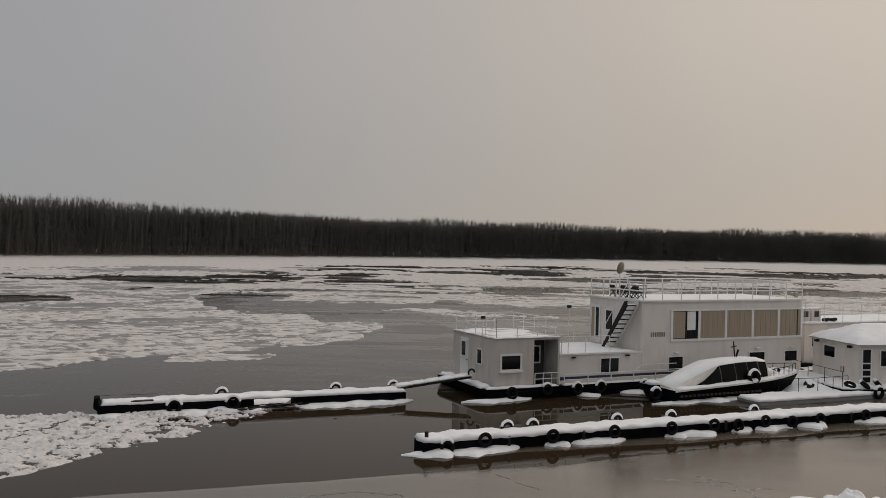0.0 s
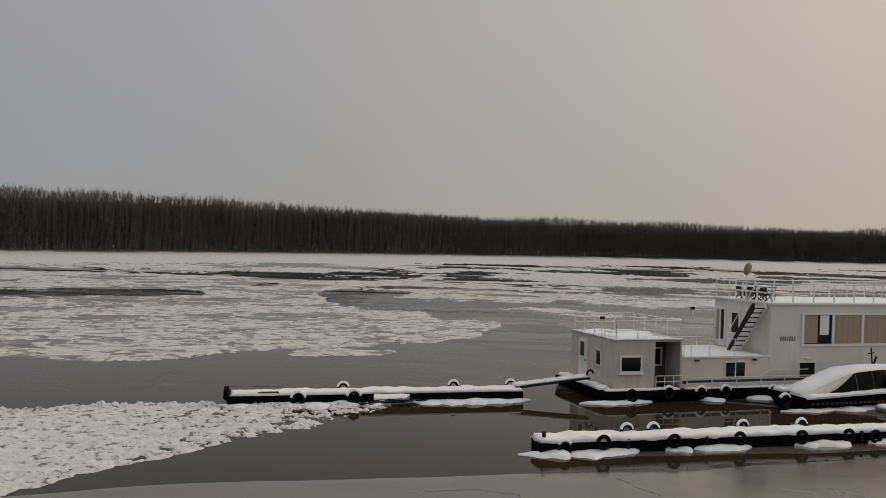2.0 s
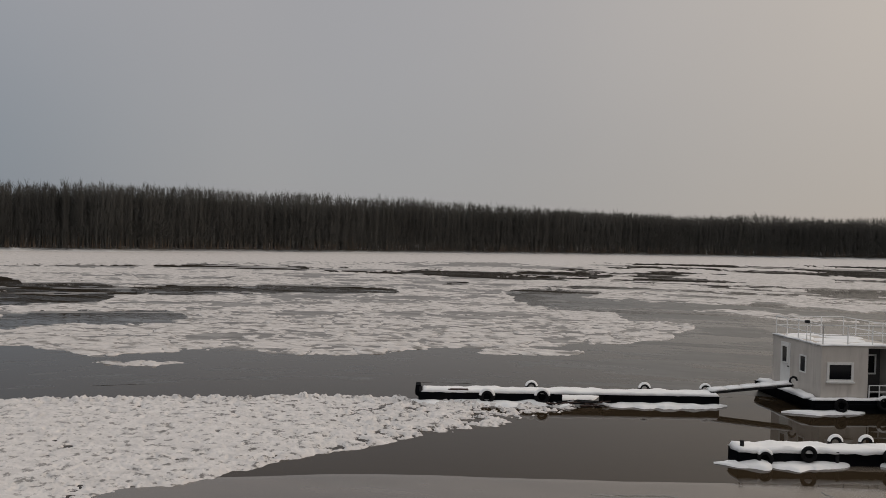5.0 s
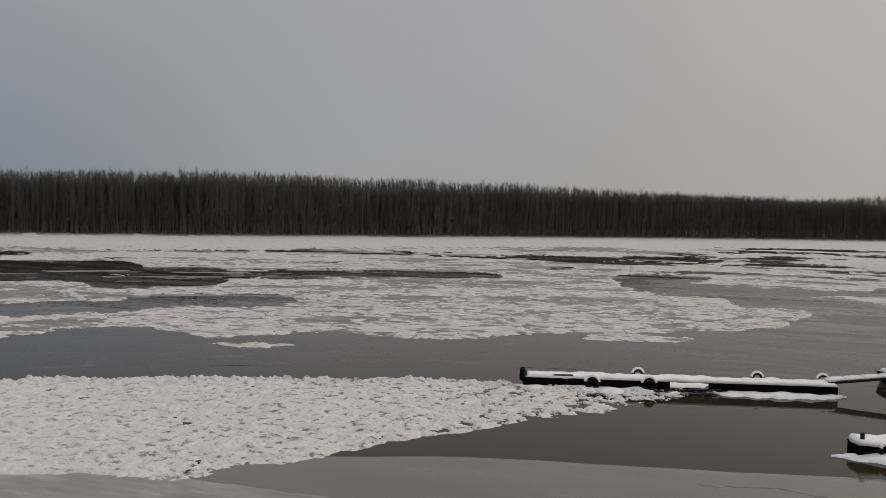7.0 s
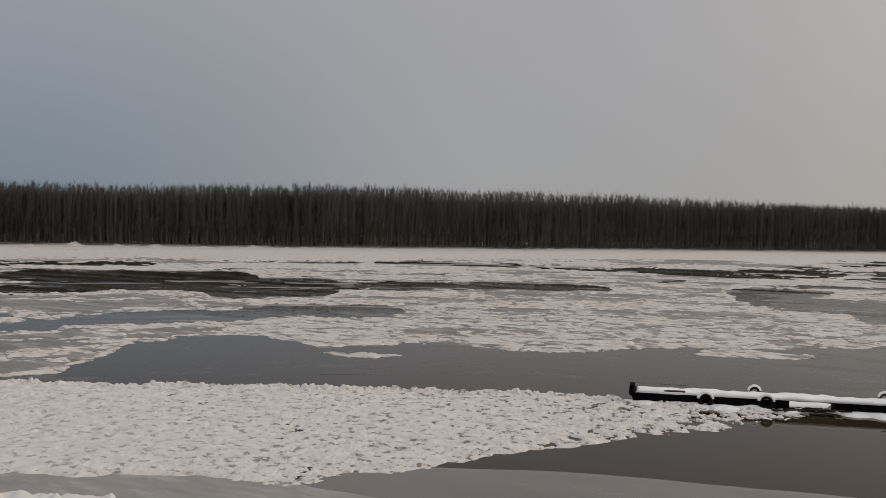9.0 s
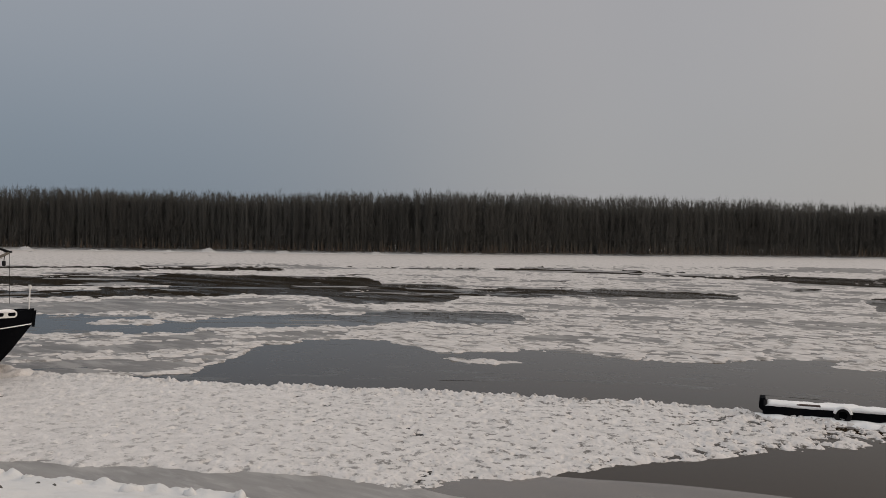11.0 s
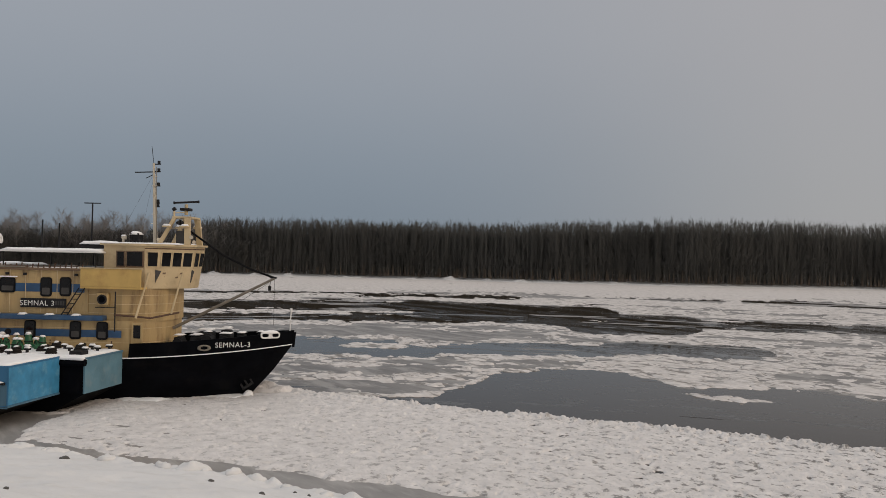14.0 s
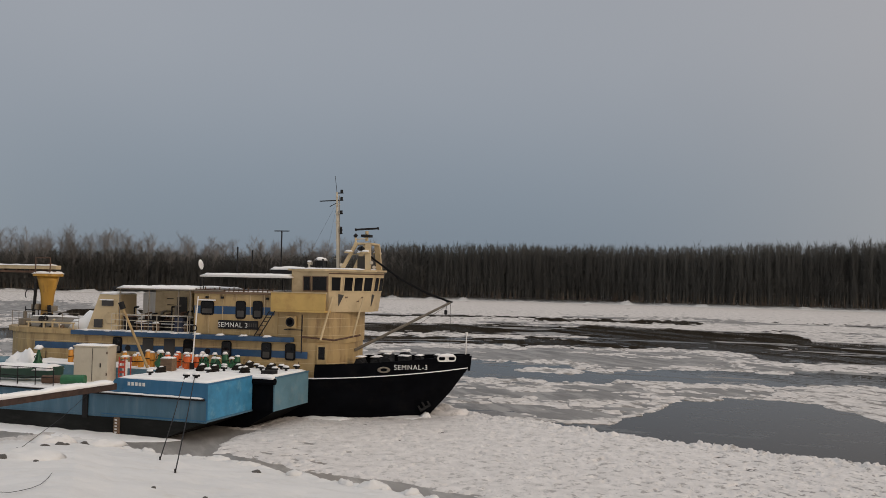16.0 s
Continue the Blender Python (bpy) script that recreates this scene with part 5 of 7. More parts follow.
HUT = pose(22.06, 45.93, 0, 0, 0, 8)
hut = thing("pontoon_hut", HUT, "white metal hut with a snowy hipped roof on a pontoon", "hut")
part("float", prism([(-1.6, 0.05), (-1.3, -0.2), (7.5, -0.2), (7.5, 0.45), (-1.6, 0.45)], -1.0, 8.3, 0.03), BLACK, hut)
for y in (0.6, 3.7):
    part("eave_lamp", boxes((-0.3, -0.1, y - 0.1, y + 0.1, 2.38, 2.52), bevel=0.02), STEEL, hut)
part("snow_cover", snow_cap(-1.6, 7.5, -1.0, 8.2, 0.45, 0.1, 35, 0.25), SNOW, hut, "snow on the hut pontoon", smooth=True)
hw = part("wall", boxes((0, 5.2, 0, 0.1, 0.45, 2.62), bevel=0.015), WHITE, hut, "white panelled wall")
for row in ((0, 0.1, 0.102, 4.3, 0.45, 2.62), (5.1, 5.2, 0.102, 4.3, 0.45, 2.62), (0, 5.2, 4.302, 4.4, 0.45, 2.62)):
    part("wall", boxes(row, bevel=0.015), WHITE, hut)
bm = bmesh.new()
vs = [bm.verts.new(p) for p in ((-0.16, -0.18, 2.62), (5.4, -0.18, 2.62), (5.4, 4.6, 2.62), (-0.16, 4.6, 2.62), (1.5, 2.2, 3.45), (4.0, 2.2, 3.45), (-0.16, -0.18, 2.54), (5.4, -0.18, 2.54), (5.4, 4.6, 2.54), (-0.16, 4.6, 2.54))]
for f in ((0, 1, 5, 4), (1, 2, 5), (2, 3, 4, 5), (3, 0, 4), (9, 8, 7, 6), (0, 6, 7, 1), (1, 7, 8, 2), (2, 8, 9, 3), (3, 9, 6, 0)):
    bm.faces.new([vs[i] for i in f])
rf = part("roof", bm, OLD_WHITE, hut)
bm = bmesh.new()
# the snow follows the roof's four slopes, softly uneven
rows = 22
grid = []
for iy in range(rows + 1):
    line = []
    for ix in range(rows + 1):
        x, y = -0.24 + 5.72 * ix / rows, -0.26 + 4.94 * iy / rows
        fall = min((x + 0.24) / 1.74, (5.48 - x) / 1.48, (y + 0.26) / 2.46, (4.68 - y) / 2.48, 1.0)
        edge_ = min(1.0, min(ix, rows - ix, iy, rows - iy) / 1.5)
        z = 2.64 + 0.83 * fall + edge_ * (0.12 + 0.05 * noise.noise((x * 1.1, y * 1.1, 3))) + 0.02 * noise.noise((x * 3, y * 3, 8))
        line.append(bm.verts.new((x + 0.04 * noise.noise((y * 2, 0, ix)), y + 0.04 * noise.noise((x * 2, 4, iy)), z)))
    grid.append(line)
for iy in range(rows):
    for ix in range(rows):
        bm.faces.new((grid[iy][ix], grid[iy][ix + 1], grid[iy + 1][ix + 1], grid[iy + 1][ix]))
part("snow_cover", bm, SNOW, rf, "thick snow on the roof", smooth=True)
fr = part("window", boxes((-0.05, -0.004, 2.1, 3.3, 2.25, 2.31), (-0.05, -0.004, 2.1, 3.3, 1.6, 1.66), (-0.05, -0.004, 2.1, 2.18, 1.66, 2.25), (-0.05, -0.004, 3.22, 3.3, 1.66, 2.25)), TRIM, hw)
part("pane", boxes((-0.02, -0.006, 2.18, 3.22, 1.66, 2.25)), DARKGLASS, fr)
d = part("door", boxes((0.08, 0.7, -0.05, -0.004, 0.55, 2.45), bevel=0.01), TRIM, hw, "white door with dark panes")
for z in (0.65, 1.0, 1.34, 1.68):
    part("pane", boxes((0.17, 0.6, -0.062, -0.052, z, z + (0.27 if z < 1.6 else 0.68))), DARKGLASS, d)
window(hw, 1.2, 2.3, 1.5, 2.3, 0.0, TRIM, DARKGLASS)
railing(hut, [(-1.4, -0.7, 0.5), (-1.4, 2.5, 0.5), (-1.4, 4.6, 0.5)], 0.8, STEEL, 1.6, (1.0,), 0.018)
for y in (1.3, 1.55):
    part("pipe", tubes(((-0.05, y, 1.0), (-0.05, y, 1.3), 0.02), n=6), STEEL, hw)
for i, (x, y) in enumerate(((-0.9, -0.6), (-0.2, -0.8), (0.6, -0.7), (1.5, -0.75))):
    tyre(HUT @ pose(x, y, 0.62 + 0.02 * i, 25 + 12 * i, 10 * i, 30 * i), "cap", 0.3, "black tyre lying on the hut pontoon")

# another houseboat beyond the hut
sn = part("snow_drift", placed(dome(2.1, 3.4, 0.62, 19, 9, 30), FP @ pose(7.6, 3.6, 0.0, 0, 0, -14)), SNOW, smooth=True)
tagged(sn, "deep snow drift between the pier and the hut", "snow drift")
for i, (x, y) in enumerate(((6.6, 2.2), (7.0, 2.9), (7.5, 2.3), (8.0, 3.4))):
    rb_ = thing("debris", FP @ pose(x, y, 0.36, 10 * i, 20, 50 * i), "dark scrap poking out of the snow", "debris", "scrap by the pier")
    part("scrap", boxes((-0.14, 0.14, -0.09, 0.09, -0.1, 0.1), (0.1, 0.26, -0.03, 0.03, 0.0, 0.22), bevel=0.03), STEEL, rb_)
HB2 = pose(27.5, 55.5, 0, 0, 0, 25)
h2 = thing("houseboat", HB2, "low white houseboat behind the hut, with railed roof", "houseboat")
part("hull", prism([(-7, 0.05), (-6.5, -0.2), (14, -0.2), (14, 0.7), (-7, 0.7)], -0.5, 5, 0.03), BLACK, h2)
w2 = part("house", boxes((-6, 13.5, 0, 4.5, 0.7, 3.1), bevel=0.02), WHITE, h2)
part("snow_cover", snow_cap(-6.1, 13.6, -0.1, 4.6, 3.1, 0.08, 37, 0.4), SNOW, w2, smooth=True)
for x in (-5.4, -4.0, 0.4, 1.5, 4.0, 6.5, 9.0):
    window(w2, x, x + 0.7, 1.7, 2.4, 0.0, TRIM, DARKGLASS)
railing(h2, [(-6, 0, 3.12), (13.4, 0, 3.12), (13.4, 4.4, 3.12), (-6, 4.4, 3.12), (-6, 0, 3.12)], 1.25, RAILW, 1.6, (1.0, 0.6), 0.022)
for x in (-5.75, -4.85):
    bx = part("roof_locker", boxes((x, x + 0.75, 0.5, 1.0, 3.16, 3.95), bevel=0.03), WHITE, h2)
    part("hatch", boxes((x + 0.2, x + 0.56, 0.47, 0.497, 3.45, 3.85)), DARKIN, bx)
    part("snow_cap", snow_cap(x - 0.02, x + 0.77, 0.48, 1.02, 3.95, 0.07, 60, 0.15), SNOW, bx, smooth=True)
for x, y in ((-3.9, 0.3), (-3.2, 0.35)):
    part("vent_hood", tubes(((x, y, 3.1), (x, y, 3.25), 0.1), ((x - 0.25, y, 3.28), (x + 0.25, y, 3.3), 0.1), n=8), STEEL, h2)
# ---- buoy tender ----
SHIP = pose(-44.11, 16.28, 0, 0, 0, 55.2)
ship = thing("buoy_tender", SHIP, "ochre and black river buoy tender with blue stripes, frozen in", "ship")


def sh_half(x):
    """Half beam at deck level."""
    if x > -7:
        return 3.2 * max(0.0, 1 - ((x + 7) / 9.4) ** 2.2) ** 0.8
    return 3.2 if x > -21 else 3.2 * (1 - 0.72 * ((-21 - x) / 4.6) ** 2)


def sh_wl(x):
    if x > -8:
        return 3.05 * max(0.0, 1 - ((x + 8) / 8.15) ** 1.9)
    return 3.05 if x > -20 else 3.05 * (1 - 0.75 * ((-20 - x) / 5.2) ** 2)


def knuckle(x):
    return 2.02 + 0.004 * max(0, x + 10) ** 2.05


def bulwark(x):
    return knuckle(x) + (0.72 if x > -5.6 else 0.05)


secs, bul = [], []
N = 30
for i in range(N + 1):
    f = i / N
    xk = -25.6 + f * 27.9                  # at the knuckle
    xw = -24.6 + f * 24.7                  # at the waterline
    k, w = max(0.03, sh_half(xk)), max(0.03, sh_wl(xw))
    zk = knuckle(xk)
    m = 0.55
    mid = ((xk * m + xw * (1 - m)), k * m + w * (1 - m), zk * 0.5)
    row = [(xk, -k, zk), (mid[0], -mid[1], mid[2]), (xw, -w, 0.0), (xw - 0.2 * f, -w * 0.8, -0.8)]
    secs.append(row + [(x, -y, z) for x, y, z in row[::-1]])
    if xk > -6.0:
        b = max(0.03, sh_half(xk - 0.02) + 0.02)
        zt = knuckle(xk) + 0.74
        bul.append([(xk + 0.06, -b, zt), (xk, -k - 0.012, zk + 0.02), (xk - 0.05, -k + 0.07, zk + 0.02), (xk + 0.0, -b + 0.07, zt)])
hull = part("hull", loft(secs), BLACK, ship, "black hull with a white sheer line", smooth=True)
part("deck", loft([[(r[0][0], r[0][1] + 0.02, r[0][2] - 0.03), (r[0][0], 0, r[0][2] + 0.05), (r[0][0], -r[0][1] - 0.02, r[0][2] - 0.03)] for r in secs], False), SNOW, hull, "snowy main deck")
for sgn, nm in ((1, "starboard"), (-1, "port")):
    bm = loft([[(x, y * sgn, z) for x, y, z in r] + [(r[0][0], r[0][1] * sgn, r[0][2])] for r in bul])
    bw = part("bulwark", bm, BLACK, hull, smooth=False)
    line = loft([[(r[0][0], (r[0][1] - 0.05) * sgn, r[0][2] - 0.0), (r[0][0], (r[0][1] - 0.06) * sgn, r[0][2] + 0.035), (r[0][0], (r[0][1] + 0.05) * sgn, r[0][2] + 0.06), (r[0][0], (r[0][1] - 0.05) * sgn, r[0][2] - 0.0)] for r in secs[4:]], False)
    part("sheer_line", line, SNOW, hull, "white snow along the rubbing strake", smooth=True)
# stem bar closes the bulwarks
part("stem", loft([[(2.3, -0.09, 2.57), (2.42, 0, 2.57), (2.3, 0.09, 2.57)], [(2.38, -0.1, 3.35), (2.5, 0, 3.37), (2.38, 0.1, 3.35)]]), BLACK, hull)
stempole = part("jackstaff", tubes(((2.15, 0, 3.1), (2.2, 0, 4.45), 0.035), n=8), RAILW, ship, "white jackstaff at the bow")
part("lamp", tubes(((2.2, 0, 4.42), (2.2, 0, 4.6), 0.07), n=8), RAILW, stempole)
def rounded(x0, x1, z0, z1, r):
    """A rectangle's outline with round corners."""
    pts = []
    for cx, cz, a0 in ((x1 - r, z1 - r, 0), (x0 + r, z1 - r, 90), (x0 + r, z0 + r, 180), (x1 - r, z0 + r, 270)):
        pts += [(cx + r * math.cos(radians(a0 + 22.5 * k)), cz + r * math.sin(radians(a0 + 22.5 * k))) for k in range(5)]
    return pts


# fairlead and hawse pipe, anchor
def on_bow(x, dz):
    """A pose on the starboard bow plating at x, dz over the knuckle, facing outward."""
    e = 0.05
    a, b = Vector((x - e, -sh_half(x - e), 0)), Vector((x + e, -sh_half(x + e), 0))
    yaw = math.degrees(math.atan2(b.y - a.y, b.x - a.x))
    return pose(x, -sh_half(x) - 0.045, knuckle(x) + dz, 0, 0, yaw)


fl = part("fairlead", placed(prism(rounded(-0.52, 0.52, -0.17, 0.17, 0.15), -0.06, 0.02), on_bow(1.36, 0.66)), LETTER, ship, "white rounded fairlead")
# the fairlead is solid; black inlays paint the shade of its two holes
for x in (-0.27, 0.27):
    part("opening", placed(prism(rounded(x - 0.17, x + 0.17, -0.09, 0.09, 0.08), -0.07, -0.063), on_bow(1.36, 0.66)), BLACK, fl)
part("snow_cap", placed(dome(0.5, 0.12, 0.09, 15, 4, 14), on_bow(1.36, 0.66) @ pose(0, 0, 0.17)), SNOW, fl, smooth=True)
part("fairlead", placed(torus(0.15, 0.05, pose(0, 0, 0, 90) @ Matrix.Diagonal((1.7, 0.8, 1, 1)), n=18, k=6), on_bow(-1.6, 0.34)), GUNMETAL, hull, "snow-rimmed fairlead", smooth=True)
part("anchor", placed(boxes((-0.05, 0.05, -0.05, 0.05, -0.5, 0.3), (-0.3, 0.3, -0.06, 0.04, -0.55, -0.42), (-0.32, -0.22, -0.06, 0.04, -0.55, -0.2), (0.22, 0.32, -0.06, 0.04, -0.55, -0.2), bevel=0.02), pose(-0.05, -0.75, 1.0, 0, -30, 30)), STEEL, hull, "anchor stowed at the stem")
part("bow_ice", placed(dome(0.32, 0.26, 0.34, 7, 5, 14), pose(0.15, -0.45, 0.06)), SNOW, hull, "ice crust at the stem", smooth=True)
m = on_bow(-0.3, 0.25) @ pose(0, -0.02, 0, 90, 0, 0)
letters("SEMNAL-3", 0.36, LETTER, m, hull, "ship_name", 0.008)

# lower deckhouse, flush with the sides, rounded at its front
low_plan = [(-25.2, -0.6), (-24.6, -1.6), (-23.5, -2.5), (-22.6, -2.85), (-21.0, -2.95), (-7.0, -2.95), (-5.3, -2.75), (-4.5, -2.2), (-4.0, -1.2), (-3.9, 0)]
low_plan = low_plan + [(x, -y) for x, y in low_plan[-2::-1]]
lh = part("lower_house", plan_prism(low_plan, 1.98, 3.95), OCHRE, ship, "ochre lower deckhouse")
part("stripe", boxes((-22.0, -5.6, -2.962, -2.952, 3.12, 3.48)), BLUE, lh, "blue stripe")


def port(parent, x0, x1, z0, z1, y, mat=None):
    """A round-cornered ship window in a dark rubber frame; its paler lower half imitates a reflection."""
    parent = parent.parent or parent
    fr = part("window", prism(rounded(x0 - 0.05, x1 + 0.05, z0 - 0.05, z1 + 0.05, 0.14), y - 0.03, y - 0.004), RUBBER, parent)
    part("pane", prism(rounded(x0, x1, z0, z1, 0.1), y - 0.042, y - 0.032), mat or DARKGLASS, fr)
    # paler inlay paints the gleam in the lower half of the pane
    part("curtain", prism(rounded(x0 + 0.05, x1 - 0.05, z0 + 0.05, z0 + 0.45 * (z1 - z0), 0.05), y - 0.046, y - 0.043), DARKIN, fr)
    return fr


for x in (-10.44, -8.15, -6.8, -12.7, -17.0):
    port(lh, x, x + 0.48, 3.05, 3.84, -2.955)
# solid dark panels, coloured like the shade inside open doorways
for x in (-15.2, -13.9):
    d = part("door", boxes((x, x + 0.65, -3.0, -2.956, 2.25, 3.88), bevel=0.02), DARKIN, lh, "dark panel for the shade in an open doorway")
dd = part("door", boxes((-5.15, -4.6, -2.83, -2.76, 2.3, 3.85), bevel=0.02), OCHRE, lh, "ochre door beside the foredeck")
part("pane", boxes((-5.05, -4.7, -2.845, -2.832, 3.1, 3.75)), DARKGLASS, dd)
for z in (2.45, 2.85, 3.55):
    part("weld_seam", plan_prism([(x * 1.0 + (0.01 if x > -5 else -0.01), y * 1.004) for x, y in low_plan], z, z + 0.02), CREAM, lh)
for x in (-21.3, -18.6, -15.9, -11.6, -9.2, -6.1):
    part("rust_run", boxes((x, x + 0.05, -2.958, -2.951, 2.1, 2.95)), RUST, lh, "streak of rust under a scupper")
for x in (-16.1, -11.3):
    part("porthole", tubes(((x, -2.95, 3.3), (x, -2.99, 3.3), 0.16), n=14), STEEL, lh, "round brass porthole")
# promenade deck with its blue edge
pd = part("upper_deck", boxes((-19.5, -6.45, -3.3, 3.3, 3.95, 4.2), bevel=0.05), BLUE, ship, "blue deck edge")
part("snow_cover", snow_cap(-19.45, -12.4, -3.2, 3.2, 4.2, 0.04, 61, 0.35), SNOW, pd, smooth=True)
for i in range(9):
    x = -18.8 + 1.35 * i
    part("snow_lump", snow_cap(x, x + 0.45, -3.3, -3.05, 4.19, 0.08, 70 + i, 0.1), SNOW, pd, smooth=True)
part("aft_deck", plan_prism([(-25.4, -0.7), (-24.8, -1.7), (-23.6, -2.6), (-22.6, -2.95), (-19.4, -3.1), (-19.4, 3.1), (-22.6, 2.95), (-23.6, 2.6), (-24.8, 1.7), (-25.4, 0.7)], 3.95, 4.22), OCHRE, ship)

part("aft_rail_cap", boxes((-22.6, -19.5, -3.02, -2.9, 4.5, 4.58), *[(x, x + 0.06, -3.0, -2.92, 4.22, 4.5) for x in (-22.5, -21.5, -20.5, -19.6)], bevel=0.01), CREAM, ship)
uh = part("upper_house", boxes((-12.3, -7.4, -2.75, 2.75, 4.2, 6.5), bevel=0.03), OCHRE, ship, "ochre upper deckhouse")
part("stripe", boxes((-12.28, -7.6, -2.762, -2.752, 5.3, 5.72)), BLUE, uh, "blue stripe")
for x0, x1, z0, z1 in ((-11.84, -11.15, 5.28, 5.93), (-9.78, -9.29, 5.12, 5.98), (-8.8, -8.32, 5.15, 6.0)):
    port(uh, x0, x1, z0, z1, -2.757)
part("ledge", boxes((-12.0, -11.0, -2.9, -2.76, 6.0, 6.06), bevel=0.01), SNOW, uh)
nb = part("name_board", boxes((-10.8, -8.5, -2.82, -2.765, 4.52, 4.98), bevel=0.012), STEEL, ship, "dark name board with white letters")
letters("SEMNAL 3", 0.36, LETTER, pose(-9.95, -2.83, 4.62, 90, 0, 0), nb, "ship_name", 0.006)
bars_text(nb, -9.05, -8.55, 4.65, 4.85, -2.815, 4, DARKIN)
part("gutter", boxes((-12.3, -7.4, -2.86, -2.76, 6.38, 6.5), bevel=0.015), WOOD, uh)
for i in range(6):
    part("wall_rib", boxes((-12.2 + 0.8 * i, -12.17 + 0.8 * i, -2.772, -2.752, 4.25, 6.4)), CREAM, uh)

for i in range(17):
    x = -12.25 + 0.28 * i
    part("roof_stud", tubes(((x, -2.7, 6.49), (x + 0.02, -2.7, 6.64 + 0.05 * (i % 3)), 0.03), n=6), RUST, uh)
part("roof_chain", tubes(((-12.25, -2.7, 6.6), (-9.9, -2.7, 6.56), 0.02), ((-9.9, -2.7, 6.56), (-7.8, -2.7, 6.62), 0.02), n=5), RUST, uh)
part("snow_cover", snow_cap(-12.2, -7.5, -2.6, 2.6, 6.5, 0.05, 67, 0.3), SNOW, uh, "snow on the upper house roof", smooth=True)
for x in (-11.5, -10.6, -8.0):
    part("wall_lamp", boxes((x - 0.07, x + 0.07, -2.9, -2.76, 6.12, 6.24), bevel=0.02), STEEL, uh)

# tower under the wheelhouse, faceted to the front
tw = [(-7.4, -2.7), (-5.7, -2.75), (-4.7, -2.3), (-3.95, -1.3), (-3.8, 0)]
tw = tw + [(x, -y) for x, y in tw[-2::-1]]
tower = part("tower", plan_prism(tw, 3.9, 5.55), OCHRE, ship, "rounded ochre tower")
for z in (4.3, 4.75, 5.2):
    part("weld_seam", plan_prism([(x * 1.0 + (0.012 if x > -5 else 0), y * 1.006) for x, y in tw], z, z + 0.025), CREAM, tower)
part("pipe", tubes(((-6.0, -2.95, 4.25), (-4.3, -2.5, 4.1), 0.05), ((-4.3, -2.5, 4.1), (-3.2, -1.6, 4.35), 0.05), n=7), RUST, tower)
fan = part("fan_unit", boxes((-6.9, -6.3, -3.0, -2.76, 4.7, 5.3), bevel=0.03), OCHRE, tower, "boxed fan unit")
part("fan_ring", torus(0.2, 0.05, pose(-6.6, -3.01, 5.0, 90), n=16, k=6), STEEL, fan, smooth=True)
part("fan_core", tubes(((-6.6, -3.0, 5.0), (-6.6, -3.03, 5.0), 0.18), n=14), BLACK, fan)
part("bracket", tubes(((-6.95, -2.95, 4.6), (-5.9, -2.95, 4.6), 0.025), ((-5.95, -2.95, 3.4), (-5.95, -2.95, 5.4), 0.035), n=6), STEEL, tower)
# bridge wing balcony
wing = part("bridge_wing", boxes((-7.7, -4.65, -3.05, -2.2, 5.52, 5.62), (-7.7, -4.65, -3.05, -2.98, 5.62, 6.52), (-7.7, -7.62, -2.98, -2.2, 5.62, 6.52), bevel=0.02), YELLOW, ship, "yellow bridge wing balcony")
part("rail_cap", boxes((-7.75, -4.6, -3.1, -2.93, 6.52, 6.57), bevel=0.01), CREAM, wing)
part("bridge_wing", boxes((-7.7, -4.65, 2.2, 3.05, 5.52, 5.62), (-7.7, -4.65, 2.98, 3.05, 5.62, 6.52), bevel=0.02), YELLOW, ship, "yellow bridge wing balcony")
# wheelhouse: sides lean out towards the top
def wh_ring(z):
    """The wheelhouse's outline at a height: side, corner facet, raked bow facet and a flat front, mirrored."""
    k = (z - 5.55) / 2.15
    g = 0.08 * k
    a = [(-6.9, -2.15 - g), (-4.75, -2.3 - g), (-4.25 + 0.16 * k, -1.9 - g), (-3.0 + 0.30 * k, -0.75 - g)]
    return a + [(x, -y) for x, y in a[::-1]]


wh = part("wheelhouse", plan_prism(wh_ring(5.55), 5.55, 7.7, wh_ring(7.7)), CREAM, ship, "cream wheelhouse with raked windows")
part("roof", plan_prism([(x * 1.0 + (0.12 if x > -4.5 else -0.15), y * 1.06) for x, y in wh_ring(7.7)], 7.7, 7.8), CREAM, wh)
part("snow_cover", snow_cap(-6.9, -3.15, -1.7, 1.7, 7.8, 0.07, 63, 0.25), SNOW, wh, smooth=True)
part("snow_cover", snow_cap(-6.95, -4.5, -2.45, -1.72, 7.8, 0.05, 64, 0.2), SNOW, wh, smooth=True)


def wall_pane(parent, i, f0, f1, z0, z1, mat, name="window", out=0.03, label=""):
    """A pane on facet i of the wheelhouse between the fractions f0 and f1 of its width."""
    bm = bmesh.new()
    q = []
    for z, fs in ((z0, (f0, f1)), (z1, (f1, f0))):
        r = wh_ring(z)
        a, b = Vector((*r[i], z)), Vector((*r[i + 1], z))
        n = Vector(((b - a).y, -(b - a).x, 0)).normalized()
        for f_ in fs:
            q.append((a.lerp(b, f_), n))
    vs = [bm.verts.new(p + n * out) for p, n in q] + [bm.verts.new(p + n * 0.004) for p, n in q]
    for f_ in ((0, 1, 2, 3), (7, 6, 5, 4), (0, 4, 5, 1), (1, 5, 6, 2), (2, 6, 7, 3), (3, 7, 4, 0)):
        bm.faces.new([vs[k] for k in f_])
    return part(name, bm, mat, parent, label)


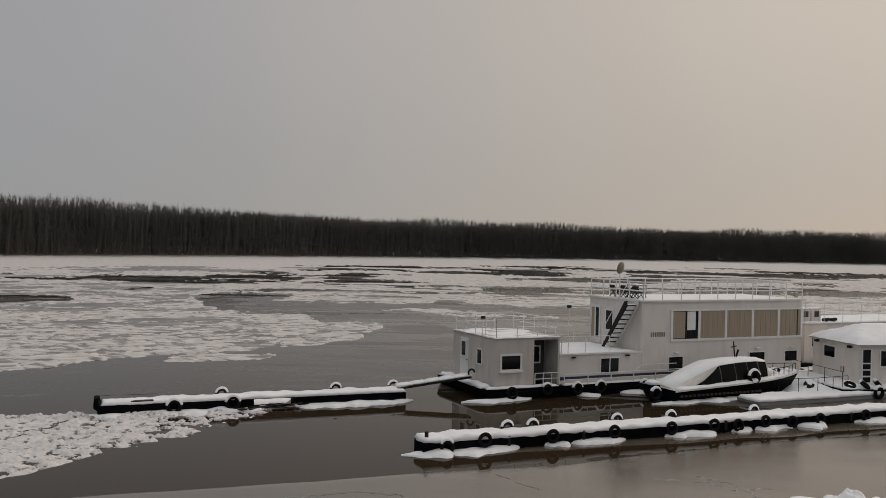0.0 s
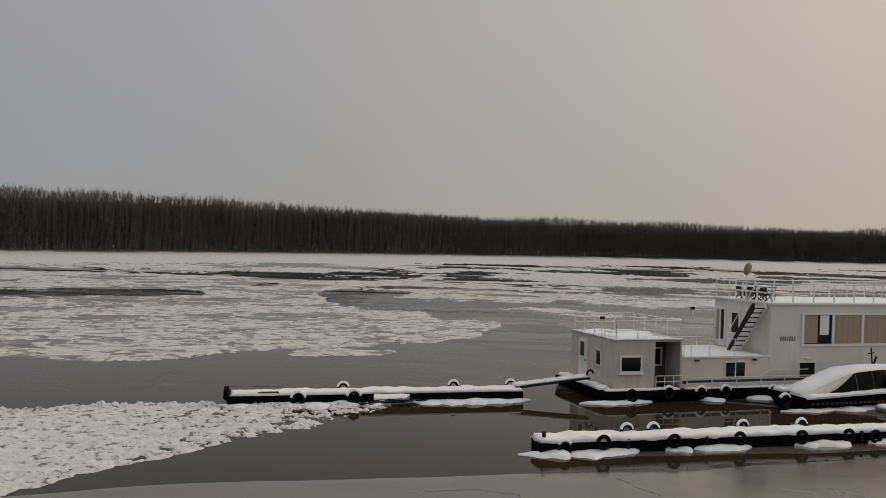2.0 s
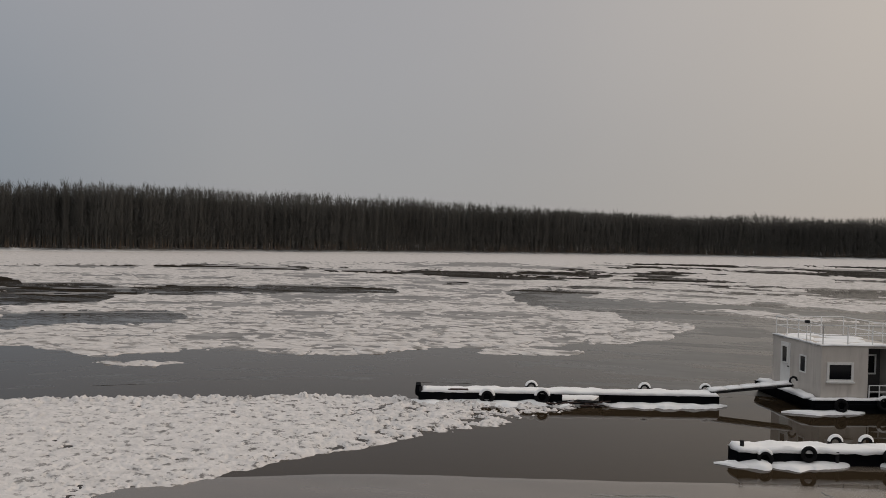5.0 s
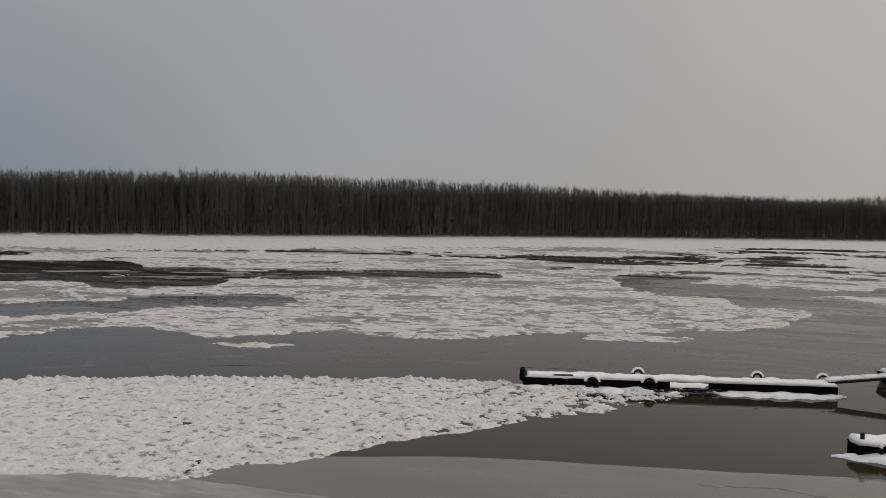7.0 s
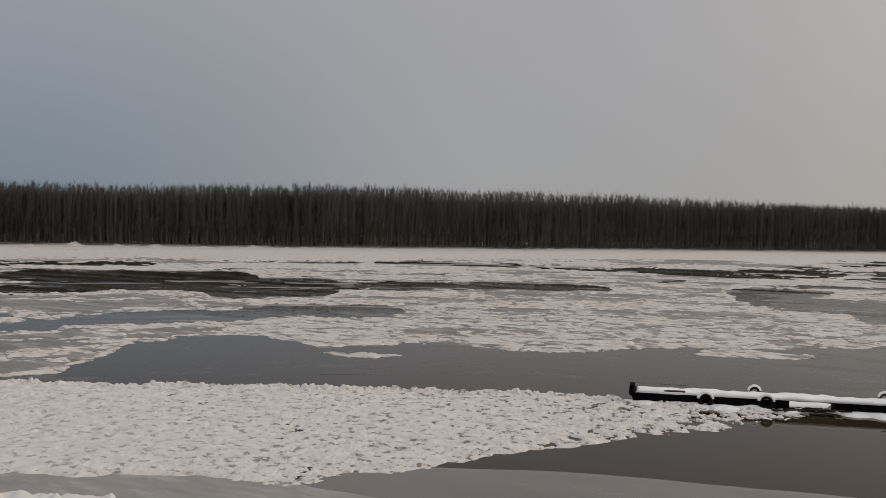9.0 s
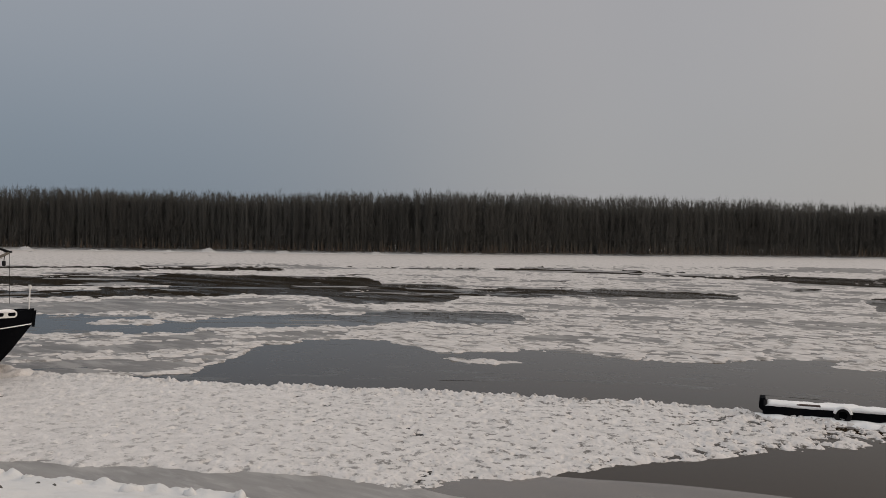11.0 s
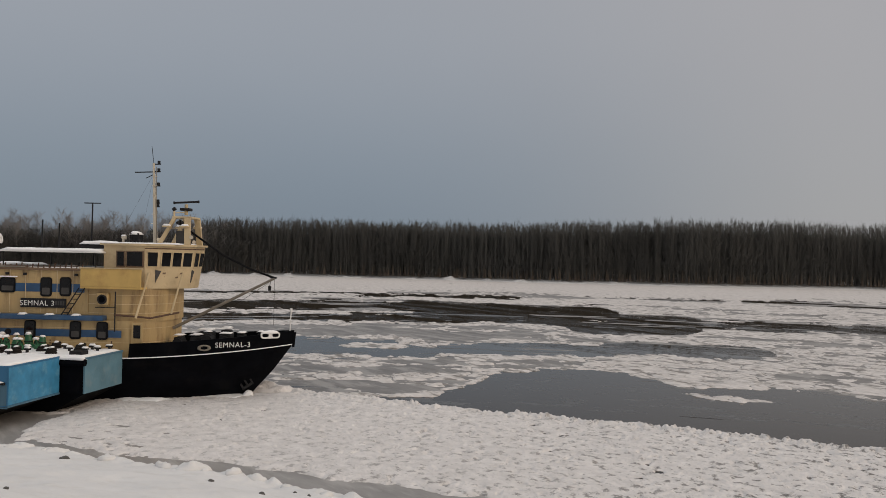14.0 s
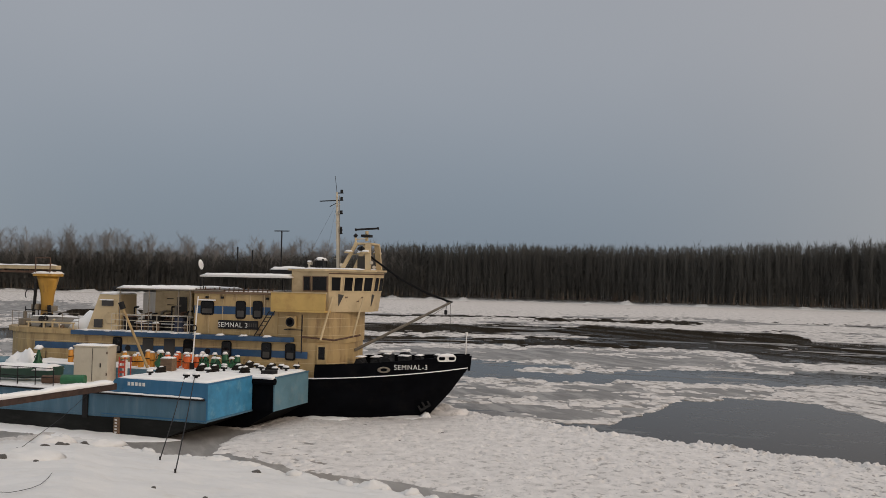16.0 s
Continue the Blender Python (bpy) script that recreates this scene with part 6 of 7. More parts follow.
PANES = [(0, 0.34, 0.50), (0, 0.58, 0.95)] + [(f, 0.2, 0.84) for f in (1, 5)] + [(f, a, a + 0.25) for f in (2, 4) for a in (0.06, 0.38, 0.69)] + [(3, 0.07, 0.43), (3, 0.57, 0.93)]
for f, a, b in PANES:
    fr = wall_pane(ship, f, a - 0.03, b + 0.03, 6.62, 7.43, CREAM if f else WOOD, "window", 0.045)
    wall_pane(fr, f, a, b, 6.68, 7.38, DARKGLASS, "pane", 0.055)
for f, a in ((1, 0.75), (3, -0.02)):         # dark triangles under the corners of the window row
    r0, r1, r2 = wh_ring(6.5), wh_ring(6.45), wh_ring(5.85)
    bm = bmesh.new()
    ends = [Vector((*r[f], z)).lerp(Vector((*r[f + 1], z)), u) for r, z, u in ((r0, 6.5, a), (r1, 6.45, a + (0.42 if f == 1 else 0.2)), (r2, 5.85, a + (0.05 if f == 1 else 0.02)))]
    out = (Vector(r0[f + 1]) - Vector(r0[f])).normalized()
    out = Vector((out.y, -out.x, 0))
    top = [bm.verts.new(p + out * 0.05) for p in ends]
    base = [bm.verts.new(p + out * 0.004) for p in ends]
    bm.faces.new(top), bm.faces.new(base[::-1])
    for k in range(3):
        bm.faces.new((top[k], base[k], base[(k + 1) % 3], top[(k + 1) % 3]))
    part("gusset", bm, DARKIN, wh, "dark triangle on the wheelhouse wall")
for f0, f1, z in ((0.12, 0.42, 6.28), (0.5, 0.72, 6.28), (0.18, 0.6, 6.08)):
    wall_pane(wh, 2, f0, f1, z, z + 0.09, WOOD, "mark", 0.012)
for f in (1, 2, 3):                          # rain gutter over the windows
    wall_pane(wh, f, 0.0, 1.0, 7.55, 7.6, RUST, "gutter", 0.03)
part("visor_strut", tubes(((-4.5, -2.42, 6.35), (-4.95, -2.85, 4.1), 0.06), n=7), CREAM, ship)
part("visor_strut", tubes(((-3.1, -1.55, 6.3), (-3.5, -1.9, 4.3), 0.05), n=7), CREAM, ship)
ld = part("ladder", tubes(((-8.6, -3.05, 4.2), (-7.75, -3.05, 5.55), 0.03), ((-8.3, -3.05, 4.2), (-7.45, -3.05, 5.55), 0.03), n=6), STEEL, ship, "steep steel ladder to the bridge wing")
for i in range(6):
    u = (i + 0.5) / 6
    part("rung", tubes(((-8.6 + 0.85 * u, -3.05, 4.2 + 1.35 * u), (-8.3 + 0.85 * u, -3.05, 4.2 + 1.35 * u), 0.02), n=5), STEEL, ld)

# awnings
aw = part("awning", boxes((-12.1, -6.8, -2.6, 2.6, 7.28, 7.36), bevel=0.02), TRIM, ship, "white awning behind the wheelhouse")
part("snow_cover", snow_cap(-12.1, -6.8, -2.6, 2.6, 7.36, 0.12, 65, 0.3), SNOW, aw, smooth=True)
for x, y in ((-11.9, -2.5), (-11.9, 2.5), (-9.5, -2.5), (-9.5, 2.5), (-7.2, -2.5)):
    part("awning_post", tubes(((x, y, 6.5), (x, y, 7.3), 0.03), n=6), STEEL, ship)
aw2 = part("awning", boxes((-17.0, -10.6, -2.9, 2.9, 6.5, 6.57), bevel=0.02), GUNMETAL, ship, "dark awning roof under snow over the working deck")
part("snow_cover", snow_cap(-17.0, -12.2, -2.9, 2.9, 6.57, 0.12, 66, 0.3), SNOW, aw2, smooth=True)
for x in (-16.8, -15.0, -13.2, -12.5):
    for y in (-2.8, 2.8):
        part("awning_post", tubes(((x, y, 4.2), (x, y, 6.5), 0.03), n=6), GUNMETAL, ship)
# working deck
inn = part("inner_house", boxes((-15.6, -13.3, -1.2, 2.5, 4.2, 6.45), bevel=0.02), CREAM, ship, "cream inner deckhouse")
part("door", boxes((-14.2, -13.6, -1.25, -1.204, 4.25, 6.1), bevel=0.01), DARKIN, inn)
part("panel", boxes((-16.5, -15.7, -1.0, -0.95, 4.6, 6.3)), TRIM, inn)
for i in range(5):
    part("rung", tubes(((-14.8, -1.28, 4.6 + 0.35 * i), (-14.4, -1.28, 4.6 + 0.35 * i), 0.02), n=5), STEEL, inn)
fn = part("funnel", plan_prism([(-18.9, -2.7), (-17.0, -2.7), (-17.0, -0.8), (-18.9, -0.8)], 4.2, 6.2, [(-18.2, -2.6), (-17.0, -2.6), (-17.0, -0.9), (-18.2, -0.9)]), CREAM, ship, "slanted cream funnel casing")
part("snow_cover", snow_cap(-18.25, -16.95, -2.65, -0.85, 6.2, 0.12, 68, 0.2), SNOW, fn, smooth=True)
part("vent", boxes((-18.0, -17.3, -2.71, -2.63, 5.55, 5.85)), DARKIN, fn)
part("vent_head", tubes(((-17.9, -1.6, 6.25), (-17.9, -1.6, 6.5), 0.1), ((-18.05, -1.6, 6.52), (-17.6, -1.6, 6.52), 0.1), n=9), STEEL, fn)
part("ledge", boxes((-18.05, -17.25, -2.83, -2.7, 5.86, 5.92), bevel=0.01), SNOW, fn)
part("vent", boxes((-18.4, -17.9, -2.8, -2.7, 4.35, 4.8)), DARKIN, fn)
part("hatch", boxes((-17.6, -17.1, -2.76, -2.69, 4.6, 5.2), bevel=0.02), CREAM, fn)
railing(ship, [(-17.0, -3.2, 4.2), (-12.4, -3.2, 4.2)], 0.95, MASTP, 0.9, (1.0, 0.66, 0.33), 0.018)
for i, (x, w, h, y) in enumerate(((-16.8, 0.55, 0.75, -2.4), (-16.1, 0.8, 0.6, -1.9), (-15.1, 0.5, 0.85, -2.3), (-14.5, 0.7, 0.62, -2.0), (-13.6, 0.5, 0.8, -2.5), (-13.0, 0.5, 0.66, -2.1))):
    gr = part("gear_box", boxes((x, x + w, y, y + 0.6, 4.2, 4.2 + h), bevel=0.04), (STEEL, NAVY, RUBBER)[i % 3], ship, "dark gear stowed under the awning")
    part("gear_lid", boxes((x - 0.02, x + w + 0.02, y - 0.02, y + 0.62, 4.2 + h, 4.24 + h), bevel=0.01), (RUST, STEEL, GUNMETAL)[i % 3], gr)
railing(ship, [(-24.6, -1.7, 4.2), (-23.5, -2.5, 4.2), (-22.5, -2.85, 4.2), (-19.2, -3.0, 4.2)], 0.9, GUNMETAL, 1.1, (1.0, 0.5), 0.016)
for i, (x, y, w, h) in enumerate(((-16.2, -2.2, 0.6, 0.5), (-15.0, -2.5, 0.4, 0.45), (-13.6, -2.4, 0.6, 0.4))):
    c = part("deck_bench", boxes((x, x + w, y, y + 0.4, 4.2 + h - 0.06, 4.2 + h), (x + 0.03, x + 0.08, y + 0.03, y + 0.37, 4.2, 4.2 + h - 0.06), (x + w - 0.08, x + w - 0.03, y + 0.03, y + 0.37, 4.2, 4.2 + h - 0.06), bevel=0.01), WOOD, ship)
    part("snow_cap", snow_cap(x - 0.01, x + w + 0.01, y - 0.01, y + 0.41, 4.2 + h, 0.09, 80 + i, 0.12), SNOW, c, smooth=True)
rs6 = np.random.RandomState(12)
for i in range(15):
    x = -23.6 + 3.6 * rs6.rand()
    y = -2.5 + 0.9 * max(0, -22.6 - x) + 1.7 * rs6.rand()
    w, h = 0.13 + 0.14 * rs6.rand(), 0.2 + 0.4 * rs6.rand()
    if i % 3 == 0:      # small winch: a drum between two cheeks
        g_ = part("mooring_winch", tubes(((x, y - w, 4.2 + h), (x, y + w, 4.2 + h), w * 0.8), ((x, y - w, 4.2 + h), (x, y - w - 0.05, 4.2 + h), w * 1.3), ((x, y + w, 4.2 + h), (x, y + w + 0.05, 4.2 + h), w * 1.3), ((x, y - w, 4.2), (x, y - w, 4.2 + h), 0.05), ((x, y + w, 4.2), (x, y + w, 4.2 + h), 0.05), n=10), STEEL, ship, "dark mooring winch")
    elif i % 3 == 1:    # bent pipe
        g_ = part("vent_pipe", tubes(((x, y, 4.2), (x, y, 4.3 + h), 0.06), ((x, y, 4.3 + h), (x + 0.2, y - 0.1, 4.38 + h), 0.07), n=8), (STEEL, CREAM, GUNMETAL)[i % 9 // 3], ship)
    else:
        g_ = part("deck_box", boxes((x, x + 1.6 * w, y, y + w, 4.2, 4.2 + h * 0.7), bevel=0.03), (RUST, WOOD, GUNMETAL)[i % 9 // 3], ship)
    part("snow_cap", snow_cap(x - w * 0.5, x + w * 0.8, y - w * 0.4, y + w * 0.6, 4.2 + h * 0.7 + (w * 0.75 if i % 3 == 0 else 0.1 if i % 3 == 1 else 0.0), 0.07, 200 + i, 0.08), SNOW, g_, smooth=True)
for i in range(5):
    x = -23.0 + 0.7 * i
    part("hose", tubes(((x, -2.3, 4.26), (x + 0.5, -1.6, 4.5), 0.035), ((x + 0.5, -1.6, 4.5), (x + 0.9, -1.9, 4.26), 0.035), n=6), ROPE, ship)
for i in range(11):
    x, y, h = -16.7 + 0.4 * i, -2.0 + 0.8 * rs6.rand(), 0.45 + 1.0 * rs6.rand()
    part("deck_pipe", tubes(((x, y, 4.2), (x, y, 4.2 + h), 0.04 + 0.05 * (i % 3)), ((x, y, 4.2 + h), (x + 0.28, y, 4.2 + h + 0.05), 0.05), n=8), (STEEL, GUNMETAL, RUST)[i % 3], ship)
railing(ship, [(-16.9, -2.2, 4.2), (-12.5, -2.2, 4.2)], 0.85, RAILW, 1.1, (1.0, 0.5), 0.025)
# aft crane: a flared yellow pillar and a long jib
cr = part("crane_pillar", loft([[(-23.6 + r * math.cos(a * math.pi / 8), r * math.sin(a * math.pi / 8), z) for a in range(17)] for z, r in ((4.2, 0.5), (4.4, 0.36), (5.4, 0.34), (6.1, 0.40), (6.8, 0.58), (7.1, 0.64))]), CRANE, ship, "flared yellow crane pillar streaked with rust", smooth=True)
part("collar", tubes(((-23.6, 0, 7.1), (-23.6, 0, 7.25), 0.85), n=20), CRANE, cr)
part("snow_cap", snow_cap(-24.3, -22.9, -0.6, 0.6, 7.25, 0.12, 85, 0.15), SNOW, cr, smooth=True)
jib = part("jib", boxes((-34.5, -22.9, -0.24, 0.24, 7.52, 7.75), bevel=0.03), CREAM, cr, "cream box-girder jib")
part("lower_chord", boxes((-34.5, -23.2, -0.2, 0.2, 7.3, 7.42), bevel=0.02), RUST, jib)
for i in range(12):
    part("web_plate", boxes((-34.3 + 0.95 * i, -34.2 + 0.95 * i, -0.18, 0.18, 7.42, 7.52)), RUST, jib)
part("snow_cover", snow_cap(-34.5, -23.1, -0.3, 0.3, 7.75, 0.06, 86, 0.2), SNOW, jib, smooth=True)
part("cab_frame", tubes(((-24.1, -0.5, 7.3), (-24.1, -0.5, 8.2), 0.035), ((-23.1, -0.5, 7.3), (-23.1, -0.5, 8.2), 0.035), ((-24.1, -0.5, 8.2), (-23.1, -0.5, 8.2), 0.035), ((-23.5, 0, 7.3), (-23.5, 0, 7.9), 0.12), n=7), RUST, cr)
part("cylinder", tubes(((-24.2, -0.45, 4.5), (-24.05, -0.45, 6.7), 0.09), ((-24.05, -0.45, 6.2), (-24.0, -0.4, 7.1), 0.05), ((-23.1, -0.4, 4.6), (-23.15, -0.4, 5.4), 0.11), n=8), STEEL, cr, "dark hydraulic cylinder")
part("service_platform", tubes(((-24.5, -0.75, 5.1), (-22.8, -0.75, 5.1), 0.03), ((-24.5, -0.75, 4.2), (-24.5, -0.75, 5.3), 0.03), ((-22.8, -0.75, 4.2), (-22.8, -0.75, 5.3), 0.03), ((-23.6, -0.75, 4.2), (-23.6, -0.75, 5.1), 0.03), n=6), STEEL, cr)
part("hoist_motor", boxes((-24.35, -24.0, -0.5, 0.0, 5.05, 5.45), (-23.25, -22.98, -0.4, 0.2, 5.0, 5.35), bevel=0.08), GUNMETAL, cr)
part("hose", torus(0.35, 0.03, pose(-24.4, -0.5, 6.0, 90), n=16, k=5, arc=0.6), STEEL, cr, smooth=True)
part("windlass", boxes((-24.5, -24.1, -1.3, -0.7, 4.2, 4.62), (-24.38, -24.24, -1.1, -0.9, 4.62, 5.05), bevel=0.06), GUNMETAL, ship, "greyed stern windlass")
coam = part("deck_coaming", boxes((-22.9, -18.7, -2.2, -2.05, 4.22, 4.82), (-22.9, -22.75, -2.05, 0.5, 4.22, 4.82), bevel=0.03), GREYP, ship, "pale grey coaming round the aft hold")
part("snow_cover", snow_cap(-22.9, -18.7, -2.24, -2.0, 4.82, 0.07, 89, 0.12), SNOW, coam, smooth=True)
part("tarpaulin", snow_cap(-20.2, -17.2, -2.6, 1.5, 4.2, 0.85, 88, 0.25), SNOW, ship, "snow-covered gear on the aft deck", smooth=True)
# mast, arch and radar on the wheelhouse roof
ms = part("mast", tubes(((-5.1, 0, 7.8), (-5.3, 0, 12.1), 0.12, 0.06), n=10), MASTP, ship, "cream signal mast")
part("yard", tubes(((-6.3, 0, 11.6), (-5.0, 0, 11.65), 0.03), ((-5.7, 0, 11.3), (-5.2, 0, 11.55), 0.02), n=6), STEEL, ms)
part("aerial", tubes(((-5.3, 0, 12.1), (-5.42, 0, 13.0), 0.014), n=5), STEEL, ms)
for z in (12.15, 11.0, 11.75, 10.1, 9.9):
    part("signal_lamp", tubes(((-5.02, 0, z - 0.08), (-5.02, 0, z + 0.08), 0.08), ((-5.25, 0, z - 0.1), (-4.92, 0, z - 0.1), 0.03), n=8), STEEL, ms)
part("stay", tubes(((-5.25, 0, 11.6), (-6.6, -1.6, 7.8), 0.004), ((-5.25, 0, 11.6), (-6.6, 1.6, 7.8), 0.004), n=4), STEEL, ms)
for z in (8.4, 8.9, 9.4, 10.4, 10.9, 11.4):
    part("mast_step", tubes(((-5.32, -0.1, z), (-5.05, -0.1, z), 0.014), n=5), MASTP, ms)
part("cable", tubes(((-5.0, -0.1, 7.85), (-5.12, -0.06, 11.9), 0.02), n=5), GUNMETAL, ms)
box = part("roof_box", boxes((-6.05, -5.65, -0.95, -0.45, 7.95, 8.32), (-6.08, -6.0, -1.0, -0.92, 7.8, 8.36), (-5.7, -5.62, -1.0, -0.92, 7.8, 8.36), (-6.08, -6.0, -0.48, -0.4, 7.8, 8.36), (-5.7, -5.62, -0.48, -0.4, 7.8, 8.36), bevel=0.015), STEEL, ship, "dark searchlight box on posts")
hl = part("horn", tubes(((-6.5, -0.8, 7.85), (-6.5, -0.8, 8.1), 0.06), ((-6.6, -0.8, 8.12), (-6.35, -0.85, 8.12), 0.05, 0.11), n=9), MASTP, ship, "pale signal horn")
part("snow_cap", snow_cap(-6.62, -6.34, -0.92, -0.7, 8.2, 0.06, 92, 0.08), SNOW, hl, smooth=True)
part("snow_cap", snow_cap(-6.12, -5.58, -1.02, -0.38, 8.3, 0.14, 90, 0.12), SNOW, box, smooth=True)
sk = part("skylight", boxes((-8.6, -6.9, -1.2, 0.6, 7.45, 7.75), bevel=0.04), STEEL, ship)
part("snow_cap", snow_cap(-8.65, -6.85, -1.25, 0.65, 7.75, 0.14, 91, 0.2), SNOW, sk, smooth=True)
def beam(p, q, w, d):
    """A square bar from p to q, w along the ship and d across."""
    p, q = Vector(p), Vector(q)
    bm = bmesh.new()
    c = [bm.verts.new(e + Vector((sx * w / 2, sy * d / 2, 0))) for e in (p, q) for sx, sy in ((-1, -1), (1, -1), (1, 1), (-1, 1))]
    bm.faces.new(c[3::-1]), bm.faces.new(c[4:])
    for k in range(4):
        bm.faces.new((c[k], c[(k + 1) % 4], c[4 + (k + 1) % 4], c[4 + k]))
    return bm


arch = part("radar_arch", boxes((-3.95, -3.0, -0.85, 0.85, 9.18, 9.28), bevel=0.02), CREAM, ship, "cream radar arch of steel plates")
for y in (-1.0, 1.0):
    part("arch_leg", beam((-4.55, y, 7.78), (-3.82, y * 0.8, 9.2), 0.2, 0.16), CREAM, arch)
    part("arch_leg", beam((-3.05, y, 7.78), (-3.15, y * 0.8, 9.2), 0.3, 0.18), CREAM, arch)
    part("arch_brace", beam((-4.1, y * 0.9, 8.62), (-3.1, y * 0.9, 8.66), 0.2, 0.1), CREAM, arch)
    for x in (-4.15, -3.2):
        lg = part("arch_ledge", boxes((x - 0.2, x + 0.2, y - 0.2, y + 0.2, 8.7, 8.78), bevel=0.02), CREAM, arch)
        part("snow_cap", snow_cap(x - 0.2, x + 0.2, y - 0.2, y + 0.2, 8.78, 0.1, int(70 + 9 * x), 0.1), SNOW, lg, smooth=True)
part("arch_cabinet", boxes((-3.85, -3.35, -0.5, 0.5, 7.8, 8.55), bevel=0.03), DARKIN, arch, "dark equipment cabinet under the arch")
part("loudhailer", tubes(((-3.7, -0.9, 8.95), (-3.45, -0.95, 8.95), 0.05, 0.14), ((-3.3, -0.9, 8.95), (-3.45, -0.95, 8.95), 0.05, 0.14), n=12), STEEL, arch, "pair of dark loudhailers")
part("arch_pole", tubes(((-3.85, -0.8, 9.25), (-3.87, -0.8, 9.62), 0.05), ((-3.87, -0.8, 9.45), (-3.2, -0.8, 9.5), 0.025), n=8), CREAM, arch)
part("arch_lamp", tubes(((-3.92, -0.8, 9.6), (-3.8, -0.82, 9.7), 0.1), n=10), STEEL, arch)
rd = part("radar", tubes(((-3.5, 0, 9.4), (-3.5, 0, 9.95), 0.09), n=10), CREAM, ship, "radar scanner on the arch")
part("scanner", placed(boxes((-0.62, 0.62, -0.09, 0.09, -0.05, 0.05), (-0.66, -0.58, -0.11, 0.11, -0.07, 0.07), (0.58, 0.66, -0.11, 0.11, -0.07, 0.07), bevel=0.02), pose(-3.5, 0, 10.06, 0, -4, 10)), STEEL, rd, "dark bar of the radar")
part("turning_unit", boxes((-3.75, -3.25, -0.3, 0.3, 9.6, 9.75), bevel=0.04), STEEL, rd)
for x, z in ((-4.6, 8.05), (-2.9, 8.2), (-2.75, 7.95)):
    part("floodlight", tubes(((x, -0.9, z), (x + 0.05, -1.05, z), 0.1), n=10), (STEEL if z > 8.35 else MASTP), arch)
for x, y, z0, z1, top in ((-8.75, 0.5, 7.4, 9.95, True), (-9.8, -1.0, 7.4, 8.8, False), (-11.2, 0.0, 7.4, 9.0, False)):
    po = part("aerial_pole", tubes(((x, y, z0), (x, y, z1), 0.04), n=7), STEEL, ship)
    if top:
        part("crossbar", tubes(((x - 0.45, y, z1), (x + 0.45, y, z1), 0.03), n=6), STEEL, po)
ds = part("dish_pole", tubes(((-12.9, -1.0, 6.6), (-12.9, -1.0, 7.8), 0.03), n=6), STEEL, ship)
part("satellite_dish", placed(torus(0.02, 0.27, Matrix.Diagonal((1, 1, 0.2, 1)), n=20, k=10), pose(-12.9, -1.05, 7.95, 80, 0, 92)), TRIM, ds, "round white satellite dish", smooth=True)
# foredeck: boom, winches, bollards
boom = part("cargo_boom", tubes(((-3.9, -0.4, 3.45), (1.3, -0.1, 6.15), 0.085, 0.065), n=10), GUNMETAL, ship, "long weathered cargo boom")
part("topping_lift", tubes(((1.25, -0.1, 6.2), (0.1, -0.25, 6.6), 0.06), ((0.1, -0.25, 6.6), (-1.3, -0.5, 7.3), 0.06), ((-1.3, -0.5, 7.3), (-3.1, -0.85, 8.6), 0.06), n=6), RUBBER, boom, "heavy dark wire from arch to boom head")
part("fall_wire", tubes(((1.3, -0.1, 6.1), (1.32, -0.1, 3.7), 0.012), ((1.0, -0.1, 5.9), (-1.2, -0.2, 4.4), 0.012), n=4), ROPE, boom)
part("hook_block", boxes((0.98, 1.14, -0.18, -0.02, 5.5, 5.75), bevel=0.05), STEEL, boom)
part("hook_wire", tubes(((1.06, -0.1, 5.72), (1.1, -0.1, 6.05), 0.02), n=5), STEEL, boom)
part("tip_fitting", tubes(((1.05, -0.1, 6.2), (1.42, -0.1, 6.18), 0.05), n=6), STEEL, boom)
for i, (x, y, w, d, h) in enumerate(((-3.5, -1.5, 0.45, 0.6, 1.0), (-2.8, -1.1, 0.5, 0.7, 0.95), (-2.0, -1.3, 0.35, 0.4, 1.1), (-1.3, -1.0, 0.6, 0.6, 0.95), (-0.5, -0.6, 0.4, 0.6, 0.9), (-2.9, 0.4, 0.8, 0.8, 1.1), (-1.6, 0.3, 0.5, 0.6, 1.15), (0.5, -0.3, 0.3, 0.4, 0.85))):
    z = knuckle(x) - 0.02
    wn_ = part("winch", boxes((x, x + w, y, y + d, z, z + h * 0.9), bevel=0.08), STEEL, ship, "dark deck winch")
    part("drum", tubes(((x + w / 2, y - 0.12, z + h * 0.6), (x + w / 2, y + d + 0.12, z + h * 0.6), h * 0.25), n=12), STEEL, wn_)
    part("snow_cap", snow_cap(x - 0.02, x + w + 0.02, y - 0.02, y + d + 0.02, z + h, 0.05, 95 + i, 0.12), SNOW, wn_, smooth=True)
pile = part("ice_pile", placed(dome(1.7, 0.7, 0.55, 23, 8, 28), Matrix.Translation(at(68.5, 47.6, 0.08)) @ pose(0, 0, 0, 0, 0, 62)), BRASH, smooth=True)
tagged(pile, "low heap of broken ice ahead of the ship's bow", "ice heap")
# brash ice pushed up along the hull
for i, (x0, x1) in enumerate(((-6.5, -3.0), (-3.2, 0.3))):
    ice_shelf(SHIP, x0, x1, -3.9 if i == 0 else -2.6, -2.4 if i == 0 else -0.4, 110 + i, 0.16)

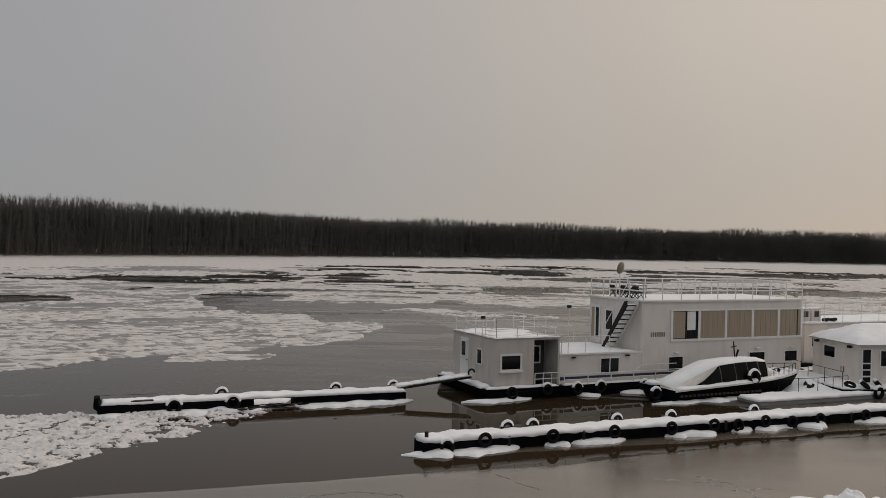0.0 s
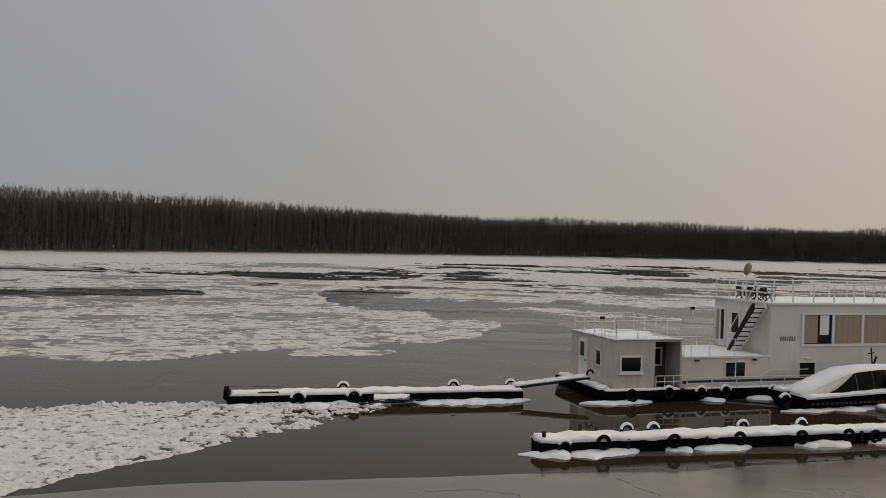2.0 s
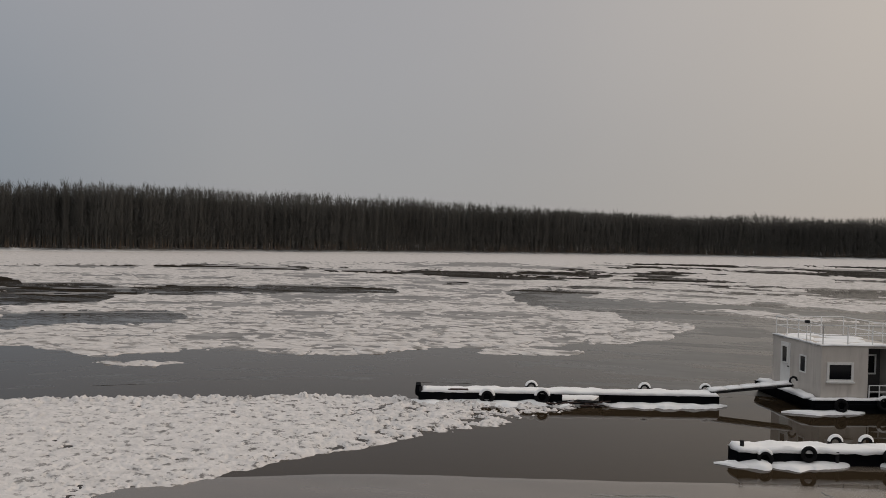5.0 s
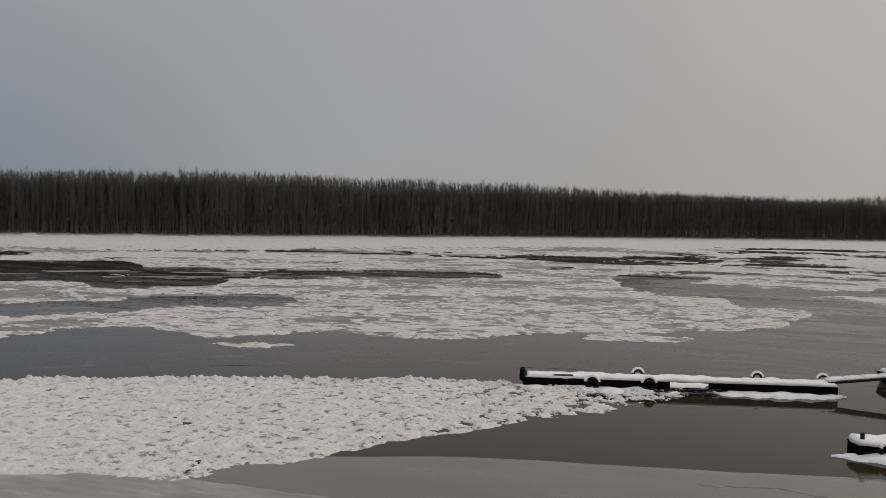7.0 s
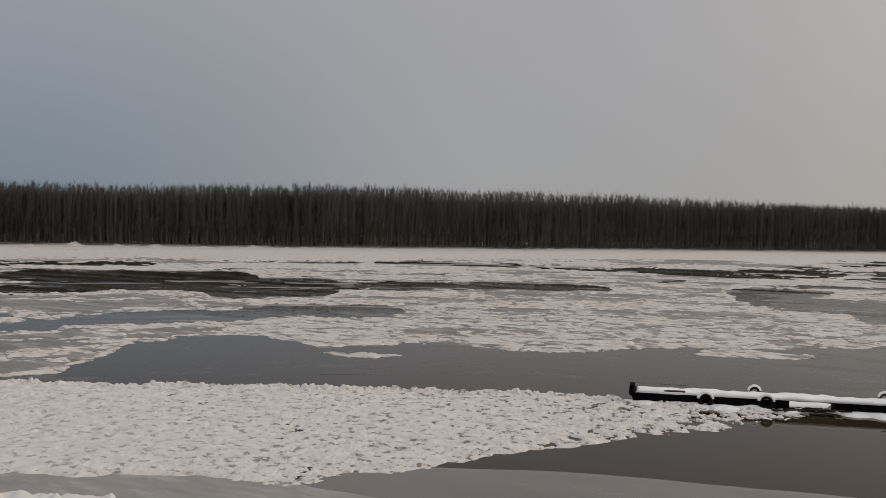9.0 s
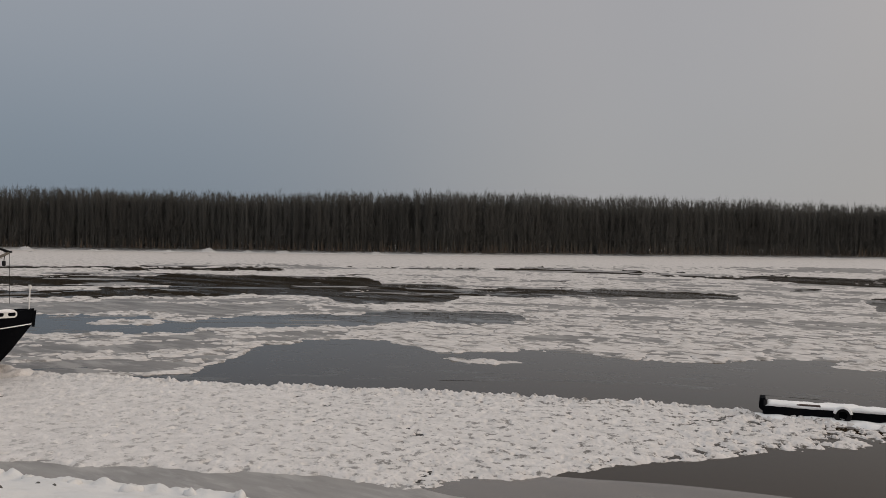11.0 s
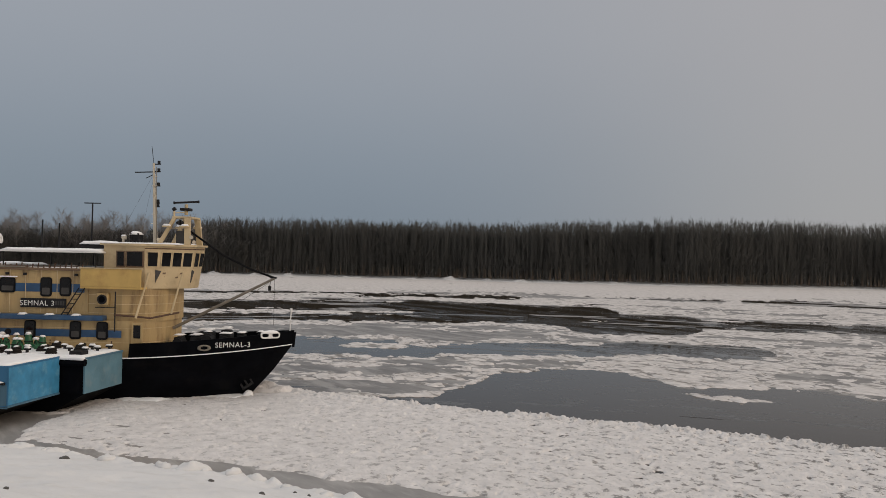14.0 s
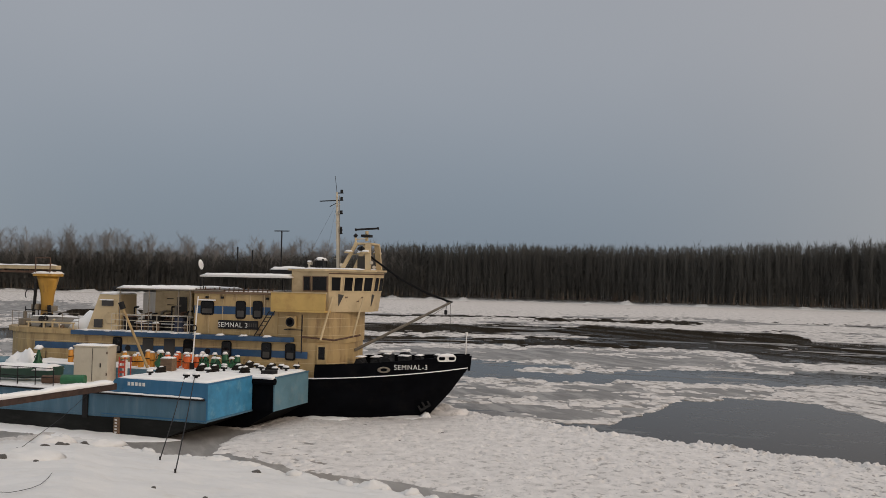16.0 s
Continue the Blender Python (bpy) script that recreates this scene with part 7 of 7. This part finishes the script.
# ---- barge ----
BG = pose(-41.04, 2.62, 0, 0, 0, 50.2)
barge = thing("barge", BG, "flat blue work barge with black bottom and snowy deck", "barge")
X1 = 2.31
part("bottom", prism([(-32, -0.6), (-2.0, -0.6), (0.0, 0.0), (X1 - 0.02, 0.93), (-5, 0.8), (-32, 0.7)], 0.02, 3.78, 0.0), TARGREY, barge, "black raked bottom")
side = part("upper_hull", prism([(-3.3, 1.93), (-2.9, 2.1), (-2.6, 2.55), (-2.4, 2.6), (X1, 2.6), (X1, 0.93), (-3.3, 0.8)], 0.0, 3.8, 0.012), BARGE_BLUE, barge, "faded blue upper hull")
part("lower_hull", prism([(-32, 0.68), (-32, 1.9), (-3.31, 1.9), (-3.31, 0.8)], 0.0, 3.8, 0.012), BARGE_PALE, barge, "pale blue plating")
part("pale_plate", boxes((-3.3, X1 - 0.03, -0.012, -0.003, 0.98, 1.84)), BARGE_PALE, side, "pale blue lower plating")
part("bow_plate", boxes((X1 + 0.003, X1 + 0.014, 0.06, 3.74, 1.0, 2.52)), BRIGHT_BLUE, side, "scuffed bright blue bow plating")
part("chine_line", boxes((-32, X1 + 0.02, -0.03, 0.0, 0.86, 0.92), (X1 + 0.0, X1 + 0.03, 0.0, 3.8, 0.9, 0.97)), BARGE_PALE, side)
ledge = part("rubbing_ledge", boxes((-32, X1 - 0.1, -0.14, -0.004, 1.84, 1.94), bevel=0.015), STEEL, barge)
part("snow_cover", snow_cap(-32, X1 - 0.1, -0.17, 0.0, 1.94, 0.05, 121, 0.2), SNOW, ledge, "snow on the ledge", smooth=True)
for x in (-4.15, -11.2, -18.5):
    part("side_post", boxes((x - 0.14, x + 0.14, -0.1, -0.002, 0.7, 1.84), bevel=0.02), STEEL, barge)
dm = part("draught_board", boxes((-2.55, -2.25, -0.05, 0.03, 0.05, 0.82), bevel=0.01), WOOD, barge, "upright board with draught marks")
for i in range(5):
    part("mark", boxes((-2.48, -2.36, -0.06, -0.052, 0.12 + 0.14 * i, 0.18 + 0.14 * i)), LETTER, dm)
bars_text(side, -1.9, -0.9, 2.3, 2.46, 0.0, 5, LETTER)
part("snow_cover", snow_cap(-2.5, X1 - 0.02, 0.03, 3.75, 2.6, 0.07, 122, 0.2), SNOW, barge, "snow on the fore deck", smooth=True)
part("snow_cover", snow_cap(-32, -2.6, 0.03, 3.9, 1.92, 0.1, 123, 0.35), SNOW, barge, "snow on the working deck", smooth=True)
# second hull alongside, its bow a little further forward
P2 = [(-30.0, 3.95), (3.43, 3.95), (3.43, 7.4), (-30.0, 4.6)]
sec = part("second_hull", plan_prism(P2, 0.92, 2.55), PLATE, barge, "pale blue second hull")
part("second_bottom", plan_prism([(-30, 4.0), (0.9, 4.0), (0.9, 7.0), (-30, 4.5)], -0.5, 0.918, [(-30, 4.0), (3.4, 4.0), (3.4, 7.35), (-30, 4.5)]), BLACK, barge)
# black sheet over the blue side paints the dark gap's shade
part("dark_side_plate", boxes((-2.0, 3.36, 3.93, 3.946, 0.92, 2.45)), BLACK, sec, "black plate for the shade between the hulls")
part("edge_strip", boxes((3.432, 3.47, 3.95, 7.4, 2.47, 2.56)), BARGE_PALE, sec)
part("snow_cover", snow_cap(-2.6, 3.42, 3.95, 7.3, 2.55, 0.08, 125, 0.22), SNOW, sec, smooth=True)
part("snow_cover", snow_cap(-12, -2.6, 3.95, 6.2, 2.55, 0.08, 126, 0.3), SNOW, sec, smooth=True)
fn_ = part("bow_fender", tubes(((2.0, 3.85, 2.3), (3.5, 3.85, 2.35), 0.16), n=10), BLACK, barge, "dark rope fender between the hulls")
part("snow_cap", snow_cap(2.0, 3.5, 3.7, 4.05, 2.48, 0.14, 127, 0.12), SNOW, fn_, smooth=True)
part("hatch_box", boxes((2.5, 3.1, 4.2, 4.8, 2.55, 2.8), bevel=0.03), STEEL, barge)
for i, (x, y, z) in enumerate(((0.6, 0.9, 2.62), (1.05, 1.0, 2.62), (0.2, 3.2, 2.62), (-1.6, 1.2, 2.62), (2.6, 5.4, 2.6), (2.9, 6.0, 2.6), (2.3, 6.6, 2.6), (3.0, 6.9, 2.6), (1.2, 4.6, 2.6), (0.2, 4.6, 2.6), (1.0, 6.4, 2.6), (-0.3, 5.4, 2.6), (1.7, 5.6, 2.6))):
    b = part("bollard", tubes(((x, y, z), (x, y, z + 0.22), 0.07), ((x - 0.16, y, z + 0.18), (x + 0.16, y, z + 0.18), 0.055), n=9), STEEL, barge)
    part("snow_cap", snow_cap(x - 0.16, x + 0.16, y - 0.09, y + 0.09, z + 0.23, 0.07, 130 + i, 0.06), SNOW, b, smooth=True)
ice_shelf(BG, -18.0, 1.0, -2.4, 0.1, 118, 0.1, 0.16, 12)
railing(barge, [(-9.5, 0.25, 1.95), (-6.3, 0.25, 1.95)], 0.85, STEEL, 1.2, (1.0, 0.5), 0.022)

# ---- things on the barge ----
def buoy(x, y, z, mat, R=0.24, H=0.7, kind="can", label="", lean=0):
    b = thing("buoy", BG @ pose(x, y, z, lean, lean * 0.6, 37 * x % 90), label, "buoy", "buoys stored on the barge")
    if kind == "can":
        part("drum", loft([[(r * math.cos(a * math.pi / 7), r * math.sin(a * math.pi / 7), h) for a in range(15)] for h, r in ((0, R * 0.9), (0.06, R), (H * 0.55, R), (H * 0.62, R * 0.9), (H * 0.9, R * 0.75), (H, R * 0.7))]), mat, b, smooth=True)
        part("lifting_ring", torus(R * 0.35, 0.025, pose(0, 0, H, 90), n=10, k=5), STEEL, b)
    else:
        part("body", loft([[(r * math.cos(a * math.pi / 7), r * math.sin(a * math.pi / 7), h) for a in range(15)] for h, r in ((0, R * 0.5), (0.15, R), (H * 0.35, R), (H * 0.5, R * 0.5), (H, R * 0.1))]), mat, b, smooth=True)
        for k in range(3):
            part("stay", tubes(((R * math.cos(k * 2.1), R * math.sin(k * 2.1), H * 0.3), (0, 0, H), 0.025), n=5), mat, b)
    if kind == "can":
        part("band", torus(R, 0.022, pose(0, 0, H * 0.5), n=14, k=5), STEEL, b)
    else:
        for k in range(2):                   # bent guard rings
            part("guard", torus(R * 0.8, 0.02, pose(0, 0, H * 0.55, 90, 0, 90 * k), n=12, k=4, arc=0.5), STEEL, b)
    part("snow_cap", snow_cap(-R * 0.75, R * 0.75, -R * 0.75, R * 0.75, H, 0.11, int(abs(x * 13 + y * 7)), 0.1), SNOW, b, smooth=True)
    return b


for x, y in ((-5.5, 4.3), (-5.0, 4.45), (-4.5, 4.3), (-5.2, 4.95), (-4.1, 4.7), (-4.7, 5.1), (-4.9, 5.6), (-4.2, 5.4), (-9.0, 4.4), (-8.4, 4.5), (-8.0, 4.3)):
    buoy(x, y, 2.6, AMBER, 0.145, 0.64 + 0.12 * math.sin(9 * x), "can", "amber can buoy capped with snow on the barge deck")
for x, y in ((-2.9, 5.0), (-2.5, 5.4), (-3.2, 5.6), (-2.3, 5.0), (-2.7, 6.0), (-2.2, 6.3), (-2.0, 4.7), (-1.8, 5.2), (-3.4, 5.0)):
    buoy(x, y, 2.6, ORANGE, 0.17, 0.66 + 0.06 * math.sin(7 * x + y), "can", "bright orange buoy capped with snow on the barge deck")
for i, (x, y) in enumerate(((-1.6, 5.3), (-1.1, 5.7), (-0.6, 5.3), (-1.4, 6.2), (-0.8, 6.3), (-1.8, 6.0), (-0.2, 6.0), (-0.4, 6.7), (-1.0, 4.8))):
    buoy(x, y, 2.6, GREEN, 0.19, 0.6 + 0.1 * math.sin(5 * i), "can" if i % 3 == 1 else "spar", "dark green buoy with snow on the barge deck", 5 * math.sin(3 * i))
for x, y, z, h, lean in ((-3.6, 4.6, 2.6, 0.8, 4), (-9.2, 2.3, 2.3, 1.3, 14), (-11.9, 2.2, 2.2, 1.2, -24)):
    buoy(x, y, z, GREEN, 0.26, h, "spar", "green spar buoy leaning in the snow on the barge deck", lean)

lk = thing("deck_locker", BG @ pose(-6.6, 1.9, 2.0, 0, 0, 12), "large beige steel locker with snow on its lid", "locker")
bd = part("body", boxes((0, 1.75, 0, 0.9, 0, 1.72), bevel=0.03), LOCKER, lk)
# dark line on the flat front imitates the edge between two faces
part("door_seam", boxes((0.95, 0.97, -0.012, -0.003, 0.05, 1.66)), STEEL, bd)
part("handle", boxes((1.36, 1.41, -0.03, -0.003, 0.75, 0.95), bevel=0.008), STEEL, bd)
for z in (0.35, 1.4):
    part("hinge", boxes((1.68, 1.74, -0.02, -0.003, z, z + 0.12)), RUST, bd)
part("lid", boxes((-0.04, 1.79, -0.04, 0.94, 1.72, 1.78), bevel=0.015), LOCKER, lk)
part("snow_cover", snow_cap(-0.04, 1.79, -0.04, 0.94, 1.78, 0.05, 140, 0.14), SNOW, lk, smooth=True)

cr8 = thing("wooden_crate", BG @ pose(-2.3, 2.9, 2.64, 0, 0, 5), "brown wooden crate with snow on top", "crate")
for i in range(4):
    part("plank", boxes((0, 0.62, 0, 0.03, 0.16 * i + 0.01, 0.16 * i + 0.155), bevel=0.006), WOOD, cr8)
part("core", boxes((0.02, 0.6, 0.032, 0.5, 0.0, 0.64)), WOOD, cr8)
part("snow_cover", snow_cap(-0.02, 0.64, -0.02, 0.52, 0.64, 0.06, 141, 0.12), SNOW, cr8, smooth=True)

gb = thing("gas_cage", BG @ pose(-4.75, 2.95, 2.02), "red and white slatted cage on the barge deck", "cage")
for i in range(4):
    part("slat", boxes((0, 0.34, -0.02, 0.0, 0.15 + 0.25 * i, 0.27 + 0.25 * i)), RED, gb)
part("frame", tubes(((0, 0, 0), (0, 0, 1.2), 0.03), ((0.34, 0, 0), (0.34, 0, 1.2), 0.03), ((0, 0.45, 0), (0, 0.45, 1.2), 0.03), ((0.34, 0.45, 0), (0.34, 0.45, 1.2), 0.03), n=6), RED, gb)
part("bottle", tubes(((0.17, 0.22, 0), (0.17, 0.22, 1.05), 0.13), n=12), TRIM, gb)
part("snow_cap", snow_cap(0, 0.34, 0, 0.45, 1.2, 0.07, 142, 0.1), SNOW, gb, smooth=True)

dv = thing("davit_pole", BG @ pose(-4.0, 4.2, 2.58), "leaning yellow derrick pole on the barge", "pole")
part("pole", tubes(((0, 0, 0.0), (-1.0, -0.83, 3.1), 0.075, 0.06), n=9), OCHRE, dv)
part("head", tubes(((-0.97, -0.8, 3.0), (-1.07, -0.89, 3.35), 0.14), n=9), STEEL, dv)
fp2 = thing("flag_pole", BG @ pose(-1.6, 4.5, 2.6), "thin white pole standing on the barge", "pole")
part("pole", tubes(((0, 0, 0), (0.22, 0.05, 3.7), 0.04, 0.03), n=8), TRIM, fp2)
part("base", tubes(((0, 0, 0), (0, 0, 0.35), 0.12), n=9), STEEL, fp2)
part("lantern", torus(0.14, 0.035, pose(0.12, -0.05, 2.1, 90), n=14, k=6), STEEL, fp2)

bt = thing("rowing_boat", BG @ pose(-10.8, 0.9, 2.02, 0, 0, 8), "dark green rowing boat filled with snow", "boat")
rb = []
for i in range(9):
    f_ = i / 8
    h = 0.75 * (1 - (abs(f_ - 0.4) / 0.62) ** 2.2)
    x = 4.0 * f_
    rb.append([(x, -h, 0.62 + 0.15 * f_ ** 2), (x, -h * 0.8, 0.25), (x, 0, 0.08 + 0.2 * f_ ** 3), (x, h * 0.8, 0.25), (x, h, 0.62 + 0.15 * f_ ** 2)])
part("hull", loft(rb), material("dark_green_paint", (0.02, 0.06, 0.04), 0.5, vary=0.2, scale=3), bt, smooth=True)
part("snow_cover", snow_cap(0.3, 3.7, -0.62, 0.62, 0.6, 0.2, 150, 0.16), SNOW, bt, smooth=True)
ly = thing("buoy", BG @ pose(-6.2, 0.7, 2.25, 0, 90, 20), "long green and red buoy lying on the deck under snow", "buoy", "buoys stored on the barge")
part("body", tubes(((0, 0, 0), (0, 0, 1.1), 0.24), n=14), GREEN, ly)
part("tail", tubes(((0, 0, -0.9), (0, 0, 0), 0.2), n=12), RUST, ly)
part("snow_cap", placed(dome(0.85, 0.17, 0.14, 152, 4, 16), pose(0.2, 0, 0.1, 0, -90, 0)), SNOW, ly, smooth=True)
hp = part("snow_mound", placed(dome(1.75, 0.95, 1.5, 151, 8, 26), pose(-10.4, 2.9, 2.0)), SNOW, smooth=True)
hp.matrix_world = BG
tagged(hp, "mound of snow over gear on the barge deck", "snow mound")

# coils of mooring rope and chain on the fore decks
for i, (x, y, z, R) in enumerate(((-0.2, 4.3, 2.6, 0.24), (0.6, 5.2, 2.6, 0.26), (1.5, 4.4, 2.6, 0.22), (1.9, 6.2, 2.6, 0.24), (0.4, 6.6, 2.6, 0.22), (-0.9, 4.3, 2.6, 0.24), (-1.9, 2.4, 2.62, 0.22))):
    co = thing("rope_coil", BG @ pose(x, y, z), "coil of dark mooring rope half covered with snow", "rope", "rope coils on the barge")
    for k in range(3):
        part("turn", torus(R * (1 - 0.1 * k), 0.055, pose(0.02 * k, 0, 0.06 + 0.1 * k, 3 * k, -4 * k), n=14, k=6), ROPE, co, smooth=True)
    part("snow_cap", snow_cap(-R * 0.5, R * 0.7, -R * 0.2, R * 0.7, 0.26, 0.1, 180 + i, 0.1), SNOW, co, smooth=True)

# gangway from the bank, mooring wires
GW0, GW1 = at(89.3, 42.3, 2.42), Vector((-33.0, -9.0, 2.35))
gw = thing("gangway", Matrix.Identity(4), "rusty gangway beam with snow, from the bank to the barge", "gangway")
dv_ = (GW1 - GW0)
nrm = Vector((-dv_.y, dv_.x, 0)).normalized()
bm = bmesh.new()
for s0, s1, zz0, zz1 in ((-0.28, 0.28, -0.28, 0.0),):
    vs = [bm.verts.new(p + nrm * s + Vector((0, 0, z))) for p in (GW0, GW1) for s in (s0, s1) for z in (zz0, zz1)]
    for f_ in ((0, 1, 3, 2), (4, 6, 7, 5), (0, 4, 5, 1), (2, 3, 7, 6), (1, 5, 7, 3), (0, 2, 6, 4)):
        bm.faces.new([vs[k] for k in f_])
part("beam", bm, TARRED, gw)
L = dv_.length
q = dv_.to_track_quat("X", "Z").to_matrix().to_4x4()
part("snow_cover", placed(snow_cap(0.05, L, -0.31, 0.31, 0.0, 0.15, 160, 0.14), Matrix.Translation(GW0) @ q), SNOW, gw, smooth=True)
wr = thing("mooring_wires", Matrix.Identity(4), "dark steel mooring wires from barge to bank", "mooring wire")
for a, b, r in (((0.55, 0.85, 2.75), at(86.38, 30.7, 1.21), 0.018), ((1.0, 0.95, 2.75), at(85.45, 25.1, 1.97), 0.018), ((-3.8, 0.0, 2.0), at(94.43, 28.55, 2.13), 0.009)):
    a = BG @ Vector(a)
    mid3 = a.lerp(b, 0.5) + Vector((0, 0, -0.12))
    part("wire", tubes((a, mid3, r), (mid3, b, r), n=6), STEEL, wr)
    part("stake", tubes((b + Vector((0, 0, -0.3)), b + Vector((0, 0, 0.1)), 0.03), n=7), STEEL, wr)


MOUNDS = [(-25.4, 28.9, 0.46, 0.45, 0.3, 170), (-24.3, 28.7, 0.26, 0.3, 0.12, 171), (-23.3, 28.2, 0.7, 0.4, 0.06, 172), (-27.2, 28.9, 0.6, 0.5, 0.2, 173)]

# ---- stones and lumps on the near bank ----
def bank_z(az, r):
    return float(bank_height(-math.sin(radians(az)) * r, math.cos(radians(az)) * r, np.array(az), np.array(r)))


def rock(az, r, size, seed, snow=True):
    bm = bmesh.new()
    bmesh.ops.create_icosphere(bm, subdivisions=2, radius=1)
    for v in bm.verts:
        v.co *= 1 + 0.55 * noise.noise(v.co * 1.5 + Vector((seed, 0, 0))) + 0.2 * noise.noise(v.co * 4 + Vector((0, seed, 0)))
        v.co = Vector((v.co.x * size, v.co.y * size * 0.8, v.co.z * size * 0.6))
    p = at(az, r, max(0.0, bank_z(az, r)) - size * 0.18)
    t = thing("stone", Matrix.Translation(p), "dark stone half buried in the snowy bank", "stone", "bank stones")
    part("body", bm, STONE, t, smooth=True)
    if snow:
        part("snow_cap", snow_cap(-size * 0.9, size * 0.75, -size * 0.75, size * 0.6, size * 0.3, size * 0.3, seed, size * 0.25), SNOW, t, smooth=True)


for i in range(22):
    az = 41 + 2.5 * i + 1.3 * math.sin(i * 7.1)
    r = float(np.interp(az, [p[0] for p in BANK], [p[1] for p in BANK])) - 0.6 - 0.8 * abs(math.sin(i * 3.7))
    k = 0.10 + 0.16 * abs(math.sin(i * 5.3))
    lump = part("snow_lump", placed(dome(k * 1.5, k, k * 0.75, 300 + i, 4, 12), Matrix.Translation(at(az, r, bank_z(az, r))) @ pose(0, 0, 0, 0, 0, 53 * i)), BANK_SNOW, smooth=True)
    tagged(lump, "lump of snow at the edge of the bank", "snow lump", "snow lumps along the bank")
for az, r, k in ((92.1, 35.4, 0.34), (91.8, 35.6, 0.2), (92.97, 34.6, 0.26), (90.8, 37.2, 0.3), (93.4, 24.4, 0.12), (92.9, 25.4, 0.1), (95.3, 24.6, 0.26), (80.47, 30.2, 0.24), (86.7, 18.9, 0.06), (83.6, 19.4, 0.08), (71.9, 26.0, 0.13),
                 (68.7, 23.4, 0.12), (66.6, 25.0, 0.07), (65.7, 24.6, 0.07), (63.0, 26.0, 0.14), (58.0, 25.2, 0.12)):
    rock(az, r, k * 0.85, int(az * 7), False)
for az, r, w, d, h in ((94.3, 25.2, 1.1, 0.9, 0.2), (92.4, 36.4, 0.9, 0.6, 0.36), (90.0, 37.9, 1.1, 0.6, 0.24), (81.3, 33.3, 0.7, 0.4, 0.2), (83.0, 34.6, 0.6, 0.4, 0.18), (73.0, 29.0, 0.6, 0.35, 0.3), (69.3, 28.7, 0.5, 0.4, 0.3)):
    lump = part("snow_lump", placed(dome(w, d, h, int(az * 3)), Matrix.Translation(at(az, r, bank_z(az, r))) @ pose(0, 0, 0, 0, 0, az)), BANK_SNOW, smooth=True)
    tagged(lump, "smooth snow drift over stones at the edge of the bank", "snow drift", "snow drifts along the bank")
cable = [at(a, r, bank_z(a, r) + 0.03) for a, r in ((97.5, 14.3), (96.4, 14.15), (95.3, 14.2), (94.7, 14.35), (94.2, 14.6), (93.6, 15.2), (93.1, 16.1), (92.75, 17.3), (92.5, 18.6))]
cb = thing("loose_cable", Matrix.Identity(4), "thin dark cable lying in a loop on the snow", "cable")
part("cable", tubes(*[(p, q, 0.0045) for p, q in zip(cable, cable[1:])], n=5), STEEL, cb)
for az, r, w, d, h, seed in MOUNDS:
    hp2 = part("snow_mound", placed(dome(w, d, h * 1.15, seed, 7, 24), Matrix.Translation(at(az, r, 0.02)) @ pose(0, 0, 0, 0, 0, az)), SNOW, smooth=True)
    tagged(hp2, "rounded mound of fresh snow beside dark stones", "snow mound")
rock(-24.55, 28.15, 0.17, 31, False)
rock(-25.0, 28.15, 0.15, 35, False)


# cracks that run through the thin ice
def crack(points, width, seed):
    bm = bmesh.new()
    rs = np.random.RandomState(seed)
    pts = []
    for (a0, r0), (a1, r1) in zip(points, points[1:]):
        n = 9
        for i in range(n):
            u = i / n
            pts.append(at(a0 + (a1 - a0) * u + rs.randn() * 0.06, r0 + (r1 - r0) * u + rs.randn() * 0.06, 0.0))
    left, right = [], []
    for p, q in zip(pts, pts[1:]):
        d = (q - p).normalized()
        n = Vector((-d.y, d.x, 0)) * width * (0.4 + rs.rand())
        left.append(p + n), right.append(p - n)
    top = [bm.verts.new(p.lerp(q, 0.5) + Vector((0, 0, 0.03))) for p, q in zip(left, right)]
    lo, hi = [bm.verts.new(p + Vector((0, 0, 0.008))) for p in left], [bm.verts.new(p + Vector((0, 0, 0.008))) for p in right]
    for i in range(len(top) - 1):
        bm.faces.new((lo[i], lo[i + 1], top[i + 1], top[i])), bm.faces.new((top[i], top[i + 1], hi[i + 1], hi[i]))
    return tagged(part("ice_crack", bm, SLUSH), "raised crack running through the thin ice", "ice crack", "ice cracks")


crack([(-14.0, 29.0), (-17.1, 29.1), (-18.8, 28.4), (-21.5, 29.3)], 0.06, 1)
crack([(-16.4, 29.7), (-18.6, 29.2), (-20.0, 28.0), (-21.0, 27.2)], 0.05, 2)
crack([(-3.9, 28.3), (-5.2, 27.4), (-6.9, 26.6)], 0.03, 3)
crack([(10.0, 25.5), (5.0, 26.0), (1.5, 25.6)], 0.03, 4)
